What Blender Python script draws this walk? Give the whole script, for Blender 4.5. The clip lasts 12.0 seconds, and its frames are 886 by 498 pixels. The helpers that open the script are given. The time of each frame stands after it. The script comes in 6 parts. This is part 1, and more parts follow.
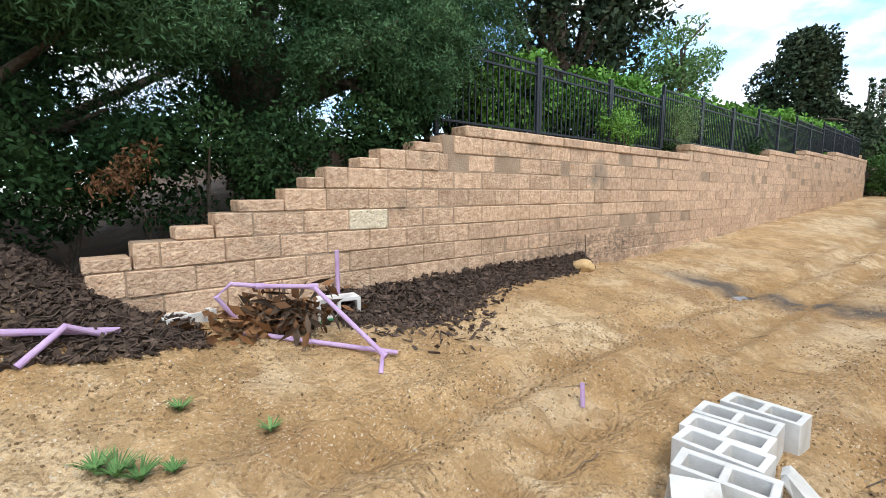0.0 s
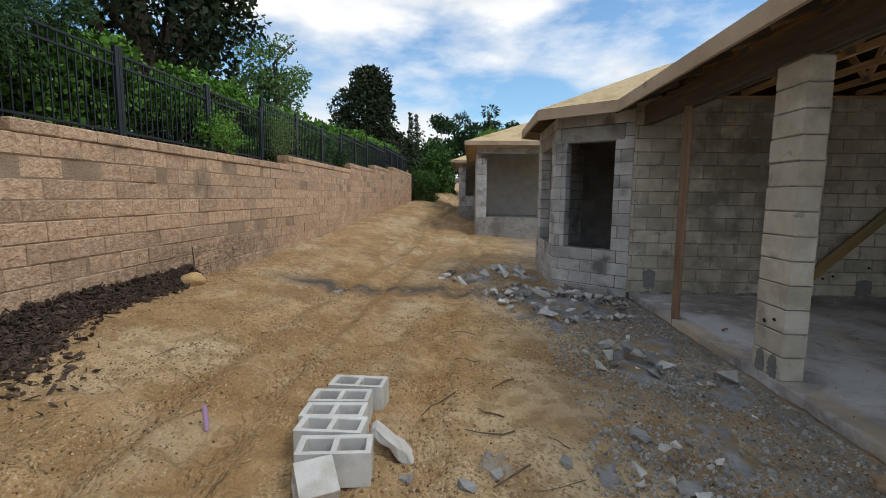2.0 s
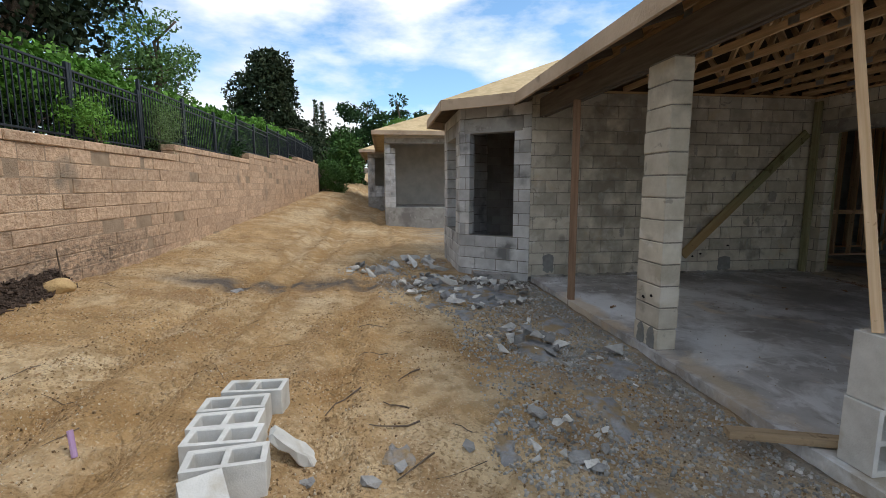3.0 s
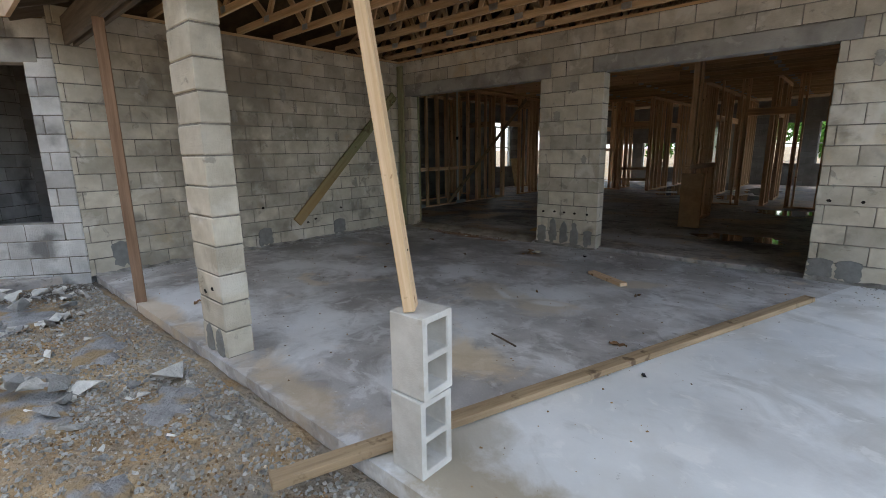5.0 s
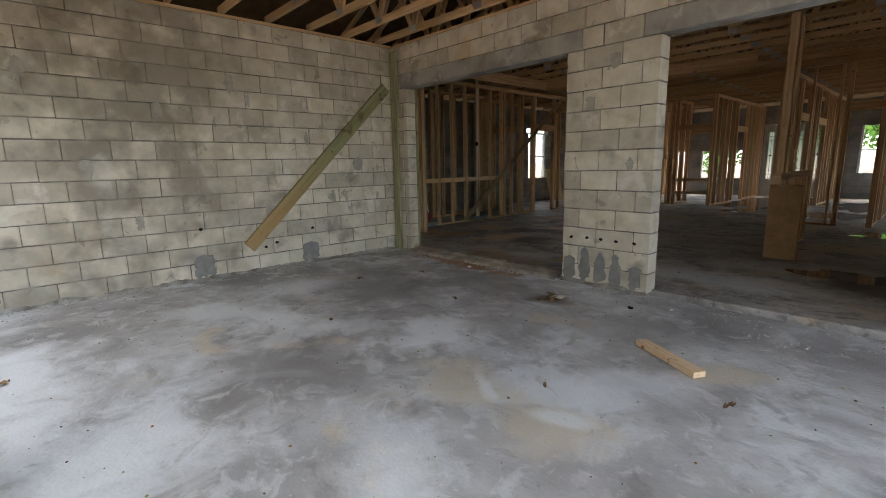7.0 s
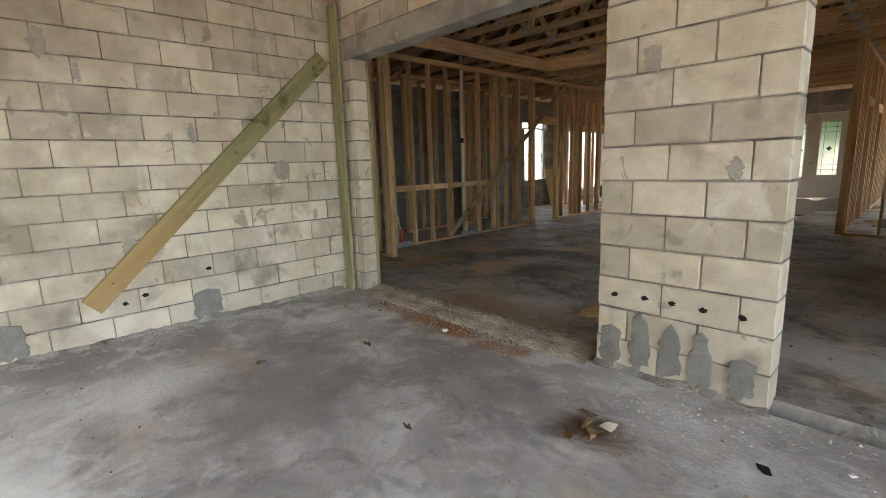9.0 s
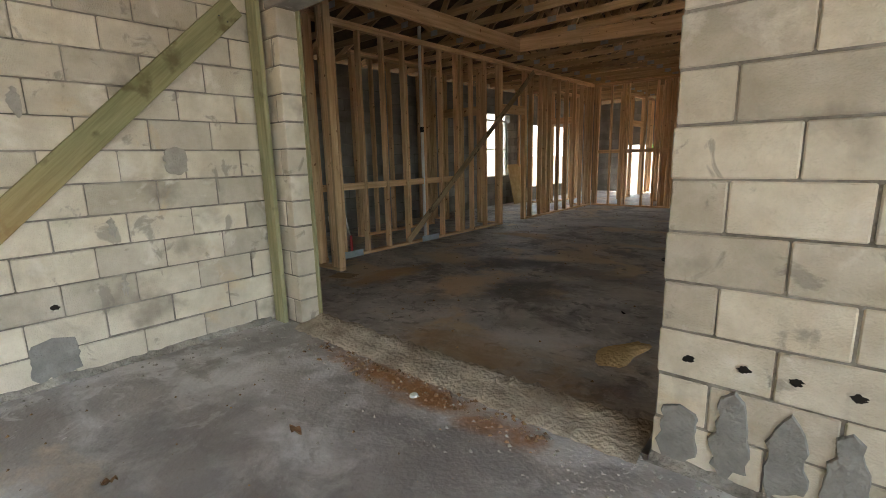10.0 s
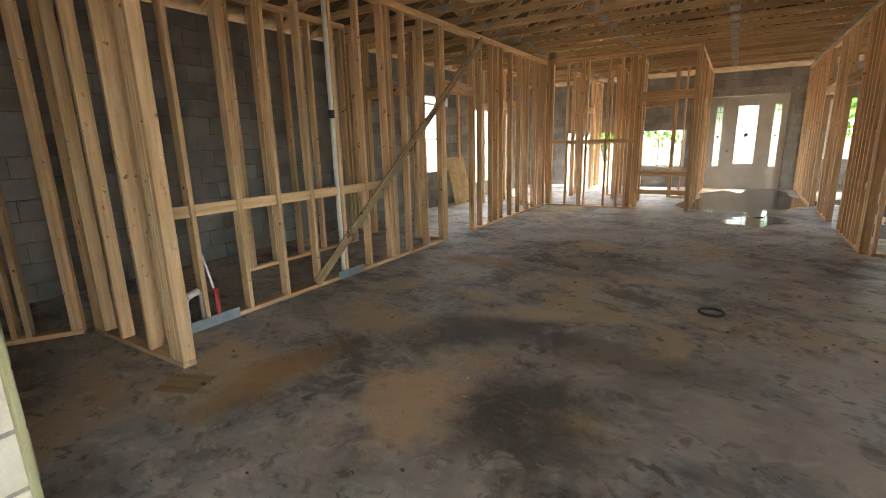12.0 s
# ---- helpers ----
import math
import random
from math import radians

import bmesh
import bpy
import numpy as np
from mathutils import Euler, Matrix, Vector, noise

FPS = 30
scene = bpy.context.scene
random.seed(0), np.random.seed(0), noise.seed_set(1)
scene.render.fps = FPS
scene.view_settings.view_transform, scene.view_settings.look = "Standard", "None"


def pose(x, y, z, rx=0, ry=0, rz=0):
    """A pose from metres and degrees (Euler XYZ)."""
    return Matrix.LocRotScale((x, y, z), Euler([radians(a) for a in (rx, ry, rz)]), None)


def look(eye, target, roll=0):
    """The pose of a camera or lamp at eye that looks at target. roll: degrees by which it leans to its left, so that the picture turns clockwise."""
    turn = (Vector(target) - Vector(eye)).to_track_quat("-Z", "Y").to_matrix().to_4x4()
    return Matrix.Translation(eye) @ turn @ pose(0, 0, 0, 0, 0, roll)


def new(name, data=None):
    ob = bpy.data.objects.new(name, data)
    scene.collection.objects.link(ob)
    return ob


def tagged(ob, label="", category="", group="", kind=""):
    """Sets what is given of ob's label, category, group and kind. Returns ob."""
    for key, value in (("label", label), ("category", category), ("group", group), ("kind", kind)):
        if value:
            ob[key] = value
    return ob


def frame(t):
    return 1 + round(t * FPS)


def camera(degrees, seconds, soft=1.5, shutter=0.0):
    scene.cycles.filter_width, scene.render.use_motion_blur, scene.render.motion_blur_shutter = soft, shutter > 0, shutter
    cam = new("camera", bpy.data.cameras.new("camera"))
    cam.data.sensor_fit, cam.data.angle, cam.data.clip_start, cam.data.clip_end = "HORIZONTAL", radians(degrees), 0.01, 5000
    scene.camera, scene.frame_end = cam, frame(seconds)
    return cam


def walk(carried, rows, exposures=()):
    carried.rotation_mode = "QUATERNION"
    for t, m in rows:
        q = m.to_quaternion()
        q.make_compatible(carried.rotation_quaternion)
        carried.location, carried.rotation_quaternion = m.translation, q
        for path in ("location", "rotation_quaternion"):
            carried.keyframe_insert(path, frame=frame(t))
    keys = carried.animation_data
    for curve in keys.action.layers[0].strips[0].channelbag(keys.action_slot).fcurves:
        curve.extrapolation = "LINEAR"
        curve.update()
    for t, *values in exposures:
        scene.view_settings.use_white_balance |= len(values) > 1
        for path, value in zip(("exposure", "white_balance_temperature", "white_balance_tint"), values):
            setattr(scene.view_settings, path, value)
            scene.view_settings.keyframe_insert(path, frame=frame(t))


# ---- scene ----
cam = camera(87.8, 12.0, soft=0.9)
EXPOSURES = [(0.0, 0.58, 6500, 10), (0.5, -0.27, 6550, 10), (1.0, -0.78, 6750, 10), (1.5, -0.62, 6700, 10), (2.5, -0.28, 6700, 10), (3.7, 0.10, 6650, 10), (5.3, 0.98, 6600, 10), (6.7, 1.58, 6900, 10), (8.3, 2.58, 7200, 10), (9.5, 2.74, 7350, 10), (10.5, 2.62, 7400, 10), (12.0, 3.90, 7400, 10)]
PATH = [
    (0, (0.335, 0.144, 1.389), (1.623, 1.655, 1.146), 0.0),
    (0.5, (0.246, 0.177, 1.476), (1.999, 1.111, 1.243), 1.1),
    (1, (0.208, 0.153, 1.5), (2.111, 0.724, 1.27), 1.0),
    (1.5, (0.173, 0.112, 1.508), (2.133, 0.437, 1.279), 0.7),
    (2, (0.181, 0.061, 1.509), (2.165, 0.182, 1.282), 0.7),
    (2.5, (0.197, 0.039, 1.507), (2.183, -0.021, 1.275), 0.8),
    (3, (0.209, -0.037, 1.521), (2.175, -0.289, 1.253), 0.0),
    (3.5, (0.308, -0.261, 1.513), (2.195, -0.835, 1.179), -1.2),
    (3.7, (0.344, -0.373, 1.511), (2.171, -1.105, 1.152), -1.3),
    (5.3, (1.025, -1.567, 1.391), (2.28, -3.071, 0.987), -0.8),
    (5.5, (1.116, -1.737, 1.373), (2.36, -3.252, 0.976), -0.8),
    (6, (1.277, -2.192, 1.406), (2.544, -3.689, 1.017), -1.2),
    (6.5, (1.451, -2.677, 1.347), (2.839, -4.065, 0.964), -1.3),
    (6.7, (1.559, -2.857, 1.309), (2.997, -4.199, 0.949), -0.9),
    (8.3, (2.513, -4.297, 1.354), (3.979, -5.603, 0.971), -1.7),
    (8.5, (2.678, -4.416, 1.364), (4.135, -5.736, 0.995), -1.8),
    (9, (3.145, -4.849, 1.355), (4.578, -6.197, 0.992), -1.9),
    (9.5, (3.639, -5.217, 1.348), (5.014, -6.623, 0.981), -1.8),
    (10, (4.076, -5.63, 1.323), (5.359, -7.115, 0.936), -1.4),
    (10.5, (4.498, -6.056, 1.338), (5.678, -7.62, 0.937), -1.6),
    (11, (4.835, -6.433, 1.411), (5.931, -8.048, 0.977), -1.6),
    (11.5, (5.186, -6.923, 1.419), (6.232, -8.569, 0.977), -1.6),
    (12, (5.519, -7.399, 1.451), (6.553, -9.05, 1.0), -1.5),
]
walk(cam, [(t, look(eye, target, roll)) for t, eye, target, roll in PATH], EXPOSURES)

# ---- world, sun ----
SUN_EL, SUN_AZ = 58.0, 200.0
world = bpy.data.worlds.new("sky")
scene.world = world
world.use_nodes = True
wn, wl = world.node_tree.nodes, world.node_tree.links
wn.clear()
w_out = wn.new("ShaderNodeOutputWorld")
w_bg = wn.new("ShaderNodeBackground")
w_sky = wn.new("ShaderNodeTexSky")
w_sky.sky_type = "NISHITA"
w_sky.sun_disc = False
w_sky.sun_elevation, w_sky.sun_rotation = radians(SUN_EL), radians(SUN_AZ)
w_tc = wn.new("ShaderNodeTexCoord")
w_map = wn.new("ShaderNodeMapping")
w_map.inputs["Scale"].default_value = (1.0, 1.0, 2.6)
w_noise = wn.new("ShaderNodeTexNoise")
w_noise.inputs["Scale"].default_value, w_noise.inputs["Detail"].default_value = 2.6, 9.0
w_noise.inputs["Roughness"].default_value = 0.55
w_ramp = wn.new("ShaderNodeValToRGB")
w_ramp.color_ramp.elements[0].position, w_ramp.color_ramp.elements[1].position = 0.38, 0.55
w_n2 = wn.new("ShaderNodeTexNoise")
w_n2.inputs["Scale"].default_value, w_n2.inputs["Detail"].default_value = 4.0, 6.0
w_tone = wn.new("ShaderNodeValToRGB")
w_tone.color_ramp.elements[0].position, w_tone.color_ramp.elements[0].color = 0.33, (7.4, 8.1, 9.0, 1)
w_tone.color_ramp.elements[1].position, w_tone.color_ramp.elements[1].color = 0.62, (10.6, 10.9, 11.2, 1)
w_mix = wn.new("ShaderNodeMix")
w_mix.data_type = "RGBA"
wl.new(w_tc.outputs["Generated"], w_map.inputs["Vector"])
wl.new(w_map.outputs["Vector"], w_noise.inputs["Vector"])
wl.new(w_map.outputs["Vector"], w_n2.inputs["Vector"])
wl.new(w_noise.outputs["Fac"], w_ramp.inputs["Fac"])
wl.new(w_n2.outputs["Fac"], w_tone.inputs["Fac"])
wl.new(w_ramp.outputs["Color"], w_mix.inputs["Factor"])
w_air = wn.new("ShaderNodeVectorMath")
w_air.operation = "MULTIPLY"
w_air.inputs[1].default_value = (1.35, 1.75, 1.95)
wl.new(w_sky.outputs["Color"], w_air.inputs[0])
wl.new(w_air.outputs["Vector"], w_mix.inputs["A"])
wl.new(w_tone.outputs["Color"], w_mix.inputs["B"])
wl.new(w_mix.outputs["Result"], w_bg.inputs["Color"])
w_bg.inputs["Strength"].default_value = 0.13
wl.new(w_bg.outputs["Background"], w_out.inputs["Surface"])
sun = new("sun", bpy.data.lights.new("sun", "SUN"))
sun.data.energy, sun.data.angle, sun.data.color = 1.5, radians(14), (1.0, 0.96, 0.9)
sun.matrix_world = pose(0, 0, 30, 90 - SUN_EL, 0, 180 - SUN_AZ)


# ---- materials ----
def surf(name, c1, c2, scale=3.0, rough=0.9, bump=0.3, bscale=60.0, vary=0.0, stretch=None, c3=None, s3=0.6, cut3=(0.52, 0.66), island=False, spec=0.3):
    """A worn surface: two colours mixed by noise, a stain at a second scale, fine relief, tone varied from piece to piece."""
    m = bpy.data.materials.new(name)
    m.use_nodes = True
    n, l = m.node_tree.nodes, m.node_tree.links
    b = n["Principled BSDF"]
    tc = n.new("ShaderNodeTexCoord")
    geo = n.new("ShaderNodeNewGeometry")
    src = geo.outputs["Position"] if stretch is None else tc.outputs["Object"]
    mp = n.new("ShaderNodeMapping")
    mp.inputs["Scale"].default_value = stretch or (1, 1, 1)
    l.new(src, mp.inputs["Vector"])
    oi = n.new("ShaderNodeObjectInfo")
    if stretch is not None:
        off = n.new("ShaderNodeMath")
        off.operation = "MULTIPLY"
        off.inputs[1].default_value = 40.0
        l.new(oi.outputs["Random"], off.inputs[0])
        cmb = n.new("ShaderNodeCombineXYZ")
        for k in range(3):
            l.new(off.outputs[0], cmb.inputs[k])
        l.new(cmb.outputs[0], mp.inputs["Location"])
    t1 = n.new("ShaderNodeTexNoise")
    t1.inputs["Scale"].default_value, t1.inputs["Detail"].default_value, t1.inputs["Roughness"].default_value = scale, 8.0, 0.62
    l.new(mp.outputs[0], t1.inputs["Vector"])
    r1 = n.new("ShaderNodeValToRGB")
    r1.color_ramp.elements[0].position, r1.color_ramp.elements[1].position = 0.34, 0.66
    r1.color_ramp.elements[0].color, r1.color_ramp.elements[1].color = (*c1, 1), (*c2, 1)
    l.new(t1.outputs["Fac"], r1.inputs["Fac"])
    col = r1.outputs["Color"]
    if c3 is not None:
        t3 = n.new("ShaderNodeTexNoise")
        t3.inputs["Scale"].default_value, t3.inputs["Detail"].default_value = s3, 5.0
        l.new(geo.outputs["Position"], t3.inputs["Vector"])
        r3 = n.new("ShaderNodeValToRGB")
        r3.color_ramp.elements[0].position, r3.color_ramp.elements[1].position = cut3
        l.new(t3.outputs["Fac"], r3.inputs["Fac"])
        mx = n.new("ShaderNodeMix")
        mx.data_type = "RGBA"
        l.new(r3.outputs["Color"], mx.inputs["Factor"])
        l.new(col, mx.inputs["A"])
        mx.inputs["B"].default_value = (*c3, 1)
        col = mx.outputs["Result"]
    if vary:
        hs = n.new("ShaderNodeHueSaturation")
        mr = n.new("ShaderNodeMapRange")
        mr.inputs["To Min"].default_value, mr.inputs["To Max"].default_value = 1 - vary, 1 + vary
        l.new(geo.outputs["Random Per Island"] if island else oi.outputs["Random"], mr.inputs["Value"])
        l.new(mr.outputs[0], hs.inputs["Value"])
        l.new(col, hs.inputs["Color"])
        col = hs.outputs["Color"]
    l.new(col, b.inputs["Base Color"])
    b.inputs["Roughness"].default_value = rough
    b.inputs["Specular IOR Level"].default_value = spec
    if bump:
        t2 = n.new("ShaderNodeTexNoise")
        t2.inputs["Scale"].default_value, t2.inputs["Detail"].default_value = bscale, 4.0
        l.new(mp.outputs[0], t2.inputs["Vector"])
        bp = n.new("ShaderNodeBump")
        bp.inputs["Strength"].default_value, bp.inputs["Distance"].default_value = bump, 0.025
        l.new(t2.outputs["Fac"], bp.inputs["Height"])
        l.new(bp.outputs[0], b.inputs["Normal"])
    return m


M_BLOCK = surf("concrete_block", (0.475, 0.43, 0.345), (0.65, 0.605, 0.515), 4.0, 0.95, 0.4, 120, vary=0.19, c3=(0.30, 0.27, 0.22), s3=2.4, cut3=(0.60, 0.72))
M_BLOCKJ = surf("concrete_block_far", (0.42, 0.40, 0.36), (0.56, 0.53, 0.48), 2.2, 0.95, 0.5, 90, vary=0.13, island=True)
M_MORTAR = surf("mortar", (0.12, 0.11, 0.096), (0.36, 0.34, 0.30), 4.5, 0.95, 0.6, 80)
M_PATCH = surf("fresh_mortar", (0.20, 0.20, 0.19), (0.28, 0.28, 0.27), 9, 0.9, 0.6, 70)
M_BLOCKP = surf("pale_grey_block", (0.44, 0.44, 0.43), (0.68, 0.68, 0.67), 2.6, 0.95, 0.7, 110, vary=0.2, c3=(0.24, 0.24, 0.235), s3=2.2, cut3=(0.54, 0.68))
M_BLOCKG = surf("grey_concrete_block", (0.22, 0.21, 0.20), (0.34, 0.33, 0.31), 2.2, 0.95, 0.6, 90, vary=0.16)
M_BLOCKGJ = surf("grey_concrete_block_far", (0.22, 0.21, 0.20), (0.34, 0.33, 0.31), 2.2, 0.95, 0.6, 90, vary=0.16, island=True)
# darkened copy of the sheathing: the shade under the roof put into its colour
M_OSB_SHADE = surf("shaded_roof_underside", (0.10, 0.066, 0.038), (0.17, 0.115, 0.065), 6.0, 0.9, 0.3, 40)
M_LINTEL = surf("cast_concrete", (0.30, 0.29, 0.27), (0.42, 0.41, 0.38), 2.5, 0.85, 0.25, 60, c3=(0.22, 0.21, 0.20), s3=1.5)
M_SLAB = surf("slab_concrete", (0.38, 0.365, 0.36), (0.68, 0.67, 0.67), 1.6, 0.5, 0.2, 45, c3=(0.25, 0.23, 0.22), s3=0.75, cut3=(0.44, 0.68), spec=0.4)
M_SLABN = surf("pale_slab_concrete", (0.66, 0.68, 0.70), (0.80, 0.81, 0.82), 1.2, 0.6, 0.1, 50, c3=(0.58, 0.57, 0.55), s3=0.9, spec=0.4)
M_FLOOR = surf("interior_floor_concrete", (0.24, 0.225, 0.21), (0.54, 0.51, 0.49), 1.5, 0.6, 0.25, 25, c3=(0.50, 0.40, 0.29), s3=0.75, cut3=(0.54, 0.66), spec=0.35)
M_SAND = surf("yellow_sand", (0.47, 0.31, 0.14), (0.62, 0.44, 0.23), 0.8, 1.0, 0.7, 35, c3=(0.66, 0.51, 0.31), s3=0.5, cut3=(0.5, 0.68))
M_GROUND = surf("yard_sand", (0.37, 0.22, 0.092), (0.57, 0.38, 0.19), 1.6, 1.0, 1.0, 24, c3=(0.64, 0.48, 0.29), s3=0.55, cut3=(0.48, 0.66))


def yard_nodes(m):
    """Dark grains all over the sand, grey grout dust along the house and one dark strip across the yard."""
    n, l = m.node_tree.nodes, m.node_tree.links
    b = n["Principled BSDF"]
    base = b.inputs["Base Color"].links[0].from_socket
    geo = n.new("ShaderNodeNewGeometry")

    def tex(scale, lo, hi, detail=4.0):
        t = n.new("ShaderNodeTexNoise")
        t.inputs["Scale"].default_value, t.inputs["Detail"].default_value = scale, detail
        l.new(geo.outputs["Position"], t.inputs["Vector"])
        r = n.new("ShaderNodeMapRange")
        r.inputs["From Min"].default_value, r.inputs["From Max"].default_value = lo, hi
        l.new(t.outputs["Fac"], r.inputs["Value"])
        return r.outputs[0]

    def math_node(op, a, c):
        k = n.new("ShaderNodeMath")
        k.operation, k.use_clamp = op, False
        for s, v in zip(k.inputs, (a, c)):
            if isinstance(v, (int, float)):
                s.default_value = v
            else:
                l.new(v, s)
        return k.outputs[0]

    def over(under, colour, fac):
        x = n.new("ShaderNodeMix")
        x.data_type = "RGBA"
        x.clamp_factor = True
        l.new(fac, x.inputs["Factor"])
        l.new(under, x.inputs["A"])
        x.inputs["B"].default_value = (*colour, 1)
        return x.outputs["Result"]

    col = over(base, (0.20, 0.125, 0.06), math_node("MULTIPLY", math_node("MULTIPLY", tex(38, 0.52, 0.60), tex(2.2, 0.40, 0.58)), 0.7))
    col = over(col, (0.25, 0.135, 0.055), math_node("MULTIPLY", tex(1.3, 0.52, 0.66, 9.0), 0.6))
    col = over(col, (0.60, 0.46, 0.29), math_node("MULTIPLY", tex(0.8, 0.54, 0.64, 7.0), 0.6))
    col = over(col, (0.66, 0.54, 0.38), math_node("MULTIPLY", tex(60, 0.58, 0.66), 0.75))
    col = over(col, (0.30, 0.19, 0.085), math_node("MULTIPLY", tex(6, 0.50, 0.58, 10.0), 0.5))
    sep = n.new("ShaderNodeSeparateXYZ")
    l.new(geo.outputs["Position"], sep.inputs[0])
    band = n.new("ShaderNodeMapRange")
    band.inputs["From Min"].default_value, band.inputs["From Max"].default_value = -0.7, -1.9
    band.inputs["To Min"].default_value, band.inputs["To Max"].default_value = 0.0, 0.62
    l.new(sep.outputs["Y"], band.inputs["Value"])
    grey = math_node("ADD", math_node("MULTIPLY", tex(3.2, 0.4, 0.62, 7.0), band.outputs[0]), math_node("MULTIPLY", band.outputs[0], 0.35))
    col = over(col, (0.27, 0.25, 0.22), grey)
    line = math_node("ABSOLUTE", math_node("SUBTRACT", sep.outputs["X"], math_node("ADD", 7.25, math_node("MULTIPLY", tex(0.9, 0.0, 1.0), 0.5))), 0)
    strip = n.new("ShaderNodeMapRange")
    strip.inputs["From Min"].default_value, strip.inputs["From Max"].default_value = 0.55, 0.12
    l.new(line, strip.inputs["Value"])
    ends = n.new("ShaderNodeMapRange")
    ends.inputs["From Min"].default_value, ends.inputs["From Max"].default_value = 3.6, 2.8
    l.new(sep.outputs["Y"], ends.inputs["Value"])
    col = over(col, (0.115, 0.095, 0.08), math_node("MULTIPLY", math_node("MULTIPLY", strip.outputs[0], ends.outputs[0]), math_node("MULTIPLY", tex(2.6, 0.2, 0.5, 6.0), 0.95)))
    # darker orange-brown bands along the wheel ruts, broken up by noise
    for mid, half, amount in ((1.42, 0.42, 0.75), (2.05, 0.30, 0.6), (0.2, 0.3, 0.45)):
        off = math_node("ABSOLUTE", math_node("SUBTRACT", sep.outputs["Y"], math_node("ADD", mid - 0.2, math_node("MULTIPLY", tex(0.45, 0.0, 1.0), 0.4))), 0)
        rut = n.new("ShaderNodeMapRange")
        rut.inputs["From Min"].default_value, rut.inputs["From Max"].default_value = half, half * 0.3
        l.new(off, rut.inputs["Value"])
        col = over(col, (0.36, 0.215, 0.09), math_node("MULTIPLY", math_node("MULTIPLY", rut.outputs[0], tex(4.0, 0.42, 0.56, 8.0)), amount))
    l.new(col, b.inputs["Base Color"])


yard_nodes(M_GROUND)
for nd in M_GROUND.node_tree.nodes:
    if nd.bl_idname == "ShaderNodeBump":
        nd.inputs["Distance"].default_value = 0.07
        nd.inputs["Height"].links[0].from_node.inputs["Detail"].default_value = 10.0
M_RET = surf("split_face_block", (0.41, 0.26, 0.165), (0.66, 0.475, 0.325), 14.0, 0.97, 1.0, 38, vary=0.15, c3=(0.24, 0.19, 0.14), s3=1.4, cut3=(0.60, 0.76))
M_RETJ = surf("split_face_block_far", (0.41, 0.26, 0.165), (0.66, 0.475, 0.325), 14.0, 0.97, 1.0, 38, vary=0.13, island=True, c3=(0.30, 0.23, 0.17), s3=1.0, cut3=(0.62, 0.76))
M_RETP = surf("pale_split_face_block", (0.56, 0.47, 0.33), (0.74, 0.64, 0.47), 14.0, 0.97, 1.0, 38, vary=0.05)
M_RETM = surf("retaining_joint", (0.28, 0.20, 0.135), (0.40, 0.30, 0.21), 5, 1.0, 0.6, 60)
M_STUD = surf("pine_lumber", (0.56, 0.345, 0.185), (0.80, 0.56, 0.34), 3.0, 0.75, 0.15, 30, vary=0.2, stretch=(0.5, 9, 9), c3=(0.27, 0.13, 0.06), s3=16.0, cut3=(0.66, 0.72))
M_PALE = surf("fresh_pine", (0.62, 0.42, 0.24), (0.78, 0.59, 0.39), 3.0, 0.7, 0.12, 30, vary=0.06, stretch=(0.4, 14, 14), c3=(0.32, 0.16, 0.07), s3=13.0, cut3=(0.68, 0.73))
M_TRUSS = surf("truss_lumber", (0.46, 0.30, 0.16), (0.68, 0.48, 0.28), 3.0, 0.8, 0.15, 30, vary=0.30, stretch=(0.5, 9, 9))
M_TREAT = surf("treated_green_lumber", (0.22, 0.225, 0.125), (0.37, 0.36, 0.22), 2.5, 0.8, 0.3, 30, vary=0.05, stretch=(0.6, 11, 11), c3=(0.15, 0.14, 0.085), s3=5.0, cut3=(0.62, 0.72))
M_TREATB = surf("weathered_treated_lumber", (0.19, 0.19, 0.095), (0.33, 0.32, 0.18), 2.5, 0.8, 0.3, 30, vary=0.05, stretch=(0.6, 11, 11), c3=(0.14, 0.12, 0.06), s3=6.0, cut3=(0.58, 0.68))
M_OLD = surf("weathered_lumber", (0.27, 0.19, 0.115), (0.45, 0.33, 0.205), 2.5, 0.85, 0.4, 30, vary=0.1, stretch=(0.6, 9, 9), c3=(0.15, 0.10, 0.06), s3=9.0, cut3=(0.60, 0.68))
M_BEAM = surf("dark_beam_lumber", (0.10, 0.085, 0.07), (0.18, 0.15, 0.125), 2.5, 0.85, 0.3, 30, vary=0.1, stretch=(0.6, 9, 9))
M_BROWN = surf("brown_timber", (0.20, 0.12, 0.075), (0.33, 0.21, 0.14), 2.5, 0.85, 0.3, 30, vary=0.1, stretch=(0.6, 9, 9))
M_OSB = surf("osb_sheathing", (0.52, 0.38, 0.20), (0.66, 0.51, 0.30), 9.0, 0.85, 0.25, 40, c3=(0.45, 0.33, 0.18), s3=2.0)
M_OSBO = surf("orange_plywood", (0.30, 0.185, 0.095), (0.42, 0.27, 0.15), 9.0, 0.85, 0.25, 40)
M_FASCIA = surf("fascia_board", (0.42, 0.31, 0.21), (0.56, 0.43, 0.31), 1.5, 0.85, 0.2, 30, c3=(0.24, 0.18, 0.13), s3=2.5, cut3=(0.6, 0.75))
M_IRON = surf("black_painted_metal", (0.012, 0.016, 0.021), (0.02, 0.026, 0.033), 20, 0.45, 0.05, 60)
M_MULCH = surf("bark_mulch", (0.050, 0.033, 0.025), (0.115, 0.08, 0.06), 30, 0.95, 0.4, 80, vary=0.4, island=True)
M_PVC = surf("purple_pipe", (0.42, 0.27, 0.46), (0.52, 0.37, 0.55), 6, 0.55, 0.05, 60)
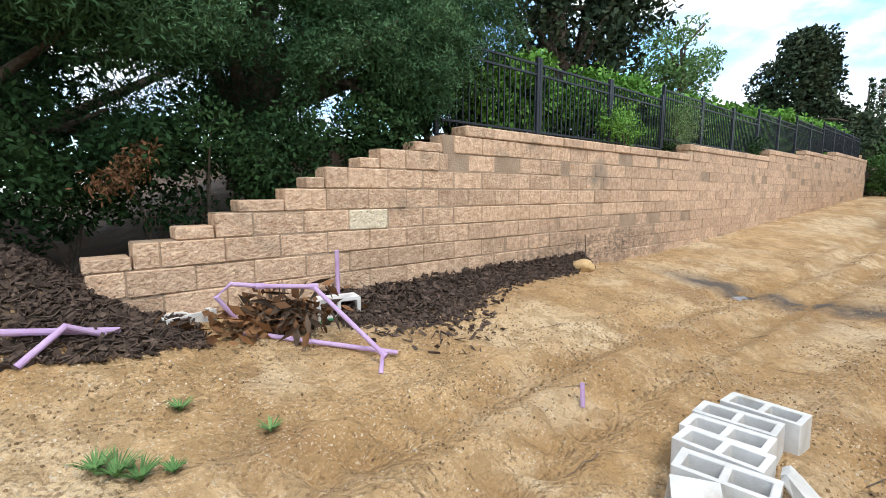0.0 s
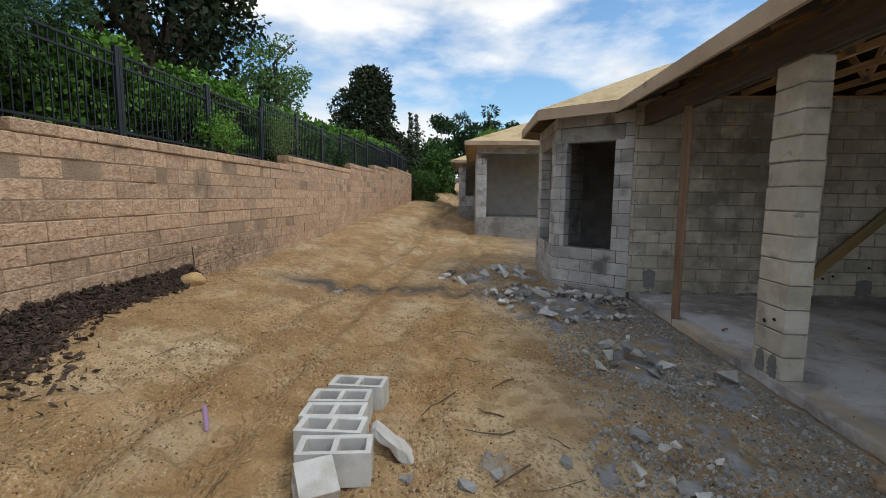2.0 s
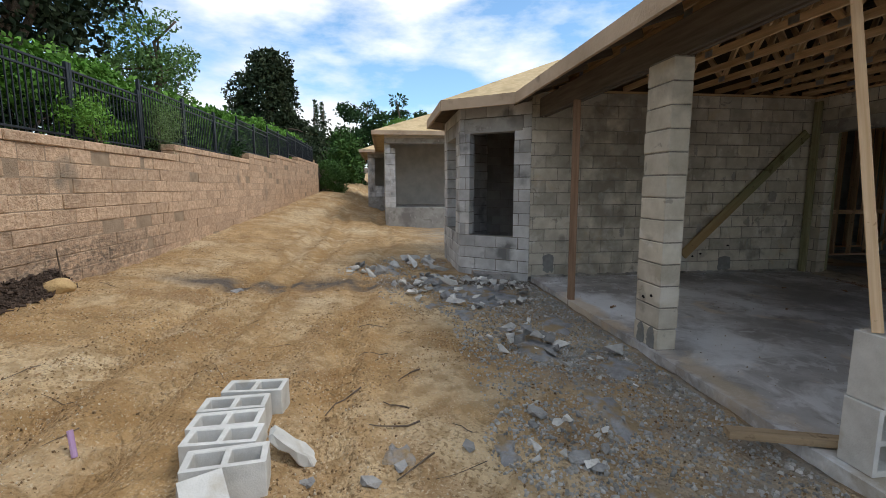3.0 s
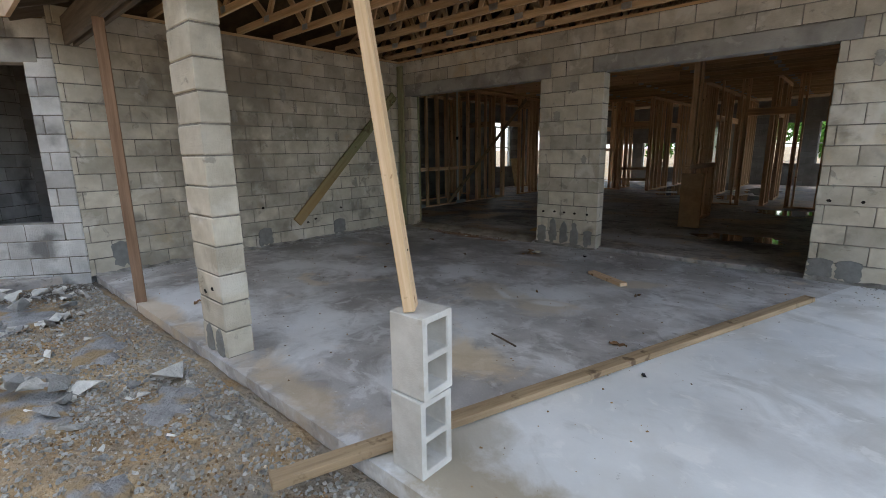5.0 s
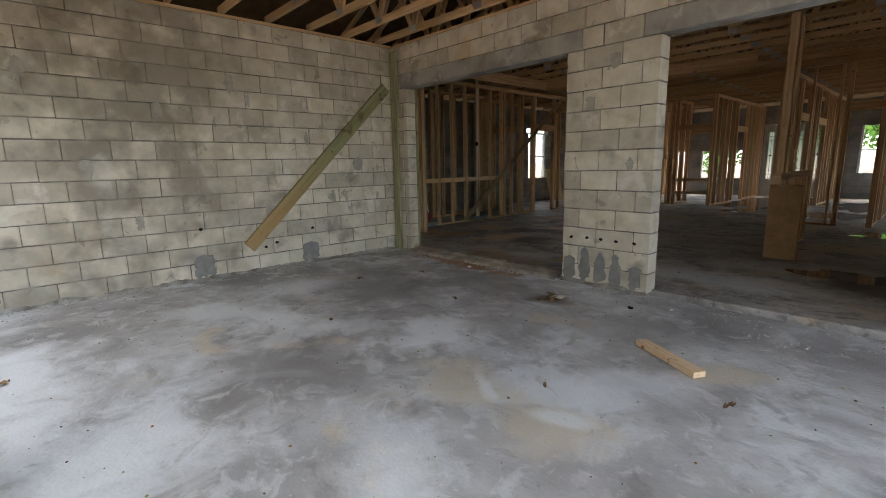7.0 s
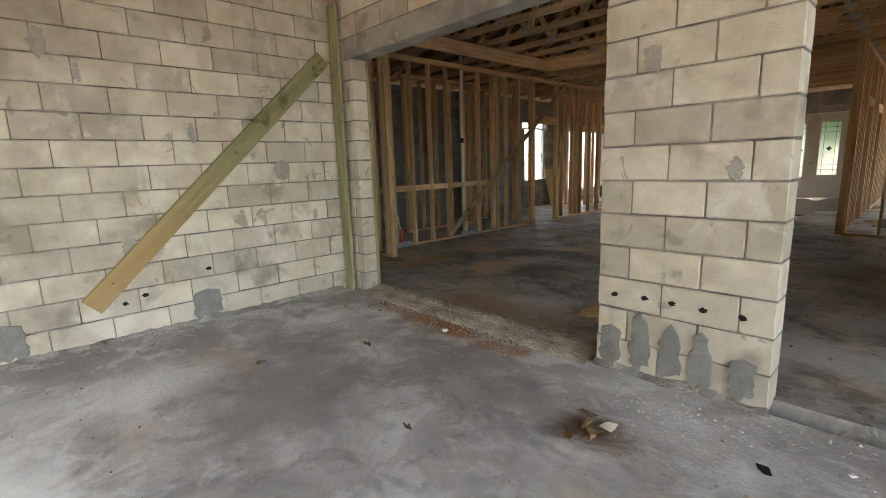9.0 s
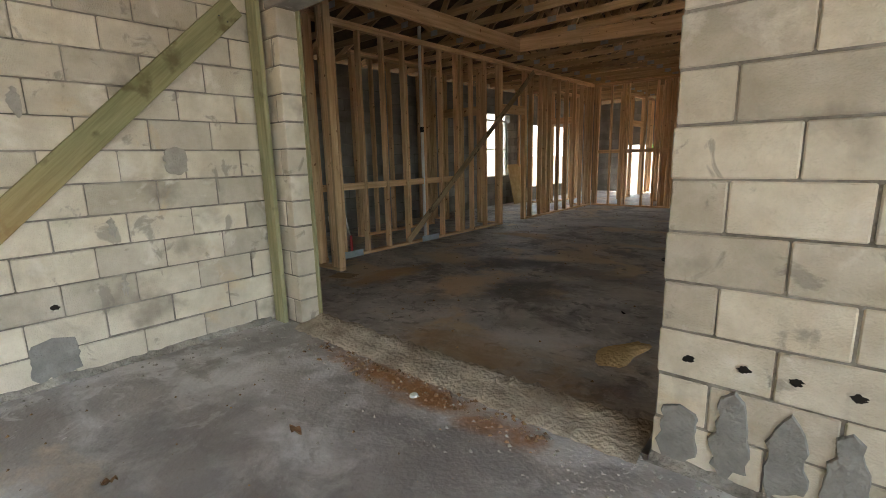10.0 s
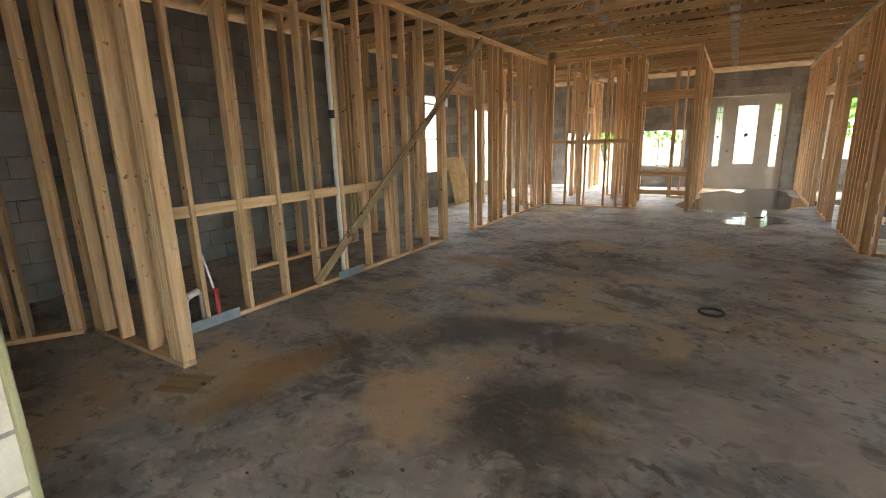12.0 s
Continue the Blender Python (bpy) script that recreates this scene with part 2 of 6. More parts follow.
M_WPVC = surf("white_pipe", (0.72, 0.72, 0.70), (0.8, 0.8, 0.78), 8, 0.4, 0.02, 60)
M_RUBBLE = surf("concrete_rubble", (0.23, 0.22, 0.20), (0.50, 0.485, 0.455), 8, 0.95, 0.6, 60, vary=0.3, island=True)
M_GRAVEL = surf("grey_spilled_grout", (0.22, 0.215, 0.215), (0.36, 0.36, 0.365), 9, 0.95, 1.0, 40, c3=(0.33, 0.24, 0.14), s3=5.0, cut3=(0.48, 0.6))
M_WHITE = surf("white_paint", (0.74, 0.74, 0.72), (0.8, 0.8, 0.78), 3, 0.5, 0.03, 50)
M_BARK = surf("bark", (0.09, 0.07, 0.05), (0.17, 0.13, 0.10), 14, 0.95, 0.8, 30)
M_EARTH = surf("dark_soil", (0.07, 0.05, 0.035), (0.13, 0.09, 0.06), 3, 1.0, 0.7, 40)


def swirls(m, layers):
    """Sharp-edged stains and dust on cast concrete: (colour, scale, from, to, amount, distortion)."""
    n, l = m.node_tree.nodes, m.node_tree.links
    b = n["Principled BSDF"]
    col = b.inputs["Base Color"].links[0].from_socket
    geo = n.new("ShaderNodeNewGeometry")
    for colour, scale, lo, hi, amount, twist in layers:
        mp = n.new("ShaderNodeMapping")
        mp.inputs["Location"].default_value = (scale * 3.7, lo * 19, 1.0)
        mp.inputs["Rotation"].default_value = (0, 0, 0.6)
        mp.inputs["Scale"].default_value = (1.0, 1.15, 1.0)
        l.new(geo.outputs["Position"], mp.inputs["Vector"])
        t = n.new("ShaderNodeTexNoise")
        t.inputs["Scale"].default_value, t.inputs["Detail"].default_value, t.inputs["Roughness"].default_value = scale, 9.0, 0.6
        t.inputs["Distortion"].default_value = twist
        l.new(mp.outputs[0], t.inputs["Vector"])
        r = n.new("ShaderNodeMapRange")
        r.inputs["From Min"].default_value, r.inputs["From Max"].default_value = lo, hi
        r.inputs["To Max"].default_value = amount
        l.new(t.outputs["Fac"], r.inputs["Value"])
        x = n.new("ShaderNodeMix")
        x.data_type = "RGBA"
        l.new(r.outputs[0], x.inputs["Factor"])
        l.new(col, x.inputs["A"])
        x.inputs["B"].default_value = (*colour, 1)
        col = x.outputs["Result"]
    l.new(col, b.inputs["Base Color"])


swirls(M_FLOOR, [((0.09, 0.083, 0.078), 1.6, 0.52, 0.62, 0.6, 0.6), ((0.60, 0.56, 0.53), 5.5, 0.55, 0.62, 0.5, 0.9), ((0.12, 0.11, 0.10), 9.0, 0.56, 0.63, 0.5, 0.8), ((0.56, 0.53, 0.51), 1.7, 0.56, 0.68, 0.6, 0.3), ((0.58, 0.45, 0.30), 0.9, 0.57, 0.63, 0.8, 0.5), ((0.05, 0.045, 0.04), 6.0, 0.60, 0.66, 0.55, 0.4), ((0.62, 0.58, 0.54), 11.0, 0.64, 0.70, 0.4, 0.3)])
swirls(M_SLAB, [((0.30, 0.28, 0.27), 1.2, 0.50, 0.62, 0.45, 0.35), ((0.78, 0.78, 0.79), 1.1, 0.52, 0.62, 0.65, 0.6), ((0.74, 0.74, 0.75), 4.5, 0.54, 0.62, 0.45, 0.8), ((0.20, 0.185, 0.175), 3.0, 0.55, 0.63, 0.45, 0.7), ((0.82, 0.82, 0.82), 22.0, 0.64, 0.70, 0.5, 0.2), ((0.66, 0.55, 0.42), 1.0, 0.60, 0.66, 0.6, 0.5), ((0.22, 0.20, 0.19), 8.0, 0.62, 0.69, 0.45, 0.4)])
swirls(M_SLABN, [((0.50, 0.50, 0.49), 1.4, 0.54, 0.64, 0.6, 0.7), ((0.46, 0.46, 0.46), 2.2, 0.58, 0.70, 0.5, 0.6), ((0.86, 0.86, 0.86), 5.0, 0.56, 0.64, 0.5, 0.6), ((0.30, 0.30, 0.30), 12.0, 0.68, 0.72, 0.5, 0.3)])
swirls(M_LINTEL, [((0.20, 0.19, 0.17), 3.0, 0.55, 0.62, 0.6, 0.6), ((0.55, 0.53, 0.50), 6.0, 0.60, 0.66, 0.5, 0.4)])
swirls(M_BLOCK, [((0.58, 0.44, 0.26), 1.5, 0.61, 0.70, 0.55, 0.5), ((0.76, 0.73, 0.67), 2.3, 0.57, 0.64, 0.55, 0.5), ((0.24, 0.22, 0.19), 5.0, 0.62, 0.67, 0.6, 0.6), ((0.20, 0.185, 0.16), 0.9, 0.60, 0.70, 0.45, 0.8)])


def blotches(m, spots):
    """Stains, dust and painted reflections with a place of their own: (x, y, half length, half width, turn, colour,
    amount).
    """
    n, l = m.node_tree.nodes, m.node_tree.links
    b = n["Principled BSDF"]
    col = b.inputs["Base Color"].links[0].from_socket
    geo = n.new("ShaderNodeNewGeometry")
    edge = n.new("ShaderNodeTexNoise")
    edge.inputs["Scale"].default_value, edge.inputs["Detail"].default_value, edge.inputs["Roughness"].default_value = 2.6, 9.0, 0.66
    edge.inputs["Distortion"].default_value = 0.5
    l.new(geo.outputs["Position"], edge.inputs["Vector"])
    for x, y, rx, ry, turn, colour, amount in spots:
        off = n.new("ShaderNodeVectorMath")
        off.operation = "SUBTRACT"
        off.inputs[1].default_value = (x, y, 0)
        l.new(geo.outputs["Position"], off.inputs[0])
        mp = n.new("ShaderNodeMapping")
        mp.inputs["Rotation"].default_value = (0, 0, radians(-turn))
        l.new(off.outputs[0], mp.inputs["Vector"])
        sc = n.new("ShaderNodeVectorMath")
        sc.operation = "MULTIPLY"
        sc.inputs[1].default_value = (1 / rx, 1 / ry, 0)
        l.new(mp.outputs[0], sc.inputs[0])
        ln = n.new("ShaderNodeVectorMath")
        ln.operation = "LENGTH"
        l.new(sc.outputs[0], ln.inputs[0])
        ad = n.new("ShaderNodeMath")
        ad.operation = "MULTIPLY_ADD"
        l.new(edge.outputs["Fac"], ad.inputs[0])
        ad.inputs[1].default_value = 3.0
        l.new(ln.outputs["Value"], ad.inputs[2])
        r = n.new("ShaderNodeMapRange")
        r.inputs["From Min"].default_value, r.inputs["From Max"].default_value = 2.75, 2.0
        r.inputs["To Max"].default_value = amount
        l.new(ad.outputs[0], r.inputs["Value"])
        k = n.new("ShaderNodeMix")
        k.data_type = "RGBA"
        l.new(r.outputs[0], k.inputs["Factor"])
        l.new(col, k.inputs["A"])
        k.inputs["B"].default_value = (*colour, 1)
        col = k.outputs["Result"]
    l.new(col, b.inputs["Base Color"])


CHALK, TAN, WET = (0.80, 0.805, 0.82), (0.60, 0.52, 0.41), (0.22, 0.205, 0.20)
blotches(M_SLAB, [(5.9, -6.0, 0.9, 0.6, -20, WET, 0.7), (5.1, -6.8, 0.8, 0.4, 0, WET, 0.6), (3.4, -6.6, 0.9, 0.4, 10, WET, 0.5), (4.6, -4.3, 0.7, 0.3, 30, WET, 0.5), (5.6, -2.95, 1.0, 0.4, 15, CHALK, 0.8), (4.2, -3.3, 0.8, 0.3, -35, CHALK, 0.75),
                  (4.35, -5.45, 0.42, 0.30, -40, CHALK, 0.95), (6.1, -4.4, 0.8, 0.3, 35, CHALK, 0.7), (5.2, -4.9, 0.8, 0.25, 40, CHALK, 0.55), (3.2, -4.2, 0.6, 0.25, -30, CHALK, 0.5), (2.9, -5.6, 0.6, 0.25, 60, CHALK, 0.6), (6.6, -5.3, 0.5, 0.3, 70, CHALK, 0.5),
                  (3.6, -5.0, 0.40, 0.26, -10, TAN, 0.75), (2.95, -4.92, 0.36, 0.22, 10, TAN, 0.8), (2.8, -3.65, 0.35, 0.25, 0, (0.68, 0.54, 0.36), 0.7), (2.52, -6.2, 0.30, 0.12, 30, TAN, 0.8), (3.2, -2.62, 0.7, 0.14, 0, (0.46, 0.36, 0.24), 0.7), (5.6, -2.58, 0.9, 0.12, 0, (0.60, 0.44, 0.26), 0.6),
                  (4.2, -6.85, 0.20, 0.14, 0, (0.10, 0.06, 0.035), 0.9), (5.85, -7.40, 0.7, 0.13, -3, (0.40, 0.19, 0.07), 0.95), (2.95, -5.05, 0.16, 0.07, 20, CHALK, 0.7), (3.45, -5.05, 0.2, 0.05, -30, CHALK, 0.7)])
blotches(M_SLABN, [(1.6, -2.68, 1.3, 0.22, 0, (0.36, 0.30, 0.21), 0.85), (2.3, -2.95, 0.3, 0.25, 0, (0.42, 0.38, 0.31), 0.7), (0.2, -5.2, 0.9, 0.25, 30, (0.50, 0.50, 0.49), 0.6), (1.0, -3.9, 0.5, 0.2, -20, (0.52, 0.52, 0.52), 0.5)])
# bluish spots at x 3.3 and 2.7: sky reflection put into the colour
blotches(M_FLOOR, [(7.1, -10.3, 0.7, 0.28, 20, (0.10, 0.09, 0.085), 0.8), (6.4, -9.5, 0.5, 0.35, 0, (0.10, 0.09, 0.085), 0.7), (6.0, -10.4, 0.9, 0.3, -15, (0.13, 0.12, 0.115), 0.6), (6.95, -9.4, 0.32, 0.60, -8, (0.70, 0.52, 0.35), 0.85), (7.9, -10.2, 0.50, 0.28, -10, (0.62, 0.48, 0.33), 0.8), (7.9, -9.1, 0.22, 0.55, 0, (0.46, 0.28, 0.12), 0.75),
                   (8.0, -12.3, 0.45, 0.28, 0, (0.46, 0.28, 0.12), 0.7), (6.84, -10.9, 0.38, 0.16, 15, (0.68, 0.54, 0.38), 0.75), (6.75, -11.9, 0.45, 0.20, 0, (0.58, 0.47, 0.36), 0.7), (5.77, -8.0, 0.7, 0.28, -10, (0.40, 0.27, 0.15), 0.7), (5.55, -8.45, 0.45, 0.20, 25, (0.66, 0.64, 0.65), 0.7), (5.44, -13.0, 0.6, 0.3, 0, (0.56, 0.55, 0.56), 0.6),
                   (7.4, -14.2, 1.1, 0.3, 20, (0.56, 0.54, 0.54), 0.6), (5.2, -9.9, 0.8, 0.25, -20, (0.52, 0.45, 0.38), 0.5), (3.3, -8.6, 1.1, 0.35, 0, (0.66, 0.67, 0.70), 0.8), (2.7, -9.8, 0.9, 0.35, 10, (0.60, 0.61, 0.63), 0.6), (2.1, -9.1, 0.5, 0.3, 0, (0.08, 0.075, 0.07), 0.8), (4.4, -10.8, 0.8, 0.3, 0, (0.50, 0.47, 0.45), 0.5)])
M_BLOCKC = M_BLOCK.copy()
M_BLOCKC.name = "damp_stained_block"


def damp(m):
    """Old water stains on a stretch of the side wall."""
    n, l = m.node_tree.nodes, m.node_tree.links
    b = n["Principled BSDF"]
    col = b.inputs["Base Color"].links[0].from_socket
    geo = n.new("ShaderNodeNewGeometry")
    sep = n.new("ShaderNodeSeparateXYZ")
    l.new(geo.outputs["Position"], sep.inputs[0])
    r = n.new("ShaderNodeMapRange")
    r.inputs["From Min"].default_value, r.inputs["From Max"].default_value = 1.7, 0.6
    mid = n.new("ShaderNodeMath")
    mid.operation = "ADD"
    mid.inputs[1].default_value = 4.1
    l.new(sep.outputs["Y"], mid.inputs[0])
    dist = n.new("ShaderNodeMath")
    dist.operation = "ABSOLUTE"
    l.new(mid.outputs[0], dist.inputs[0])
    l.new(dist.outputs[0], r.inputs["Value"])
    t = n.new("ShaderNodeTexNoise")
    t.inputs["Scale"].default_value, t.inputs["Detail"].default_value = 2.8, 8.0
    l.new(geo.outputs["Position"], t.inputs["Vector"])
    q = n.new("ShaderNodeMapRange")
    q.inputs["From Min"].default_value, q.inputs["From Max"].default_value = 0.36, 0.56
    q.inputs["To Max"].default_value = 0.62
    l.new(t.outputs["Fac"], q.inputs["Value"])
    k = n.new("ShaderNodeMath")
    k.operation = "MULTIPLY"
    l.new(r.outputs[0], k.inputs[0])
    l.new(q.outputs[0], k.inputs[1])
    x = n.new("ShaderNodeMix")
    x.data_type = "RGBA"
    l.new(k.outputs[0], x.inputs["Factor"])
    l.new(col, x.inputs["A"])
    x.inputs["B"].default_value = (0.20, 0.175, 0.14, 1)
    l.new(x.outputs["Result"], b.inputs["Base Color"])


damp(M_BLOCKC)


def weather_low(m, colour, z0, z1, amount):
    """Sun-bleached wood towards the low end of a leaning timber."""
    n, l = m.node_tree.nodes, m.node_tree.links
    b = n["Principled BSDF"]
    col = b.inputs["Base Color"].links[0].from_socket
    geo = n.new("ShaderNodeNewGeometry")
    sep = n.new("ShaderNodeSeparateXYZ")
    l.new(geo.outputs["Position"], sep.inputs[0])
    r = n.new("ShaderNodeMapRange")
    r.inputs["From Min"].default_value, r.inputs["From Max"].default_value = z1, z0
    r.inputs["To Max"].default_value = amount
    l.new(sep.outputs["Z"], r.inputs["Value"])
    x = n.new("ShaderNodeMix")
    x.data_type = "RGBA"
    l.new(r.outputs[0], x.inputs["Factor"])
    l.new(col, x.inputs["A"])
    x.inputs["B"].default_value = (*colour, 1)
    l.new(x.outputs["Result"], b.inputs["Base Color"])


weather_low(M_TREATB, (0.44, 0.27, 0.12), 0.7, 1.5, 0.7)


def wall_stain(m):
    """Black algae streaks low on the retaining wall, thickest at one damp stretch."""
    n, l = m.node_tree.nodes, m.node_tree.links
    b = n["Principled BSDF"]
    col = b.inputs["Base Color"].links[0].from_socket
    geo = n.new("ShaderNodeNewGeometry")
    sep = n.new("ShaderNodeSeparateXYZ")
    l.new(geo.outputs["Position"], sep.inputs[0])

    def bump_at(sock, mid, half):
        s = n.new("ShaderNodeMath")
        s.operation = "SUBTRACT"
        l.new(sock, s.inputs[0])
        s.inputs[1].default_value = mid
        a = n.new("ShaderNodeMath")
        a.operation = "ABSOLUTE"
        l.new(s.outputs[0], a.inputs[0])
        r = n.new("ShaderNodeMapRange")
        r.inputs["From Min"].default_value, r.inputs["From Max"].default_value = half, half * 0.2
        l.new(a.outputs[0], r.inputs["Value"])
        return r.outputs[0]

    t = n.new("ShaderNodeTexNoise")
    t.inputs["Scale"].default_value, t.inputs["Detail"].default_value, t.inputs["Roughness"].default_value = 9.0, 11.0, 0.75
    mp = n.new("ShaderNodeMapping")
    mp.inputs["Scale"].default_value = (1.0, 1.0, 2.0)
    l.new(geo.outputs["Position"], mp.inputs["Vector"])
    l.new(mp.outputs[0], t.inputs["Vector"])
    q = n.new("ShaderNodeMapRange")
    q.inputs["From Min"].default_value, q.inputs["From Max"].default_value = 0.42, 0.62
    l.new(t.outputs["Fac"], q.inputs["Value"])
    k = n.new("ShaderNodeMath")
    k.operation = "MULTIPLY"
    l.new(bump_at(sep.outputs["X"], 7.2, 3.6), k.inputs[0])
    l.new(bump_at(sep.outputs["Z"], 0.50, 0.55), k.inputs[1])
    k2 = n.new("ShaderNodeMath")
    k2.operation = "MULTIPLY"
    l.new(k.outputs[0], k2.inputs[0])
    l.new(q.outputs[0], k2.inputs[1])
    x = n.new("ShaderNodeMix")
    x.data_type = "RGBA"
    l.new(k2.outputs[0], x.inputs["Factor"])
    l.new(col, x.inputs["A"])
    x.inputs["B"].default_value = (0.12, 0.095, 0.075, 1)
    l.new(x.outputs["Result"], b.inputs["Base Color"])


wall_stain(M_RET)
wall_stain(M_RETJ)


def leafmat(name, c1, c2, vary=0.35):
    m = surf(name, c1, c2, 1.2, 0.7, 0.0, 60, vary=vary, island=True, spec=0.12)
    return m


M_JUN = leafmat("juniper_needles", (0.025, 0.064, 0.026), (0.058, 0.120, 0.048))
M_SHRUB = leafmat("shrub_leaves", (0.014, 0.038, 0.014), (0.036, 0.078, 0.024))
M_VINE = leafmat("hedge_leaves", (0.068, 0.176, 0.027), (0.162, 0.324, 0.061))
M_HEDGE = leafmat("clipped_hedge_leaves", (0.034, 0.085, 0.020), (0.080, 0.155, 0.042))
M_MAG = leafmat("magnolia_leaves", (0.015, 0.033, 0.018), (0.053, 0.068, 0.033))
M_LIGHT = leafmat("bright_leaves", (0.078, 0.169, 0.052), (0.156, 0.260, 0.091))
M_GREY = leafmat("feathery_grey_leaves", (0.091, 0.156, 0.058), (0.169, 0.247, 0.104))
M_TIP = leafmat("juniper_tips", (0.044, 0.105, 0.044), (0.088, 0.165, 0.072), 0.3)
M_DRYD = leafmat("dark_dry_fronds", (0.05, 0.034, 0.025), (0.13, 0.09, 0.06))
M_DEAD = leafmat("dead_brown_leaves", (0.10, 0.05, 0.025), (0.22, 0.11, 0.05))


# ---- builders ----
def mesh(name, bm, mat, smooth=False):
    me = bpy.data.meshes.new(name)
    bm.to_mesh(me)
    bm.free()
    if mat:
        me.materials.append(mat)
    if smooth:
        for p in me.polygons:
            p.use_smooth = True
    return me


def part(name, bm, mat, parent=None, label="", smooth=False):
    ob = new(name, mesh(name, bm, mat, smooth))
    if parent is not None:
        ob.parent = parent
    return tagged(ob, label)


def empty(name, at=(0, 0, 0), label="", category="", group="", kind=""):
    ob = new(name)
    ob.location = at
    ob.empty_display_size = 0.1
    return tagged(ob, label, category, group, kind)


def put(name, me, m, parent=None, label=""):
    ob = new(name, me)
    ob.matrix_basis = m
    if parent is not None:
        ob.parent = parent
    return tagged(ob, label)


def add_box(bm, x0, x1, y0, y1, z0, z1, c=0.0):
    """A box, its edges chamfered by c."""
    if c <= 0:
        v = [bm.verts.new((x, y, z)) for z in (z0, z1) for x, y in ((x0, y0), (x1, y0), (x1, y1), (x0, y1))]
        for f in ((3, 2, 1, 0), (4, 5, 6, 7), (0, 1, 5, 4), (1, 2, 6, 5), (2, 3, 7, 6), (3, 0, 4, 7)):
            bm.faces.new([v[i] for i in f])
        return v
    lo, hi = (x0, y0, z0), (x1, y1, z1)
    vs = {}
    for ix in (0, 1):
        for iy in (0, 1):
            for iz in (0, 1):
                s = (ix, iy, iz)
                for ax in range(3):
                    p = [(lo, hi)[s[k]][k] + (0 if k == ax else (c if s[k] == 0 else -c)) for k in range(3)]
                    vs[s, ax] = bm.verts.new(p)
    for ax in range(3):
        a, b = [k for k in range(3) if k != ax]
        for side in (0, 1):
            def key(i, j):
                s = [0, 0, 0]
                s[ax], s[a], s[b] = side, i, j
                return tuple(s)
            loop = [vs[key(0, 0), ax], vs[key(1, 0), ax], vs[key(1, 1), ax], vs[key(0, 1), ax]]
            bm.faces.new(loop)
        for i in (0, 1):
            for j in (0, 1):
                s0, s1 = [0, 0, 0], [0, 0, 0]
                s0[a], s0[b], s1[a], s1[b] = i, j, i, j
                s0[ax], s1[ax] = 0, 1
                bm.faces.new([vs[tuple(s0), a], vs[tuple(s1), a], vs[tuple(s1), b], vs[tuple(s0), b]])
    for s in [(i, j, k) for i in (0, 1) for j in (0, 1) for k in (0, 1)]:
        bm.faces.new([vs[s, 0], vs[s, 1], vs[s, 2]])
    return list(vs.values())


def finish(bm):
    bmesh.ops.recalc_face_normals(bm, faces=bm.faces)
    return bm


BOXES = {}


def box_mesh(name, lx, ly, lz, mat, c=0.006):
    """A shared chamfered box, from x = 0 to lx, centred in y and z."""
    key = (name, round(lx, 3), round(ly, 3), round(lz, 3), mat.name, c)
    if key not in BOXES:
        bm = bmesh.new()
        add_box(bm, 0, lx, -ly / 2, ly / 2, -lz / 2, lz / 2, c)
        BOXES[key] = mesh(name, finish(bm), mat)
    return BOXES[key]


def member(name, p0, p1, w, h, mat, parent=None, roll=0, label=""):
    """A piece of lumber from p0 to p1; w across, h the depth of its section."""
    p0, p1 = Vector(p0), Vector(p1)
    d = p1 - p0
    q = d.to_track_quat("X", "Z").to_matrix().to_4x4()
    return put(name, box_mesh(name, round(d.length, 2), w, h, mat, 0.003), Matrix.Translation(p0) @ q @ pose(0, 0, 0, roll), parent, label)


def add_tube(bm, pts, r, seg=8, r1=None, caps=True):
    pts = [Vector(p) for p in pts]
    rings = []
    n = len(pts)
    for i, p in enumerate(pts):
        d = (pts[min(i + 1, n - 1)] - pts[max(i - 1, 0)]).normalized()
        ref = Vector((0, 0, 1)) if abs(d.z) < 0.9 else Vector((1, 0, 0))
        u = d.cross(ref).normalized()
        v = d.cross(u)
        rr = r if r1 is None else r + (r1 - r) * i / (n - 1)
        rings.append([bm.verts.new(p + rr * (math.cos(a) * u + math.sin(a) * v)) for a in (2 * math.pi * k / seg for k in range(seg))])
    for a, b in zip(rings, rings[1:]):
        for k in range(seg):
            bm.faces.new((a[k], a[(k + 1) % seg], b[(k + 1) % seg], b[k]))
    if caps:
        bm.faces.new(rings[0][::-1])
        bm.faces.new(rings[-1])
    return bm


COURSE, BLOCK = 0.2032, 0.4064


def solid(u0, u1, z0, z1, holes):
    """The stretches of a course that no opening takes."""
    spans = [(u0, u1)]
    for a, b, c, d in holes:
        if c < (z0 + z1) / 2 < d:
            nxt = []
            for s, e in spans:
                if b <= s or a >= e:
                    nxt.append((s, e))
                else:
                    if a > s + 0.02:
                        nxt.append((s, a))
                    if b < e - 0.02:
                        nxt.append((b, e))
            spans = nxt
    return spans


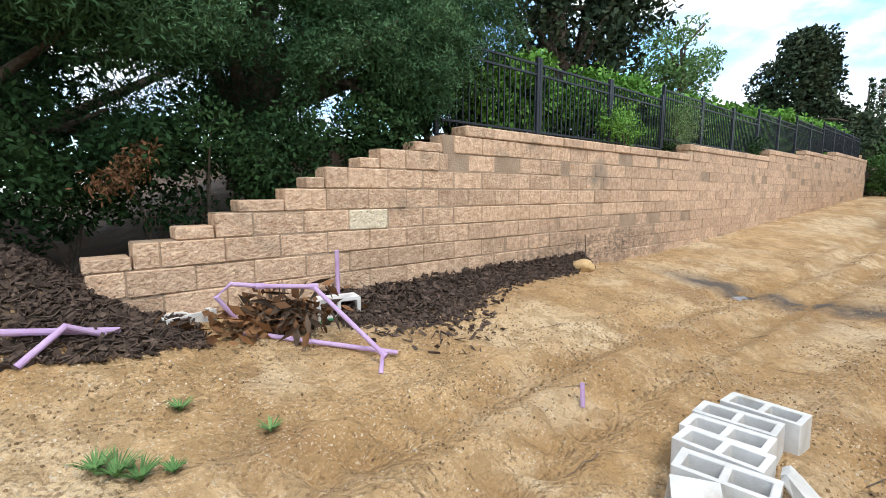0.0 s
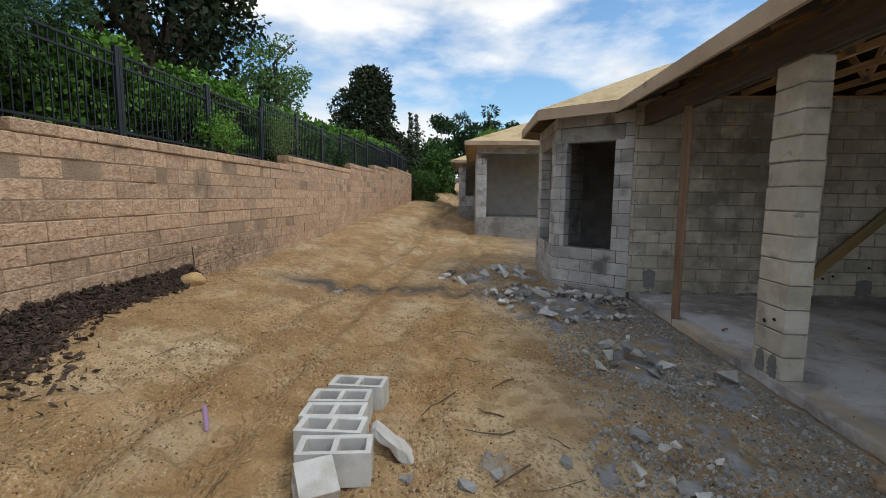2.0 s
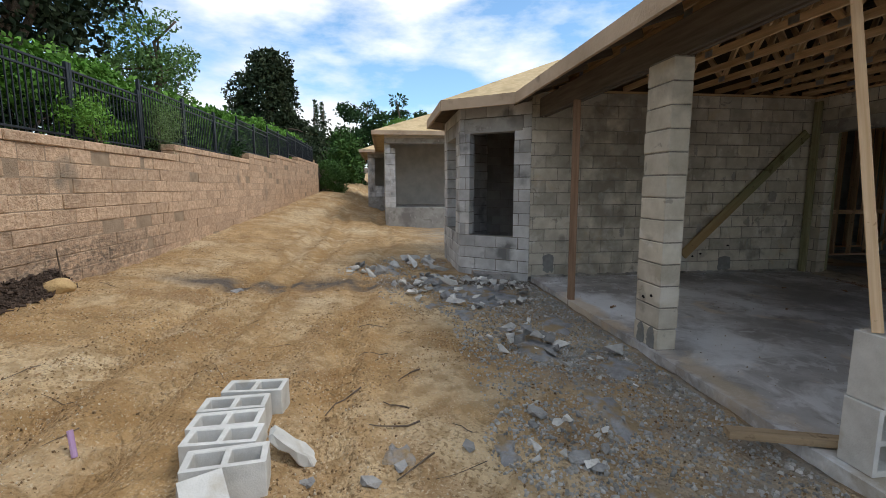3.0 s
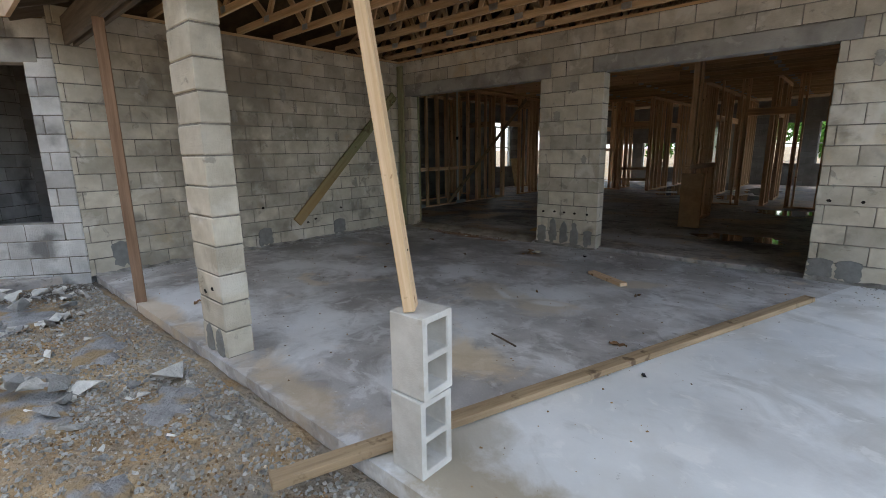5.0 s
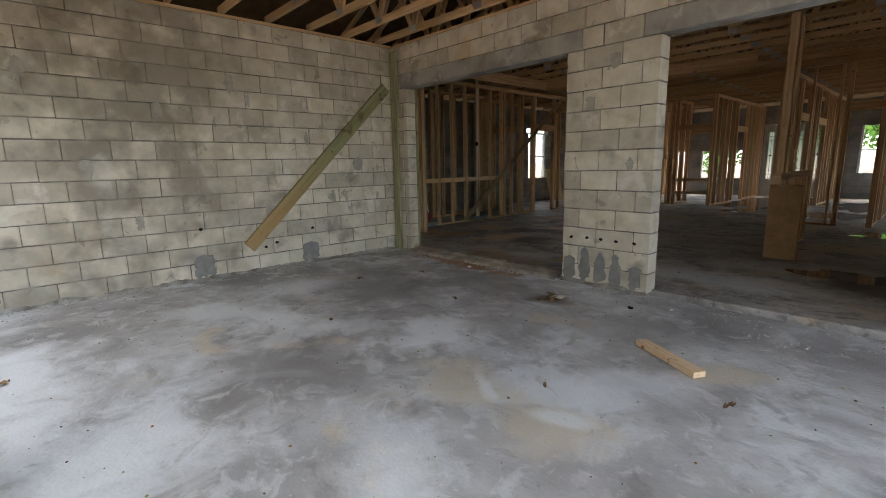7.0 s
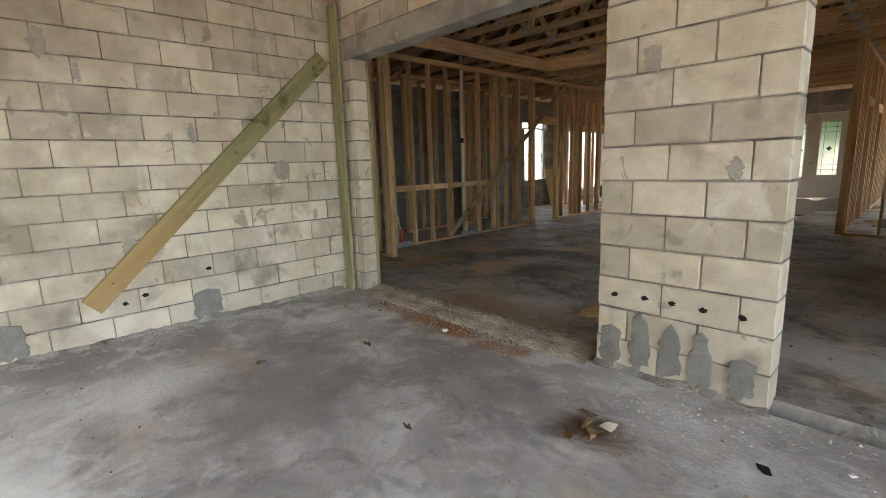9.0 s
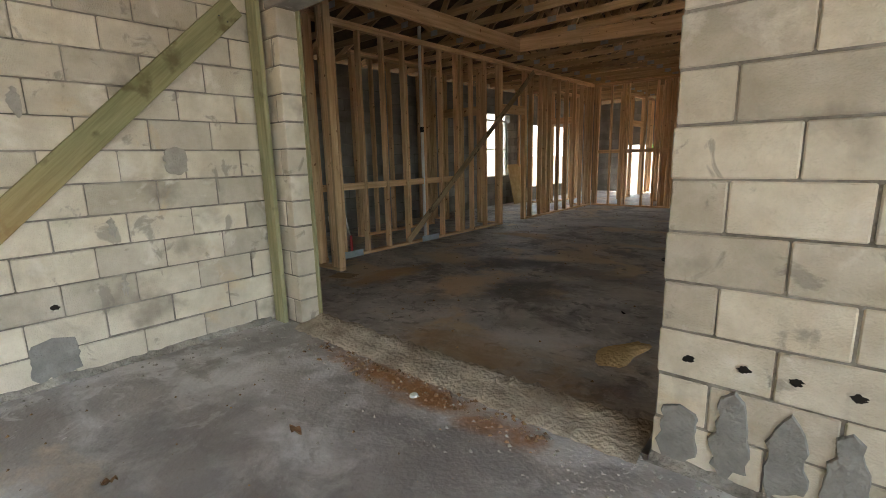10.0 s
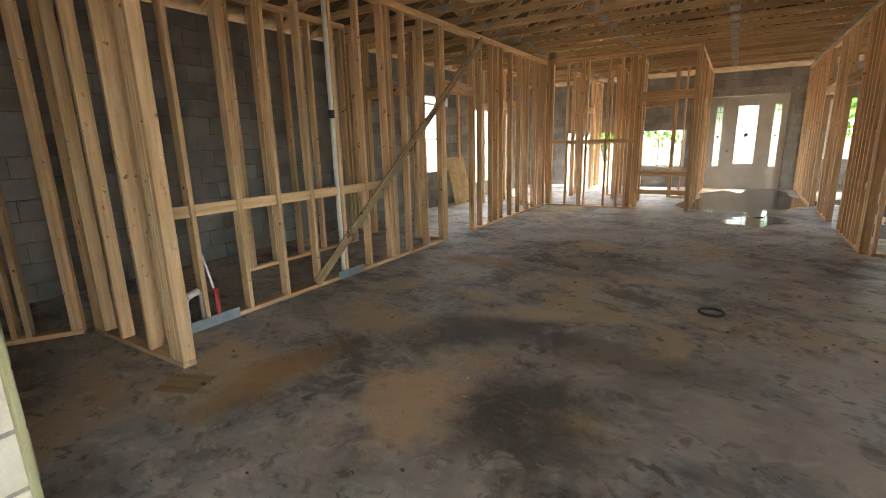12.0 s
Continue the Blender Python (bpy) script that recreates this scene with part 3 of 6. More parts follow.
def block_wall(name, x, y, angle, length, z0, courses, holes=(), label="", thick=0.193, mat=None, mortar=None, joined=None, unit=BLOCK, course=COURSE, joint=0.010, limit=None, tops=None, joined_mat=None, chamfer=0.006, piece="block", shift=0.0, jitter=0.004, recess=0.008):
    """A wall of blocks in running bond: it runs from (x, y) along angle and lies to the right of that line.
    The pieces are parts of it; those past limit (metres along it) are joined into one."""
    mat, mortar = mat or M_BLOCK, mortar or M_MORTAR
    at = pose(x, y, 0, 0, 0, angle)
    core = bmesh.new()
    far = bmesh.new()
    rnd = random.Random(name)
    pieces = []
    for k in range(courses):
        a, b = z0 + k * course, z0 + (k + 1) * course
        for s, e in solid(0, length, a, b, holes):
            if tops is not None:
                first = next((q for q in range(int(s / 0.01), int(e / 0.01) + 1) if tops(q * 0.01) > b - 0.03), None)
                if first is None:
                    continue
                s2 = max(s, first * 0.01)
                spans = []
                run = None
                q = s2
                while q <= e + 1e-6:
                    ok = tops(q) > b - 0.03
                    if ok and run is None:
                        run = q
                    if not ok and run is not None:
                        spans.append((run, q))
                        run = None
                    q += 0.01
                if run is not None:
                    spans.append((run, e))
            else:
                spans = [(s, e)]
            for s, e in spans:
                add_box(core, s + 0.008, e - 0.008, -thick + recess, -recess, a, b)
                u = s
                grid0 = shift + (unit / 2 if k % 2 else 0)
                nxt = grid0 + math.ceil((s - grid0 + 0.06) / unit) * unit
                while u < e - 0.03:
                    v = min(nxt, e)
                    if e - v < 0.05:
                        v = e
                    pieces.append((u, v, a, b))
                    u, nxt = v, v + unit
    base = put(name, mesh(name, core, mortar), at)
    tagged(base, label, "wall", "", "structure")
    for u, v, a, b in pieces:
        ln = round(v - u - joint, 2)
        jy = rnd.uniform(-jitter, jitter)
        if limit is not None and not (limit[0] <= u <= limit[1]):
            add_box(far, u + joint / 2, v - joint / 2, -thick + jy, jy, a + joint / 2, b - joint / 2)
            continue
        me = box_mesh(piece, ln, thick, course - joint, mat, chamfer)
        put(piece, me, Matrix.Translation((u + joint / 2, -thick / 2 + jy, (a + b) / 2)) @ pose(0, 0, 0, 0, rnd.uniform(-0.35, 0.35), rnd.uniform(-0.4, 0.4)), base)
    if len(far.verts):
        ob = part(piece + "_rows", far, joined_mat or M_BLOCKJ, base)
        tagged(ob, "", "", "", "stuff")
    else:
        far.free()
    return base


def leaves(name, pts, size, mat, parent, seed, aspect=0.45, droop=0.3, label="", kind="stuff"):
    """Leaves of about that size at the given points, folded along the midrib, at all angles."""
    rng = np.random.default_rng(seed)
    pts = np.asarray(pts)
    n = len(pts)
    d = rng.normal(size=(n, 3))
    d[:, 2] -= droop
    d /= np.linalg.norm(d, axis=1)[:, None]
    up = rng.normal(size=(n, 3))
    w = np.cross(d, up)
    w /= np.linalg.norm(w, axis=1)[:, None] + 1e-9
    nn = np.cross(d, w)
    s = size * rng.uniform(0.6, 1.4, n)[:, None]
    base = pts
    tip = pts + d * s
    mid = pts + d * s * 0.5 - nn * s * 0.08
    lft = mid + w * s * aspect * 0.5 + nn * s * 0.1
    rgt = mid - w * s * aspect * 0.5 + nn * s * 0.1
    verts = np.stack([base, lft, tip, rgt], 1).reshape(-1, 3)
    idx = np.arange(n)[:, None] * 4
    faces = np.concatenate([idx + np.array([[0, 1, 2]]), idx + np.array([[0, 2, 3]])], 0)
    me = bpy.data.meshes.new(name)
    me.from_pydata(verts.tolist(), [], faces.tolist())
    me.materials.append(mat)
    ob = new(name, me)
    if parent is not None:
        ob.parent = parent
    return tagged(ob, label, "", "", kind)


def clumps(rng, centres, radii, per, squash=0.75):
    """Points in uneven clumps round the given centres, denser on the outside."""
    out = []
    for c, r in zip(centres, radii):
        v = rng.normal(size=(per, 3))
        v /= np.linalg.norm(v, axis=1)[:, None]
        rad = r * rng.uniform(0.35, 1.0, per) ** 0.6
        v = v * rad[:, None]
        v[:, 2] *= squash
        out.append(np.asarray(c) + v)
    return np.concatenate(out, 0)


# ---- ground ----
def sm(t):
    t = min(1.0, max(0.0, t))
    return t * t * (3 - 2 * t)


RW_Y = 4.15
COURSE_STARTS = (0.475, 0.764, 1.334, 1.918, 2.301, 2.913, 3.75)


def wall_top(x):
    """The top of the retaining wall: it steps down to one side and up to the other."""
    if x < 4.1:
        return -0.4 + 0.2032 * (5 + sum(x > s for s in COURSE_STARTS))
    return 2.17 + 0.2032 * sum(x > s for s in (10.3, 15.6, 19.5, 24.0))


def yard(x, y):
    z = -0.08 + 0.05 * sm((y + 2.2) / 2.0) + 0.27 * sm((y - 1.2) / 3.0) + 0.041 * max(0.0, x - 9) * sm((y + 1.5) / 4.5)
    z += 0.32 * sm((2.8 - x) / 3.5) * sm((y - 2.2) / 2.0)
    z += 0.55 * sm((1.0 - x) / 1.3) * sm((y - 3.45) / 0.75)
    return z


def ground_z(x, y):
    z = yard(x, y)
    if y > RW_Y + 0.15:
        top = 2.12 + 0.2032 * sum(x > s for s in (10.3, 15.6, 19.5, 24.0)) if x > 3.9 else 1.75 - 0.29 * (3.9 - x)
        z = max(z, top - 0.1 + (0.10 if x > 3.9 else 0.05) * min(3.0, max(0.0, y - 4.5)))
    inside = (-4.3 < x < 11.6 and -7.7 < y < -2.5) or (-0.7 < x < 11.6 and y <= -7.7)
    if inside:
        z = -0.30
    n = noise.noise((x * 0.7, y * 0.7, 0.0)) * 0.05 + noise.noise((x * 2.3, y * 2.3, 3.0)) * 0.03 + noise.noise((x * 6.1, y * 6.1, 5.0)) * 0.026
    n += noise.noise((x * 13, y * 13, 8.0)) * 0.015
    # two wheel ruts along the yard
    for r in (1.42, 2.05, 0.15):
        d = abs(y - r - 0.25 * math.sin(x * 0.35))
        n -= 0.055 * math.exp(-(d / 0.15) ** 2) * (1 + 0.7 * math.sin(x * 26 + y * 9))
        n += 0.032 * math.exp(-((d - 0.26) / 0.09) ** 2)
    fade = 1.0 if not inside else 0.0
    if y < -1.6:
        fade *= 0.5
    return z + n * fade


def axis(lo, hi, step, out, grow):
    vals = list(np.arange(lo, hi, step))
    a, d = hi, step
    right = []
    while a < out:
        right.append(a)
        d *= grow
        a += d
    a, d = lo - step, step
    left = []
    while a > -out:
        left.append(a)
        d *= grow
        a -= d
    return sorted(left) + vals + right


def build_ground():
    xs = axis(-1.2, 9.0, 0.045, 900, 1.06)
    ys = axis(-2.9, 4.5, 0.045, 900, 1.15)
    verts = [(x, y, ground_z(x, y)) for y in ys for x in xs]
    w = len(xs)
    faces = [(j * w + i, j * w + i + 1, (j + 1) * w + i + 1, (j + 1) * w + i) for j in range(len(ys) - 1) for i in range(w - 1)]
    me = bpy.data.meshes.new("ground")
    me.from_pydata(verts, [], faces)
    me.materials.append(M_GROUND)
    me.materials.append(M_EARTH)
    for p in me.polygons:
        p.use_smooth = True
        p.material_index = 1 if p.center.y > RW_Y + 0.1 or (p.center.x < 0.9 and p.center.y > 3.62 + 0.2 * noise.noise(p.center * 2)) else 0
    tagged(new("ground", me), "rutted yellow sand yard with scattered debris", "ground", "", "structure")


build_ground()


# ---- the house: slabs, walls, lintels ----
def slab(name, x0, x1, y0, y1, z0, z1, mat, label):
    bm = bmesh.new()
    add_box(bm, x0, x1, y0, y1, z0, z1, 0.012)
    return tagged(part(name, finish(bm), mat), label, "floor", "", "structure")


def slab_outline(name, pts, z0, z1, mat, label):
    bm = bmesh.new()
    lo = [bm.verts.new((x, y, z0)) for x, y in pts]
    hi = [bm.verts.new((x, y, z1)) for x, y in pts]
    bm.faces.new(lo[::-1])
    bm.faces.new(hi)
    for k in range(len(pts)):
        j = (k + 1) % len(pts)
        bm.faces.new((lo[k], lo[j], hi[j], hi[k]))
    return tagged(part(name, finish(bm), mat), label, "floor", "", "structure")


slab_outline("floor_patio", [(2.49, -2.50), (0.79, -7.6), (7.66, -7.6), (7.66, -2.50)], -0.32, 0.0, M_SLAB, "stained grey concrete patio slab with dusty patches")
slab_outline("floor_patio_pale", [(-4.1, -2.50), (-4.1, -7.6), (0.79, -7.6), (2.49, -2.50)], -0.32, -0.003, M_SLABN, "pale newly cast concrete patio slab")
slab("floor_house", -0.5, 11.2, -22.75, -7.72, -0.3, 0.03, M_FLOOR, "dark damp concrete floor slab inside the house")
slab("floor_bay", 7.86, 11.2, -7.72, -1.6, -0.3, 0.03, M_FLOOR, "concrete floor slab of the bay room")


def lintel(name, parent, u0, u1, z0=2.44, depth=0.2, out=0.004, high=COURSE):
    bm = bmesh.new()
    add_box(bm, u0, u1, -depth + 0.005 - out, out, z0, z0 + high - 0.004, 0.008)
    part(name, finish(bm), M_LINTEL, parent, "grey precast concrete lintel")


FX = -0.5
w_front = block_wall("wall_patio_back", FX, -7.6, 0, 7.853 - FX, 0.0, 15,
                     [(1.22 - FX, 3.61 - FX, -1, 2.5), (4.59 - FX, 7.33 - FX, -1, 2.5), (1.05 - FX, 3.78 - FX, 2.5, 2.6), (4.42 - FX, 7.48 - FX, 2.5, 2.6)],
                     "cream concrete block wall with two wide openings", shift=4.59 - FX)
lintel("lintel", w_front, 1.05 - FX, 3.78 - FX)
lintel("lintel", w_front, 4.42 - FX, 7.48 - FX)
block_wall("wall_patio_side", 7.66, -7.59, 90, 5.14, 0.0, 15, (), "cream concrete block side wall of the covered patio", mat=M_BLOCKC, shift=BLOCK / 2)
wa = block_wall("wall_bay_left", 7.66, -2.45, 52, 1.33, -0.15, 15, [(0.30, 1.13, 0.64, 2.5), (0.15, 1.25, 2.5, 2.6)], "concrete block bay wall with an empty window opening", limit=None, mat=M_BLOCKP)
lintel("lintel", wa, 0.15, 1.25, high=0.25)
wb = block_wall("wall_bay_front", 8.48, -1.40, 0, 2.10, -0.15, 15, [(0.45, 1.65, 0.64, 2.5), (0.3, 1.8, 2.5, 2.6)], "concrete block bay wall with an empty window opening", mat=M_BLOCKP)
lintel("lintel", wb, 0.3, 1.8, high=0.25)
block_wall("wall_bay_right", 10.58, -1.40, -52, 1.33, -0.15, 15, (), "concrete block bay wall", mat=M_BLOCKP)
# added wall, nearly unseen: it blocks bay window light from the hall side
block_wall("wall_bay_back", 7.86, -7.6, 0, 3.33, 0.0, 15, (), "plain block wall, nearly unseen, added to keep bay window light out of the hall", limit=(-1, -0.5), joined_mat=M_BLOCKGJ)
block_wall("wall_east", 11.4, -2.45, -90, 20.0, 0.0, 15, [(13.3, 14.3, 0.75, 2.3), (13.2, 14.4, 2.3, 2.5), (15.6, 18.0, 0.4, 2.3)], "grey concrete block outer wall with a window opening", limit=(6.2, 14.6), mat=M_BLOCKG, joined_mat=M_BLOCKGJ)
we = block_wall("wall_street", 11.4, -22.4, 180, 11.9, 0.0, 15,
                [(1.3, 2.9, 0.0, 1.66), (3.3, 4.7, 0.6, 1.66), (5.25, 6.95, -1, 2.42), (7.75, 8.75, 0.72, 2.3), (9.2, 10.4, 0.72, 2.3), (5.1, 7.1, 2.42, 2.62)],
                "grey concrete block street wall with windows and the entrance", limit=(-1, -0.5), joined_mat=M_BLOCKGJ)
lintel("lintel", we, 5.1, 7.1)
# unseen side; its two openings are invented to light the rooms
block_wall("wall_west", -0.5, -22.2, 90, 14.4, 0.0, 15, [(1.5, 3.5, 0.75, 2.4), (5.0, 7.0, 0.75, 2.4)], "unseen plain block outer wall with two openings added to let light in", limit=(-1, -0.5), joined_mat=M_BLOCKGJ)

# the pillar at the patio's edge
col = empty("block_pillar", (4.06, -2.54, 0), "tall square pillar of stacked cream concrete blocks at the patio edge", "pillar")
bm = bmesh.new()
add_box(bm, -0.004, 0.41, -0.215, 0.006, -0.30, -0.002, 0.012)
part("footing", finish(bm), M_LINTEL, col, "stained concrete footing")
bm = bmesh.new()
add_box(bm, 0.01, 0.39, -0.187, -0.007, 0.0, 2.65)
part("mortar_core", finish(bm), M_MORTAR, col)
for k in range(13):
    put("block", box_mesh("block", 0.396, 0.196, 0.192, M_BLOCK, 0.007), Matrix.Translation((0.0 + random.uniform(-0.004, 0.004), -0.098 + random.uniform(-0.004, 0.004), k * COURSE + 0.1)) @ pose(0, 0, 0, 0, 0, random.uniform(-0.6, 0.6)), col)


# ---- lumber frame of the roof ----
EAVE, SLOPE = 2.97, 0.42


def roof(name, planes, box, label):
    """A hipped roof: a block cut by a sloping plane over each eave; planes are (x, y, inward nx, ny)."""
    bm = bmesh.new()
    add_box(bm, *box, EAVE, EAVE + 6)
    for x, y, nx, ny in planes:
        g = bmesh.ops.bisect_plane(bm, geom=bm.verts[:] + bm.edges[:] + bm.faces[:], plane_co=(x, y, EAVE), plane_no=(-nx * SLOPE, -ny * SLOPE, 1), clear_outer=True)
        edges = [e for e in g["geom_cut"] if isinstance(e, bmesh.types.BMEdge)]
        bmesh.ops.edgenet_fill(bm, edges=edges)
    finish(bm)
    bmesh.ops.delete(bm, geom=[f for f in bm.faces if f.normal.z < 0.2], context="FACES")
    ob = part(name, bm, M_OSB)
    # second slot colours the underside as if in shade
    ob.data.materials.append(M_OSB_SHADE)
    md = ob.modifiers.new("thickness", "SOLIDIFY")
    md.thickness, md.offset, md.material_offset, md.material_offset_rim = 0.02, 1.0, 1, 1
    return tagged(ob, label, "roof", "", "structure")


ca, sa = math.cos(radians(52)), math.sin(radians(52))
OV = 0.36
RX0, RX1, RY0, RY1 = -1.0, 11.8, -22.9, -2.12
roof("roof_main", [(0, RY1, 0, -1), (0, RY0, 0, 1), (RX0, 0, 1, 0), (RX1, 0, -1, 0)], (RX0, RX1, RY0, RY1), "bare plywood sheathed hipped roof of the unfinished house")
roof("roof_bay", [(7.66 - OV * sa, -2.45 + OV * ca, sa, -ca), (9, -1.40 + OV, 0, -1), (11.4 + OV * sa, -2.45 + OV * ca, -sa, -ca)], (7.2, 11.9, -9.0, -1.40 + OV), "bare plywood roof over the bay")


def eave_line(name, pts):
    ob = empty(name, (0, 0, 0), "weathered wooden fascia board under the roof edge", "trim", "", "structure")
    for (ax, ay), (bx, by) in zip(pts, pts[1:]):
        member("fascia_board", (ax, ay, EAVE - 0.075), (bx, by, EAVE - 0.075), 0.04, 0.17, M_FASCIA, ob)
    return ob


xa = 7.66 - OV * sa + (RY1 - (-2.45 + OV * ca)) / sa * ca
xb = xa + (-1.40 + OV - RY1) / sa * ca
eave_line("trim_eaves", [(RX0, RY1), (xa, RY1), (xb, -1.40 + OV), (19.06 - xb, -1.40 + OV), (19.06 - xa, RY1), (11.8, RY1)])

beam = empty("roof_beam", (0, 0, 0), "heavy wooden beam carrying the patio roof on the pillar", "beam")
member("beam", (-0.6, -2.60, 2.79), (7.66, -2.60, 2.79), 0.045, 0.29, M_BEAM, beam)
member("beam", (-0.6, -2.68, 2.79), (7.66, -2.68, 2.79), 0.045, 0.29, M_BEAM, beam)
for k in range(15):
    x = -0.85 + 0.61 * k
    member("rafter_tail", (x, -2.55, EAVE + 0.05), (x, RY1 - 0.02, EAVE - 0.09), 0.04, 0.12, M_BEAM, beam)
plate = empty("wall_plate", (0, 0, 0), "wooden top plates bolted on the block walls", "plate", "", "structure")
member("plate", (-0.5, -7.70, 3.07), (7.85, -7.70, 3.07), 0.14, 0.04, M_TRUSS, plate)
member("plate", (7.75, -7.62, 3.07), (7.75, -2.75, 3.07), 0.14, 0.04, M_TRUSS, plate)


M_GALV = surf("galvanised_plate", (0.42, 0.43, 0.44), (0.62, 0.63, 0.64), 12, 0.38, 0.1, 80)
M_GALV.node_tree.nodes["Principled BSDF"].inputs["Metallic"].default_value = 0.85


def truss(y, x0, x1, top, seed, pitch=1.2):
    """A flat truss across the house: chords and zigzag webs."""
    t = empty("roof_truss", (0, y, 0), "raw pine roof truss with zigzag webs", "truss", "roof trusses")
    z0 = 3.135
    member("bottom_chord", (x0, 0, z0), (x1, 0, z0), 0.038, 0.089, M_TRUSS, t)
    hi = lambda x: max(z0 + 0.12, min(top, EAVE + SLOPE * (RX1 - x) - 0.06, EAVE + SLOPE * (x - RX0) - 0.06))
    xs = [x0]
    while xs[-1] < x1 - pitch * 0.6:
        xs.append(xs[-1] + pitch / 2)
    xs[-1] = x1
    tops = xs[1::2]
    prev = (x0, hi(x0))
    for x in tops + [x1]:
        if x - prev[0] > 0.05:
            member("top_chord", (prev[0], 0, prev[1]), (x, 0, hi(x)), 0.038, 0.089, M_TRUSS, t)
        prev = (x, hi(x))
    for i, (a, b) in enumerate(zip(xs, xs[1:])):
        za, zb = (z0, hi(b)) if i % 2 == 0 else (hi(a), z0)
        member("web", (a, 0.0, za), (b, 0.0, zb), 0.036, 0.085, M_TRUSS, t)
    for x in xs[2:-1:2]:
        put("nail_plate", box_mesh("nail_plate", 0.13, 0.003, 0.075, M_GALV, 0.0005), pose(x - 0.065, 0.0215, z0 + 0.01), t, "galvanised nail plate")
    return t


for k in range(9):
    y = -2.95 - 0.56 * k
    truss(y, -0.3, 7.78, EAVE + SLOPE * (RY1 - y) - 0.06, k)
for k in range(23):
    y = -8.1 - 0.61 * k
    truss(y, -0.7, 11.3, min(EAVE + SLOPE * (RY1 - y), EAVE + SLOPE * (y - RY0), 5.6) - 0.06, 40 + k, 1.6)


# ---- stud walls ----
def stud_wall(name, x, y, angle, length, gaps=(), spacing=0.406, label="open stud wall of raw pine", top=3.05, extra=(), noggings=()):
    """Studs between a sole plate and a double top plate; it runs from (x, y) along angle."""
    w = put(name, None, pose(x, y, 0.03, 0, 0, angle))
    tagged(w, label, "stud wall", "", "structure")
    spans, a = [], 0.0
    for g0, g1 in sorted(gaps):
        spans.append((a, g0))
        a = g1
    spans.append((a, length))
    for s, e in spans:
        if e - s > 0.05:
            member("sole_plate", (s, 0, 0.02), (e, 0, 0.02), 0.089, 0.038, M_STUD, w)
    for z in (top - 0.05, top - 0.09):
        member("top_plate", (0, 0, z), (length, 0, z), 0.089, 0.038, M_STUD, w)
    us = [0.02 + spacing * k for k in range(int(length / spacing) + 1)] + [length - 0.02]
    us = [u for u in us if not any(g0 - 0.02 < u < g1 + 0.02 for g0, g1 in gaps)]
    us += [g for g0, g1 in gaps for g in (g0 - 0.02, g0 - 0.065, g1 + 0.02, g1 + 0.065) if 0 <= g <= length] + list(extra)
    for u in us:
        lean = random.uniform(-0.006, 0.006)
        member("stud", (u, 0, 0.04), (u + lean, 0, top - 0.11), 0.089, 0.038, M_STUD, w)
    for g0, g1 in gaps:
        member("header", (g0 - 0.04, 0, 2.18), (g1 + 0.04, 0, 2.18), 0.089, 0.16, M_STUD, w)
    for u0, u1, z in noggings:
        member("nogging", (u0, 0.0, z), (u1, 0.0, z), 0.04, 0.089, M_STUD, w)
    return w


w1 = stud_wall("wall_hall", 9.06, -8.95, -90, 8.35, [(4.2, 5.0)], extra=(0.06, 0.1, 2.95, 2.99, 5.9, 5.94), noggings=[(0.1, 2.9, 0.95)])
stud_wall("wall_hall_end", 8.48, -8.90, 0, 1.28, [], extra=(0.06, 0.10, 0.14, 1.2, 1.16, 1.12))
stud_wall("wall_bath", 9.84, -8.82, 58, 0.95, [], extra=(0.06, 0.34))
stud_wall("wall_closet", 10.25, -10.6, -90, 1.9, [], extra=(0.06, 0.1, 1.8))
stud_wall("wall_cross", 9.10, -13.15, 0, 2.1, [(0.5, 1.3)])
stud_wall("wall_kitchen", 9.0, -17.35, 180, 2.8, [(1.9, 2.75)], extra=(0.06, 0.1, 0.7, 0.74, 1.5), noggings=[(0.1, 1.85, 1.36), (1.88, 2.77, 0.72), (1.88, 2.77, 0.36)])
stud_wall("wall_corridor_left", 6.2, -17.35, -90, 4.8, [(2.0, 2.9)], extra=(0.06, 0.1))
stud_wall("wall_corridor_right", 4.10, -14.5, -90, 7.7, [(1.55, 2.5), (3.6, 4.5)], extra=(0.06, 0.1, 0.14, 0.18, 0.62, 1.02), noggings=[(0.18, 1.5, 1.40), (0.18, 1.5, 0.77)])
stud_wall("wall_den", 4.05, -14.45, 180, 3.2, [(1.0, 1.9)])
stud_wall("wall_study", 8.2, -19.6, 180, 1.9, [(0.6, 1.4)])
stud_wall("wall_closet_a", 7.3, -17.4, -90, 1.3, [], extra=(0.06, 1.2))
stud_wall("wall_closet_b", 7.9, -18.9, -90, 0.9, [], extra=(0.06, 0.5))
stud_wall("wall_foyer", 9.0, -19.2, -90, 2.8, [(0.9, 1.8)], extra=(0.06,))
stud_wall("wall_nook", 10.2, -17.3, -90, 1.8, [], extra=(0.06, 0.1))
stud_wall("wall_guest", 2.6, -14.5, -90, 2.6, [(0.8, 1.6)], extra=(0.06, 0.1))
stud_wall("wall_bedroom", 11.15, -17.2, 180, 2.0, [(0.7, 1.6)])
stud_wall("wall_pantry", 1.3, -12.2, -90, 6.0, [(1.5, 2.4)])
hw = stud_wall("wall_pony", 3.2, -10.3, -90, 1.9, [], extra=(0.06,), top=1.12)
for dy in (0.0, 0.04, 0.08, 0.26, 0.30):
    member("stud", (dy + 0.1, 0, 0.03), (dy + 0.1, 0, 3.02), 0.089, 0.038, M_STUD, hw)
bm = bmesh.new()
add_box(bm, -0.03, 0.02, -0.29, 0.06, 0.0, 0.95, 0.004)
part("sheathing", finish(bm), M_OSBO, hw, "brown plywood panel")

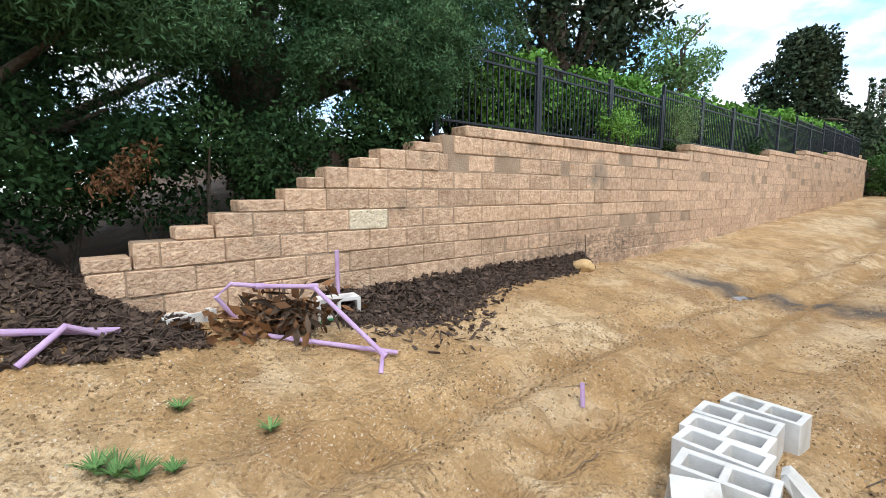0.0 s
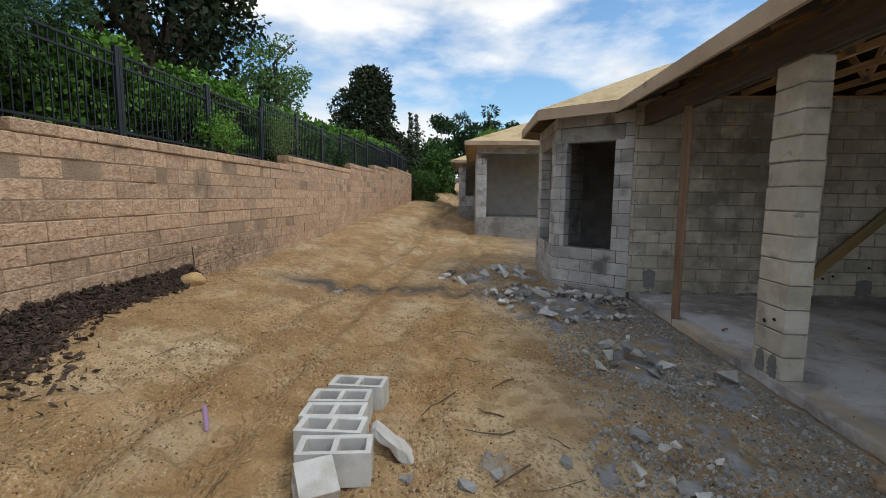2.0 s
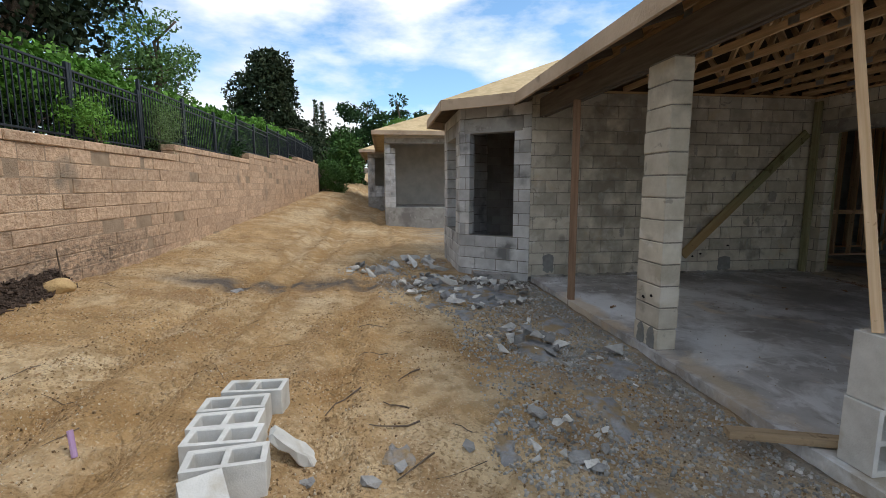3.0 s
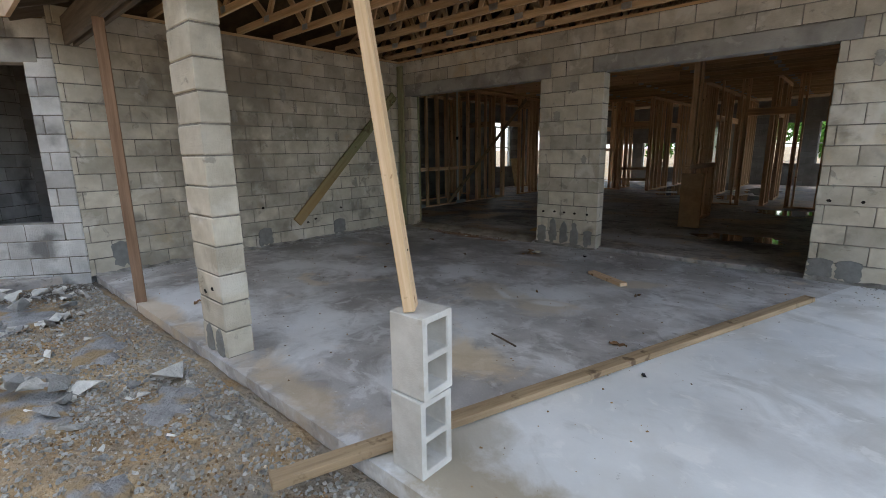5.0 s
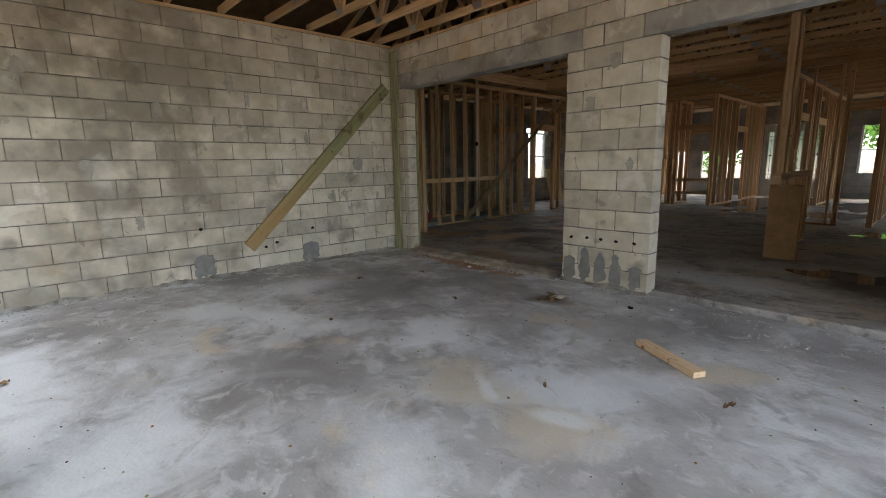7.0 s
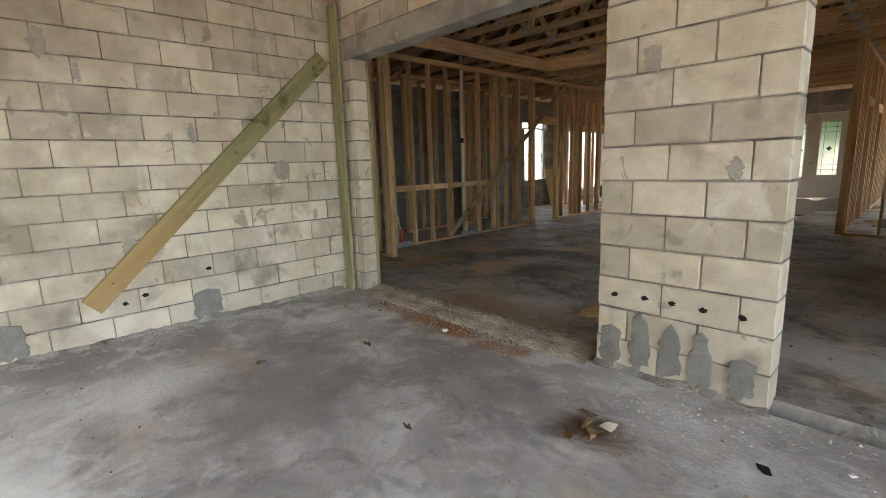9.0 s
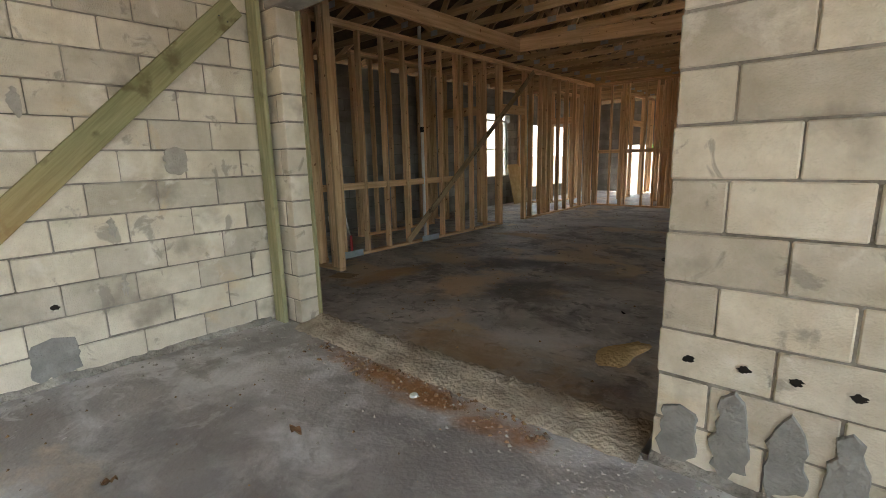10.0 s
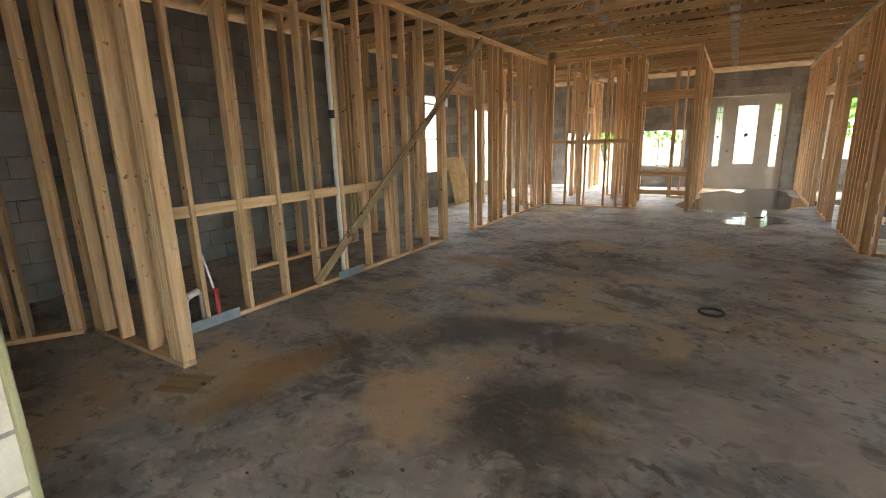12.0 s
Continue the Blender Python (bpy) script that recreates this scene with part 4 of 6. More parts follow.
brace = empty("diagonal_brace", (0, 0, 0), "long dark board nailed diagonally across the studs", "brace")
member("board", (8.97, -10.5, 0.10), (8.97, -14.2, 2.96), 0.02, 0.10, M_OLD, brace)
tray = empty("ceiling_boards", (0, 0, 0), "pale pine boards hung under the trusses in a corner", "board")
member("board", (8.08, -8.2, 3.0), (8.08, -12.2, 3.0), 0.038, 0.19, M_STUD, tray)
member("board", (8.08, -12.2, 3.0), (4.2, -12.9, 3.0), 0.038, 0.19, M_STUD, tray)

# ---- braces and posts of the patio ----
gp = empty("corner_post", (7.55, -7.545, 0), "greenish treated upright timber in the block corner", "post")
member("timber", (0, 0, 0), (0.0, 0, 2.98), 0.038, 0.14, M_TREAT, gp)
db = empty("wall_brace", (0, 0, 0), "greenish treated timber leaning diagonally on the block wall", "brace")
member("timber", (7.60, -5.22, 0.33), (7.60, -7.42, 2.45), 0.038, 0.16, M_TREATB, db)
for y, z in ((-7.30, 2.36), (-7.36, 2.33), (-5.38, 0.50)):
    bm = bmesh.new()
    add_tube(bm, [(7.585, y, z), (7.578, y, z)], 0.006, 8)
    part("nail", bm, M_IRON, db, "dark nail head")
js = empty("jamb_strip", (7.318, -7.775, 0.03), "thin yellow-green wooden strip along the edge of the opening", "strip")
member("strip", (0, 0, 0), (0, 0, 2.40), 0.022, 0.035, M_TREAT, js)
wp = empty("patio_post", (6.08, -2.55, -0.1), "weathered brown timber post at the patio edge", "post")
member("timber", (0, 0, 0), (0.10, -0.03, 2.75), 0.09, 0.09, M_BROWN, wp)
lean_post = empty("leaning_prop", (2.27, -2.64, 0.755), "fresh pale pine prop standing on stacked concrete blocks", "prop")
member("timber", (0, 0, 0), (0.36, 0.03, 2.10), 0.13, 0.05, M_PALE, lean_post, 35)
for dx, dz in ((0.045, 0.12), (0.062, 0.26), (0.31, 1.95)):
    bm = bmesh.new()
    add_tube(bm, [(dx - 0.030, -0.012, dz), (dx - 0.042, -0.004, dz)], 0.006, 8)
    part("nail", bm, M_IRON, lean_post, "dark nail head")
lum = empty("long_board", (0, 0, 0), "long weathered board lying across the patio slab", "board")
member("board", (2.62, -2.10, 0.03), (1.10, -6.65, 0.03), 0.09, 0.045, M_OLD, lum)


# ---- concrete blocks with open cores ----
def cored_block():
    """A hollow block, 0.39 x 0.19 x 0.19, its two cores running up."""
    bm = bmesh.new()
    L, W, Hh, t = 0.395, 0.195, 0.19, 0.034
    outer = [(0, 0), (L, 0), (L, W), (0, W)]
    holes = [(t, L / 2 - t / 2), (L / 2 + t / 2, L - t)]
    for z, flip in ((0, True), (Hh, False)):
        xs = [0, holes[0][0], holes[0][1], holes[1][0], holes[1][1], L]
        ys = [0, t, W - t, W]
        v = {(i, j): bm.verts.new((x, y, z)) for i, x in enumerate(xs) for j, y in enumerate(ys)}
        for i in range(5):
            for j in range(3):
                if j == 1 and i in (1, 3):
                    continue
                q = [v[i, j], v[i + 1, j], v[i + 1, j + 1], v[i, j + 1]]
                bm.faces.new(q[::-1] if flip else q)
    for (x0, y0), (x1, y1) in zip(outer, outer[1:] + outer[:1]):
        bm.faces.new([bm.verts.new(p) for p in ((x0, y0, 0), (x1, y1, 0), (x1, y1, Hh), (x0, y0, Hh))])
    for a, b in holes:
        ring = [(a, t), (a, W - t), (b, W - t), (b, t)]
        for (x0, y0), (x1, y1) in zip(ring, ring[1:] + ring[:1]):
            bm.faces.new([bm.verts.new(p) for p in ((x0, y0, 0), (x1, y1, 0), (x1, y1, Hh), (x0, y0, Hh))])
    bmesh.ops.remove_doubles(bm, verts=bm.verts, dist=0.0005)
    finish(bm)
    es = [e for e in bm.edges if e.calc_face_angle(0) > 1.0]
    bmesh.ops.bevel(bm, geom=es, offset=0.005, segments=1, affect="EDGES", profile=0.7)
    return mesh("concrete_block", bm, M_BLOCKY)


M_BLOCKY = surf("pale_hollow_block", (0.52, 0.51, 0.48), (0.70, 0.69, 0.66), 5, 0.95, 0.16, 110, vary=0.06, c3=(0.42, 0.36, 0.27), s3=4.0, cut3=(0.6, 0.74))
CORED = cored_block()


def loose_block(m, label):
    return tagged(put("concrete_block", CORED, m), label, "concrete block", "loose concrete blocks")


for i, (x, y, rz) in enumerate([(3.44, 0.70, 87), (3.21, 0.77, 92), (3.00, 0.75, 91), (2.81, 0.71, 90), (2.605, 0.64, 98)]):
    loose_block(pose(x, y, yard(x, y) + 0.035 - 0.02, 0, random.uniform(-2, 2), rz) @ Matrix.Translation((-0.05, 0, 0)), "pale hollow concrete block in a row on the sand")
loose_block(pose(2.20, 0.66, yard(2, .9) + 0.14, -90, -28, 30) @ Matrix.Diagonal((0.5, 1.0, 1.0, 1)), "pale hollow concrete block tipped on its end")
loose_block(pose(2.335, -2.755, 0.0, 0, -90, 0) @ Matrix.Diagonal((0.95, 1, 1, 1)), "pale concrete block stood on end under a prop")
loose_block(pose(2.340, -2.762, 0.378, 0, -90, 3) @ Matrix.Diagonal((0.95, 1, 1, 1)), "pale concrete block stood on end carrying a prop")


# ---- retaining wall ----
RX = -1.4
RCOUNT = 17
ret = block_wall("wall_retaining", RX, RW_Y + 0.24, 0, 31.3 - RX, -0.4, RCOUNT, (), "tan split-face block retaining wall, stained along its foot", thick=0.24,
                 mat=M_RET, mortar=M_RETM, tops=lambda u: wall_top(u + RX), unit=0.457, limit=(RX - RX, 9.5 - RX), joined_mat=M_RETJ, chamfer=0.009, joint=0.008, piece="stone", jitter=0.009, shift=0.065)
for a, b, k in ((0.47, 0.76, 6), (1.057, 1.33, 7), (1.53, 1.915, 8), (2.127, 2.30, 9), (2.684, 2.91, 10), (3.362, 3.745, 11)):
    put("stone", box_mesh("stone", b - a, 0.24, 0.10, M_RET, 0.009), pose(a - RX, -0.12 + random.uniform(-0.005, 0.005), -0.40 + COURSE * k + 0.052), ret)
for ob in list(ret.children):
    p = ob.matrix_basis.translation
    if abs(p.x - (2.55 - RX)) < 0.08 and abs(p.z - 1.124) < 0.05:
        ob.data = box_mesh("stone", 0.44, 0.24, COURSE - 0.008, M_RETP, 0.009)
xs = [4.1, 10.3, 15.6, 19.5, 24.0, 31.3]
for a, b in zip(xs, xs[1:]):
    z = wall_top((a + b) / 2)
    n = int((b - a) / 0.457)
    for k in range(n):
        u0 = a + (b - a) * k / n
        put("cap_stone", box_mesh("cap_stone", (b - a) / n - 0.006, 0.28, 0.125, M_RET, 0.012), pose(u0 - RX, -0.12 + random.uniform(-0.006, 0.006), z - 0.066), ret)
block_wall("wall_retaining_return", 31.3, RW_Y + 0.24, 90, 9, 0.4, 14, (), "tan split-face block retaining wall return", thick=0.24, mat=M_RET, mortar=M_RETM, unit=0.457, limit=(-2, -1), joined_mat=M_RETJ)


# ---- neighbouring houses ----
def house(name, x, y, z, lint, width, depth, open_y, label, sill=None):
    """An unfinished block house: a stem wall, a corner pier, one dark opening, lintel, eaves and a bare hipped roof."""
    h = empty(name, (x, y, z), label, "house", "unfinished houses")
    top = lint + 0.4

    def bx(nm, mat, *b, c=0.008):
        bm = bmesh.new()
        add_box(bm, *b, c)
        return part(nm, finish(bm), mat, h)

    bx("stem_wall", M_LINTEL, 0, depth, -width, 0, -0.9, 0)
    bx("side_wall", M_BLOCKJ, 0.2, depth, -0.2, 0, 0, top)
    bx("back_wall", M_BLOCKJ, 3.2, 3.4, -width, -0.2, 0, top)
    bx("lintel", M_LINTEL, 0, 0.2, -width, 0, lint, lint + 0.2)
    for k in range(int(lint / COURSE)):
        for a, b in (((-0.40, 0),) if k % 2 else ((-0.20, 0), (-0.40, -0.21))):
            put("block", box_mesh("block", round(b - a - 0.01, 3), 0.2, COURSE - 0.01, M_BLOCKP, 0.005), pose(0.1, a + 0.005, (k + 0.5) * COURSE, 0, 0, 90), h)
        if sill is not None and k * COURSE < sill:
            n = int((width - 0.4) / BLOCK)
            for j in range(n):
                put("block", box_mesh("block", BLOCK - 0.01, 0.192, COURSE - 0.01, M_BLOCKP, 0.005), pose(0.1, -0.41 - (j + 1) * BLOCK, (k + 0.5) * COURSE, 0, 0, 90), h)
    bx("top_course", M_BLOCKJ, 0, 0.2, -width, 0, lint + 0.2, top)
    e = 0.45
    bm = bmesh.new()
    add_box(bm, -e, depth + e, -width - e, e, top, top + 5)
    for px, py, nx, ny in ((-e, 0, 1, 0), (depth + e, 0, -1, 0), (0, e, 0, -1), (0, -width - e, 0, 1)):
        g = bmesh.ops.bisect_plane(bm, geom=bm.verts[:] + bm.edges[:] + bm.faces[:], plane_co=(px, py, top), plane_no=(-nx * SLOPE, -ny * SLOPE, 1), clear_outer=True)
        bmesh.ops.edgenet_fill(bm, edges=[q for q in g["geom_cut"] if isinstance(q, bmesh.types.BMEdge)])
    part("roof", finish(bm), M_OSB, h, "bare plywood hipped roof")
    for a, b in (((-e, e), (-e, -width - e)), ((-e, e), (depth + e, e))):
        member("fascia_board", (*a, top - 0.06), (*b, top - 0.06), 0.04, 0.16, M_FASCIA, h)
    return h


house("neighbour_house", 18.0, -0.1, 0.73, 2.42, 9.0, 9.0, 0.5, "unfinished pale block house with a bare plywood roof")
house("far_house", 27.6, 0.85, 0.95, 2.25, 9.0, 9.0, 0.5, "far unfinished block house with a bare plywood roof", sill=0.42)


# ---- fence on the retaining wall ----
def fence_panel(x0, x1, z):
    p = empty("fence_panel", (x0, 4.47, z), "black metal picket fence panel on the retaining wall", "fence", "fence panels")
    w = x1 - x0
    n = int(w / 0.105)
    for q in (0.06, w):
        put("post", box_mesh("post", 1.22, 0.055, 0.055, M_IRON, 0.004), pose(q, 0, -0.12, 0, -90, 0), p)
    for rz in (0.06, 0.86, 1.0):
        put("rail", box_mesh("rail", w, 0.03, 0.03, M_IRON, 0.003), pose(0.03, 0, rz), p)
    me = box_mesh("picket", 1.04, 0.017, 0.017, M_IRON, 0.002)
    for k in range(1, n):
        put("picket", me, pose(0.06 + w * k / n, 0.0, -0.02, 0, -90, 0), p)


fx = 3.85
while fx < 30.5:
    fence_panel(fx, min(fx + 1.95, 31.2), wall_top(fx + 1.0) + 0.03)
    fx += 1.95


# ---- chips, stones, rubble ----
def chunk_mesh(name, seed, sx, sy, sz, mat, n=11):
    rnd = random.Random(seed)
    bm = bmesh.new()
    for _ in range(n):
        bm.verts.new((rnd.uniform(-1, 1) * sx / 2, rnd.uniform(-1, 1) * sy / 2, rnd.uniform(0, 1) * sz))
    r = bmesh.ops.convex_hull(bm, input=bm.verts)
    bmesh.ops.delete(bm, geom=[v for v in bm.verts if not v.link_faces], context="VERTS")
    return mesh(name, finish(bm), mat)


M_CHUNK = surf("broken_concrete", (0.48, 0.465, 0.435), (0.72, 0.70, 0.66), 7, 0.95, 0.7, 60, vary=0.22)
M_CHUNKD = surf("grey_broken_grout", (0.22, 0.215, 0.21), (0.38, 0.375, 0.365), 7, 0.95, 0.7, 60, vary=0.25)
CHUNKS = [chunk_mesh("concrete_chunk", 100 + k, 0.9 + 0.3 * (k % 3), 0.75, 0.32 + 0.12 * (k % 4), M_CHUNK if k % 3 else M_CHUNKD) for k in range(10)]
rnd = random.Random(5)
PILES = [(6.9, -1.35, 0.95, 60, 0.17), (7.5, -0.75, 0.6, 26, 0.15), (8.6, 0.15, 0.45, 9, 0.30), (9.6, -0.55, 0.5, 8, 0.30), (4.55, -1.4, 0.42, 24, 0.15), (4.3, -1.75, 0.4, 10, 0.10), (2.75, -1.15, 0.35, 14, 0.09), (2.1, -1.5, 0.5, 10, 0.06), (5.8, -1.6, 0.6, 14, 0.09), (3.4, -1.7, 0.6, 14, 0.06)]
for px, py, pr, count, size in PILES:
    for k in range(count):
        a, r = rnd.uniform(0, 6.28), pr * math.sqrt(rnd.random())
        x, y = px + r * math.cos(a), max(py + r * math.sin(a), -2.35)
        s = size * rnd.uniform(0.45, 1.25)
        heap = 0.13 * max(0, 1 - r / pr) if count > 12 else 0.0
        ob = put("concrete_chunk", CHUNKS[rnd.randrange(10)], pose(x, y, ground_z(x, y) + heap - 0.02 * s, rnd.uniform(-25, 25), rnd.uniform(-25, 25), rnd.uniform(0, 360)) @ Matrix.Diagonal((s, s, s, 1)))
        tagged(ob, "broken piece of grey concrete lying in the rubble", "rubble", "concrete rubble")
for x, y, s, rz in ((2.76, -0.51, 0.13, 30), (2.44, 0.06, 0.14, 80), (2.62, 0.40, 0.10, 10), (2.61, 0.43, 0.08, 70), (7.26, 2.17, 0.30, 20), (3.1, -1.05, 0.18, 50), (2.55, -1.15, 0.20, 120), (2.6, -0.1, 0.12, 0)):
    ob = put("concrete_chunk", CHUNKS[int(rz) % 10], pose(x, y, ground_z(x, y) - 0.01, 8, -5, rz) @ Matrix.Diagonal((s, s, s, 1)))
    tagged(ob, "small broken piece of pale concrete on the sand", "rubble", "concrete rubble")
for k, (x, y, rz, ln) in enumerate(((8.9, -0.9, 40, 0.6), (8.4, -1.0, 130, 0.5), (7.1, -1.0, 75, 0.4), (9.2, -0.6, 15, 0.5))):
    ob = put("concrete_strip", chunk_mesh("concrete_strip", 300 + k, ln, 0.13, 0.10, M_CHUNK, 16), pose(x, y, ground_z(x, y) + 0.08, 0, -18, rz))
    tagged(ob, "long broken strip of pale concrete in the rubble", "rubble", "concrete rubble")
def broken_slab():
    """A snapped-off face of a hollow block: a flat bar with ragged ends and edges."""
    bm = bmesh.new()
    add_box(bm, 0, 0.30, -0.075, 0.075, 0, 0.05, 0.006)
    bmesh.ops.subdivide_edges(bm, edges=[e for e in bm.edges if e.calc_length() > 0.1], cuts=3, use_grid_fill=True)
    for v in bm.verts:
        k = 1.0 if v.co.x < 0.02 or v.co.x > 0.28 or abs(v.co.y) > 0.06 else 0.25
        v.co += Vector([0.022 * k * noise.noise(v.co * 30 + Vector((9 * j, 0, 0))) for j in range(3)])
    return mesh("broken_block", finish(bm), M_BLOCKY)


broken = put("broken_block", broken_slab(), pose(2.79, 0.42, ground_z(2.8, 0.44) + 0.02, 4, -44, 96))
tagged(broken, "broken slab of a concrete block leaning on the row", "concrete block")


def scatter(name, mat, count, seed, place, smin, smax, flat=0.6, parent=None, label="", cat=""):
    """Many small broken bits as one thing: squashed four- to six-sided chips lying on the ground."""
    rng = np.random.default_rng(seed)
    verts, faces = [], []
    for k in range(count):
        x, y = place(rng)
        z = ground_z(x, y)
        s = smin + (smax - smin) * rng.random() ** 3
        a0 = rng.uniform(0, 6.28)
        m = 4 if k % 2 else 5
        base = len(verts)
        lx, ly = s, s * rng.uniform(0.45, 1.0)
        ca_, sa_ = math.cos(a0), math.sin(a0)
        for i in range(m):
            t = 6.283 * i / m + rng.uniform(-0.3, 0.3)
            u, v = lx * math.cos(t) * 0.5, ly * math.sin(t) * 0.5
            verts.append((x + u * ca_ - v * sa_, y + u * sa_ + v * ca_, z - 0.004))
        for i in range(m):
            t = 6.283 * i / m + rng.uniform(-0.3, 0.3)
            u, v = lx * math.cos(t) * 0.36, ly * math.sin(t) * 0.36
            verts.append((x + u * ca_ - v * sa_, y + u * sa_ + v * ca_, z + s * flat * rng.uniform(0.3, 0.8)))
        faces.append(tuple(base + m + i for i in range(m)))
        for i in range(m):
            j = (i + 1) % m
            faces.append((base + i, base + j, base + m + j, base + m + i))
    me = bpy.data.meshes.new(name)
    me.from_pydata(verts, [], faces)
    me.materials.append(mat)
    return tagged(new(name, me), label, cat, "", "stuff")


M_CRUMB = surf("soil_crumbs", (0.17, 0.105, 0.055), (0.40, 0.265, 0.14), 30, 1.0, 0.4, 80, vary=0.5, island=True)
M_PEB = surf("pale_pebbles", (0.45, 0.37, 0.26), (0.62, 0.54, 0.42), 30, 0.9, 0.2, 80, vary=0.3, island=True)


def in_yard(rng):
    while True:
        x, y = rng.uniform(0.2, 14) ** 1.0, rng.uniform(-2.3, 4.1)
        if rng.random() < min(1.0, 3.2 / (1 + 0.45 * x)) * sm(0.5 + 1.8 * noise.noise((x * 1.1, y * 1.1, 20.0)) + 0.8 * noise.noise((x * 4, y * 4, 9.0))):
            return x - 0.4, y


scatter("soil_crumbs", M_CRUMB, 42000, 1, in_yard, 0.003, 0.026, label="dark crumbs of soil and bark on the sand", cat="debris")
scatter("pebbles", M_PEB, 9000, 2, in_yard, 0.004, 0.022, label="small pale pebbles and shells on the sand", cat="pebbles")


def by_house(rng):
    c = PILES[int(rng.integers(0, len(PILES)))]
    if rng.random() < 0.55:
        a, r = rng.uniform(0, 6.28), c[2] * 1.5 * math.sqrt(rng.random())
        return c[0] + r * math.cos(a), max(-2.42, c[1] + r * math.sin(a))
    return rng.uniform(1.0, 8.0), -2.42 + 1.7 * rng.random() ** 1.6


scatter("rubble_chips", M_RUBBLE, 26000, 3, by_house, 0.004, 0.042, label="grey chips of grout and mortar along the patio edge", cat="rubble")


def grout(x, y, r, seed):
    """A low crust of spilled grout, with an uneven rim."""
    rr = random.Random(seed)
    bm = bmesh.new()
    rings = []
    ph = [rr.uniform(0, 6.28) for _ in range(4)]
    for f, h in ((1.0, -0.01), (0.85, 0.012), (0.5, 0.022), (0.2, 0.02)):
        ring = []
        for k in range(26):
            a = 6.283 * k / 26
            q = r * f * (1 + 0.25 * math.sin(2 * a + ph[0]) + 0.18 * math.sin(5 * a + ph[1]) + 0.10 * math.sin(9 * a + ph[2]))
            X, Y = x + 1.3 * q * math.cos(a), max(-2.45, y + 0.8 * q * math.sin(a))
            ring.append(bm.verts.new((X, Y, ground_z(X, Y) + h + rr.uniform(-0.006, 0.006))))
        rings.append(ring)
    for a, b in zip(rings, rings[1:]):
        for k in range(26):
            j = (k + 1) % 26
            bm.faces.new((a[k], a[j], b[j], b[k]))
    bm.faces.new(rings[-1])
    tagged(part("spilled_grout", finish(bm), M_GRAVEL, smooth=True), "flat crust of spilled blue-grey grout on the sand", "grout", "grout spills")


for k, (x, y, r) in enumerate(((6.8, -1.4, 0.6), (7.6, -0.9, 0.45), (8.7, 0.0, 0.35), (4.5, -1.5, 0.35), (5.6, -1.0, 0.2), (6.1, -0.7, 0.15), (2.7, -0.1, 0.10), (2.75, -0.75, 0.10), (3.1, -1.6, 0.2), (2.1, -1.4, 0.15), (3.9, -2.1, 0.2), (5.2, -2.0, 0.25))):
    grout(x, y, r, k)


def twig(x, y, ang, ln, r, seed, mat=None):
    rr = random.Random(seed)
    pts = []
    for k in range(5):
        u = ln * (k / 4 - 0.5)
        X, Y = x + u * math.cos(ang) + rr.uniform(-1, 1) * ln * 0.03, y + u * math.sin(ang) + rr.uniform(-1, 1) * ln * 0.03
        pts.append((X, Y, ground_z(X, Y) + r + rr.uniform(0, 0.008)))
    bm = bmesh.new()
    add_tube(bm, pts, r, 5, r * 0.5)
    tagged(part("twig", bm, mat or M_BARK), "thin dry brown twig on the sand", "twig", "twigs")


rnd = random.Random(11)
for x, y, a, ln in ((3.88, -0.23, 2.2, 0.22), (3.49, 0.28, 2.4, 0.35), (3.02, -0.08, 1.7, 0.34), (2.6, -0.2, 2.3, 0.3), (3.3, -0.1, 1.2, 0.2)):
    twig(x, y, a, ln, 0.007, int(x * 100))
for k in range(46):
    x = 0.3 + 9 * rnd.random() ** 1.5
    twig(x, rnd.uniform(-0.8, 4.0), rnd.uniform(0, 3.1), rnd.uniform(0.08, 0.4), rnd.uniform(0.002, 0.005), k)


# ---- mulch along the wall ----
def mulch_bed(name, place, count, seed, heap):
    rng = np.random.default_rng(seed)
    verts, faces = [], []
    for k in range(count):
        x, y, h = place(rng)
        z = ground_z(x, y) + h * rng.uniform(0.2, 1.0)
        d = rng.normal(size=3) * (1, 1, 0.45)
        d /= np.linalg.norm(d)
        w = np.cross(d, rng.normal(size=3))
        w /= np.linalg.norm(w)
        n_ = np.cross(d, w)
        L, W, T = rng.uniform(0.025, 0.115), rng.uniform(0.01, 0.04), 0.006
        b = len(verts)
        for sx in (-1, 1):
            for sy in (-1, 1):
                for sz in (-1, 1):
                    verts.append(tuple(np.array((x, y, z)) + d * sx * L / 2 + w * sy * W / 2 + n_ * sz * T / 2))
        for f in ((0, 1, 3, 2), (4, 6, 7, 5), (0, 4, 5, 1), (2, 3, 7, 6), (0, 2, 6, 4), (1, 5, 7, 3)):
            faces.append(tuple(b + i for i in f))
    me = bpy.data.meshes.new(name)
    me.from_pydata(verts, [], faces)
    me.materials.append(M_MULCH)
    tagged(new(name, me), "dark bark mulch heaped along the retaining wall", "mulch", "", "stuff")


def mulch_a(rng):
    x = rng.uniform(2.2, 6.6)
    w = 0.16 + 0.62 * math.exp(-((x - 3.0) / 0.95) ** 2)
    v = rng.random() ** 1.25 * (1.0 + 1.1 * rng.random() ** 6)
    return x, RW_Y - 0.02 - w * v, 0.22 * max(0.0, 1 - v) + 0.02


def mulch_b(rng):
    return rng.uniform(-2.0, 1.1), rng.uniform(3.5, 4.9), 0.04


mulch_bed("bark_mulch", mulch_a, 7000, 21, 0.1)
mulch_bed("bark_mulch", mulch_b, 6000, 22, 0.05)


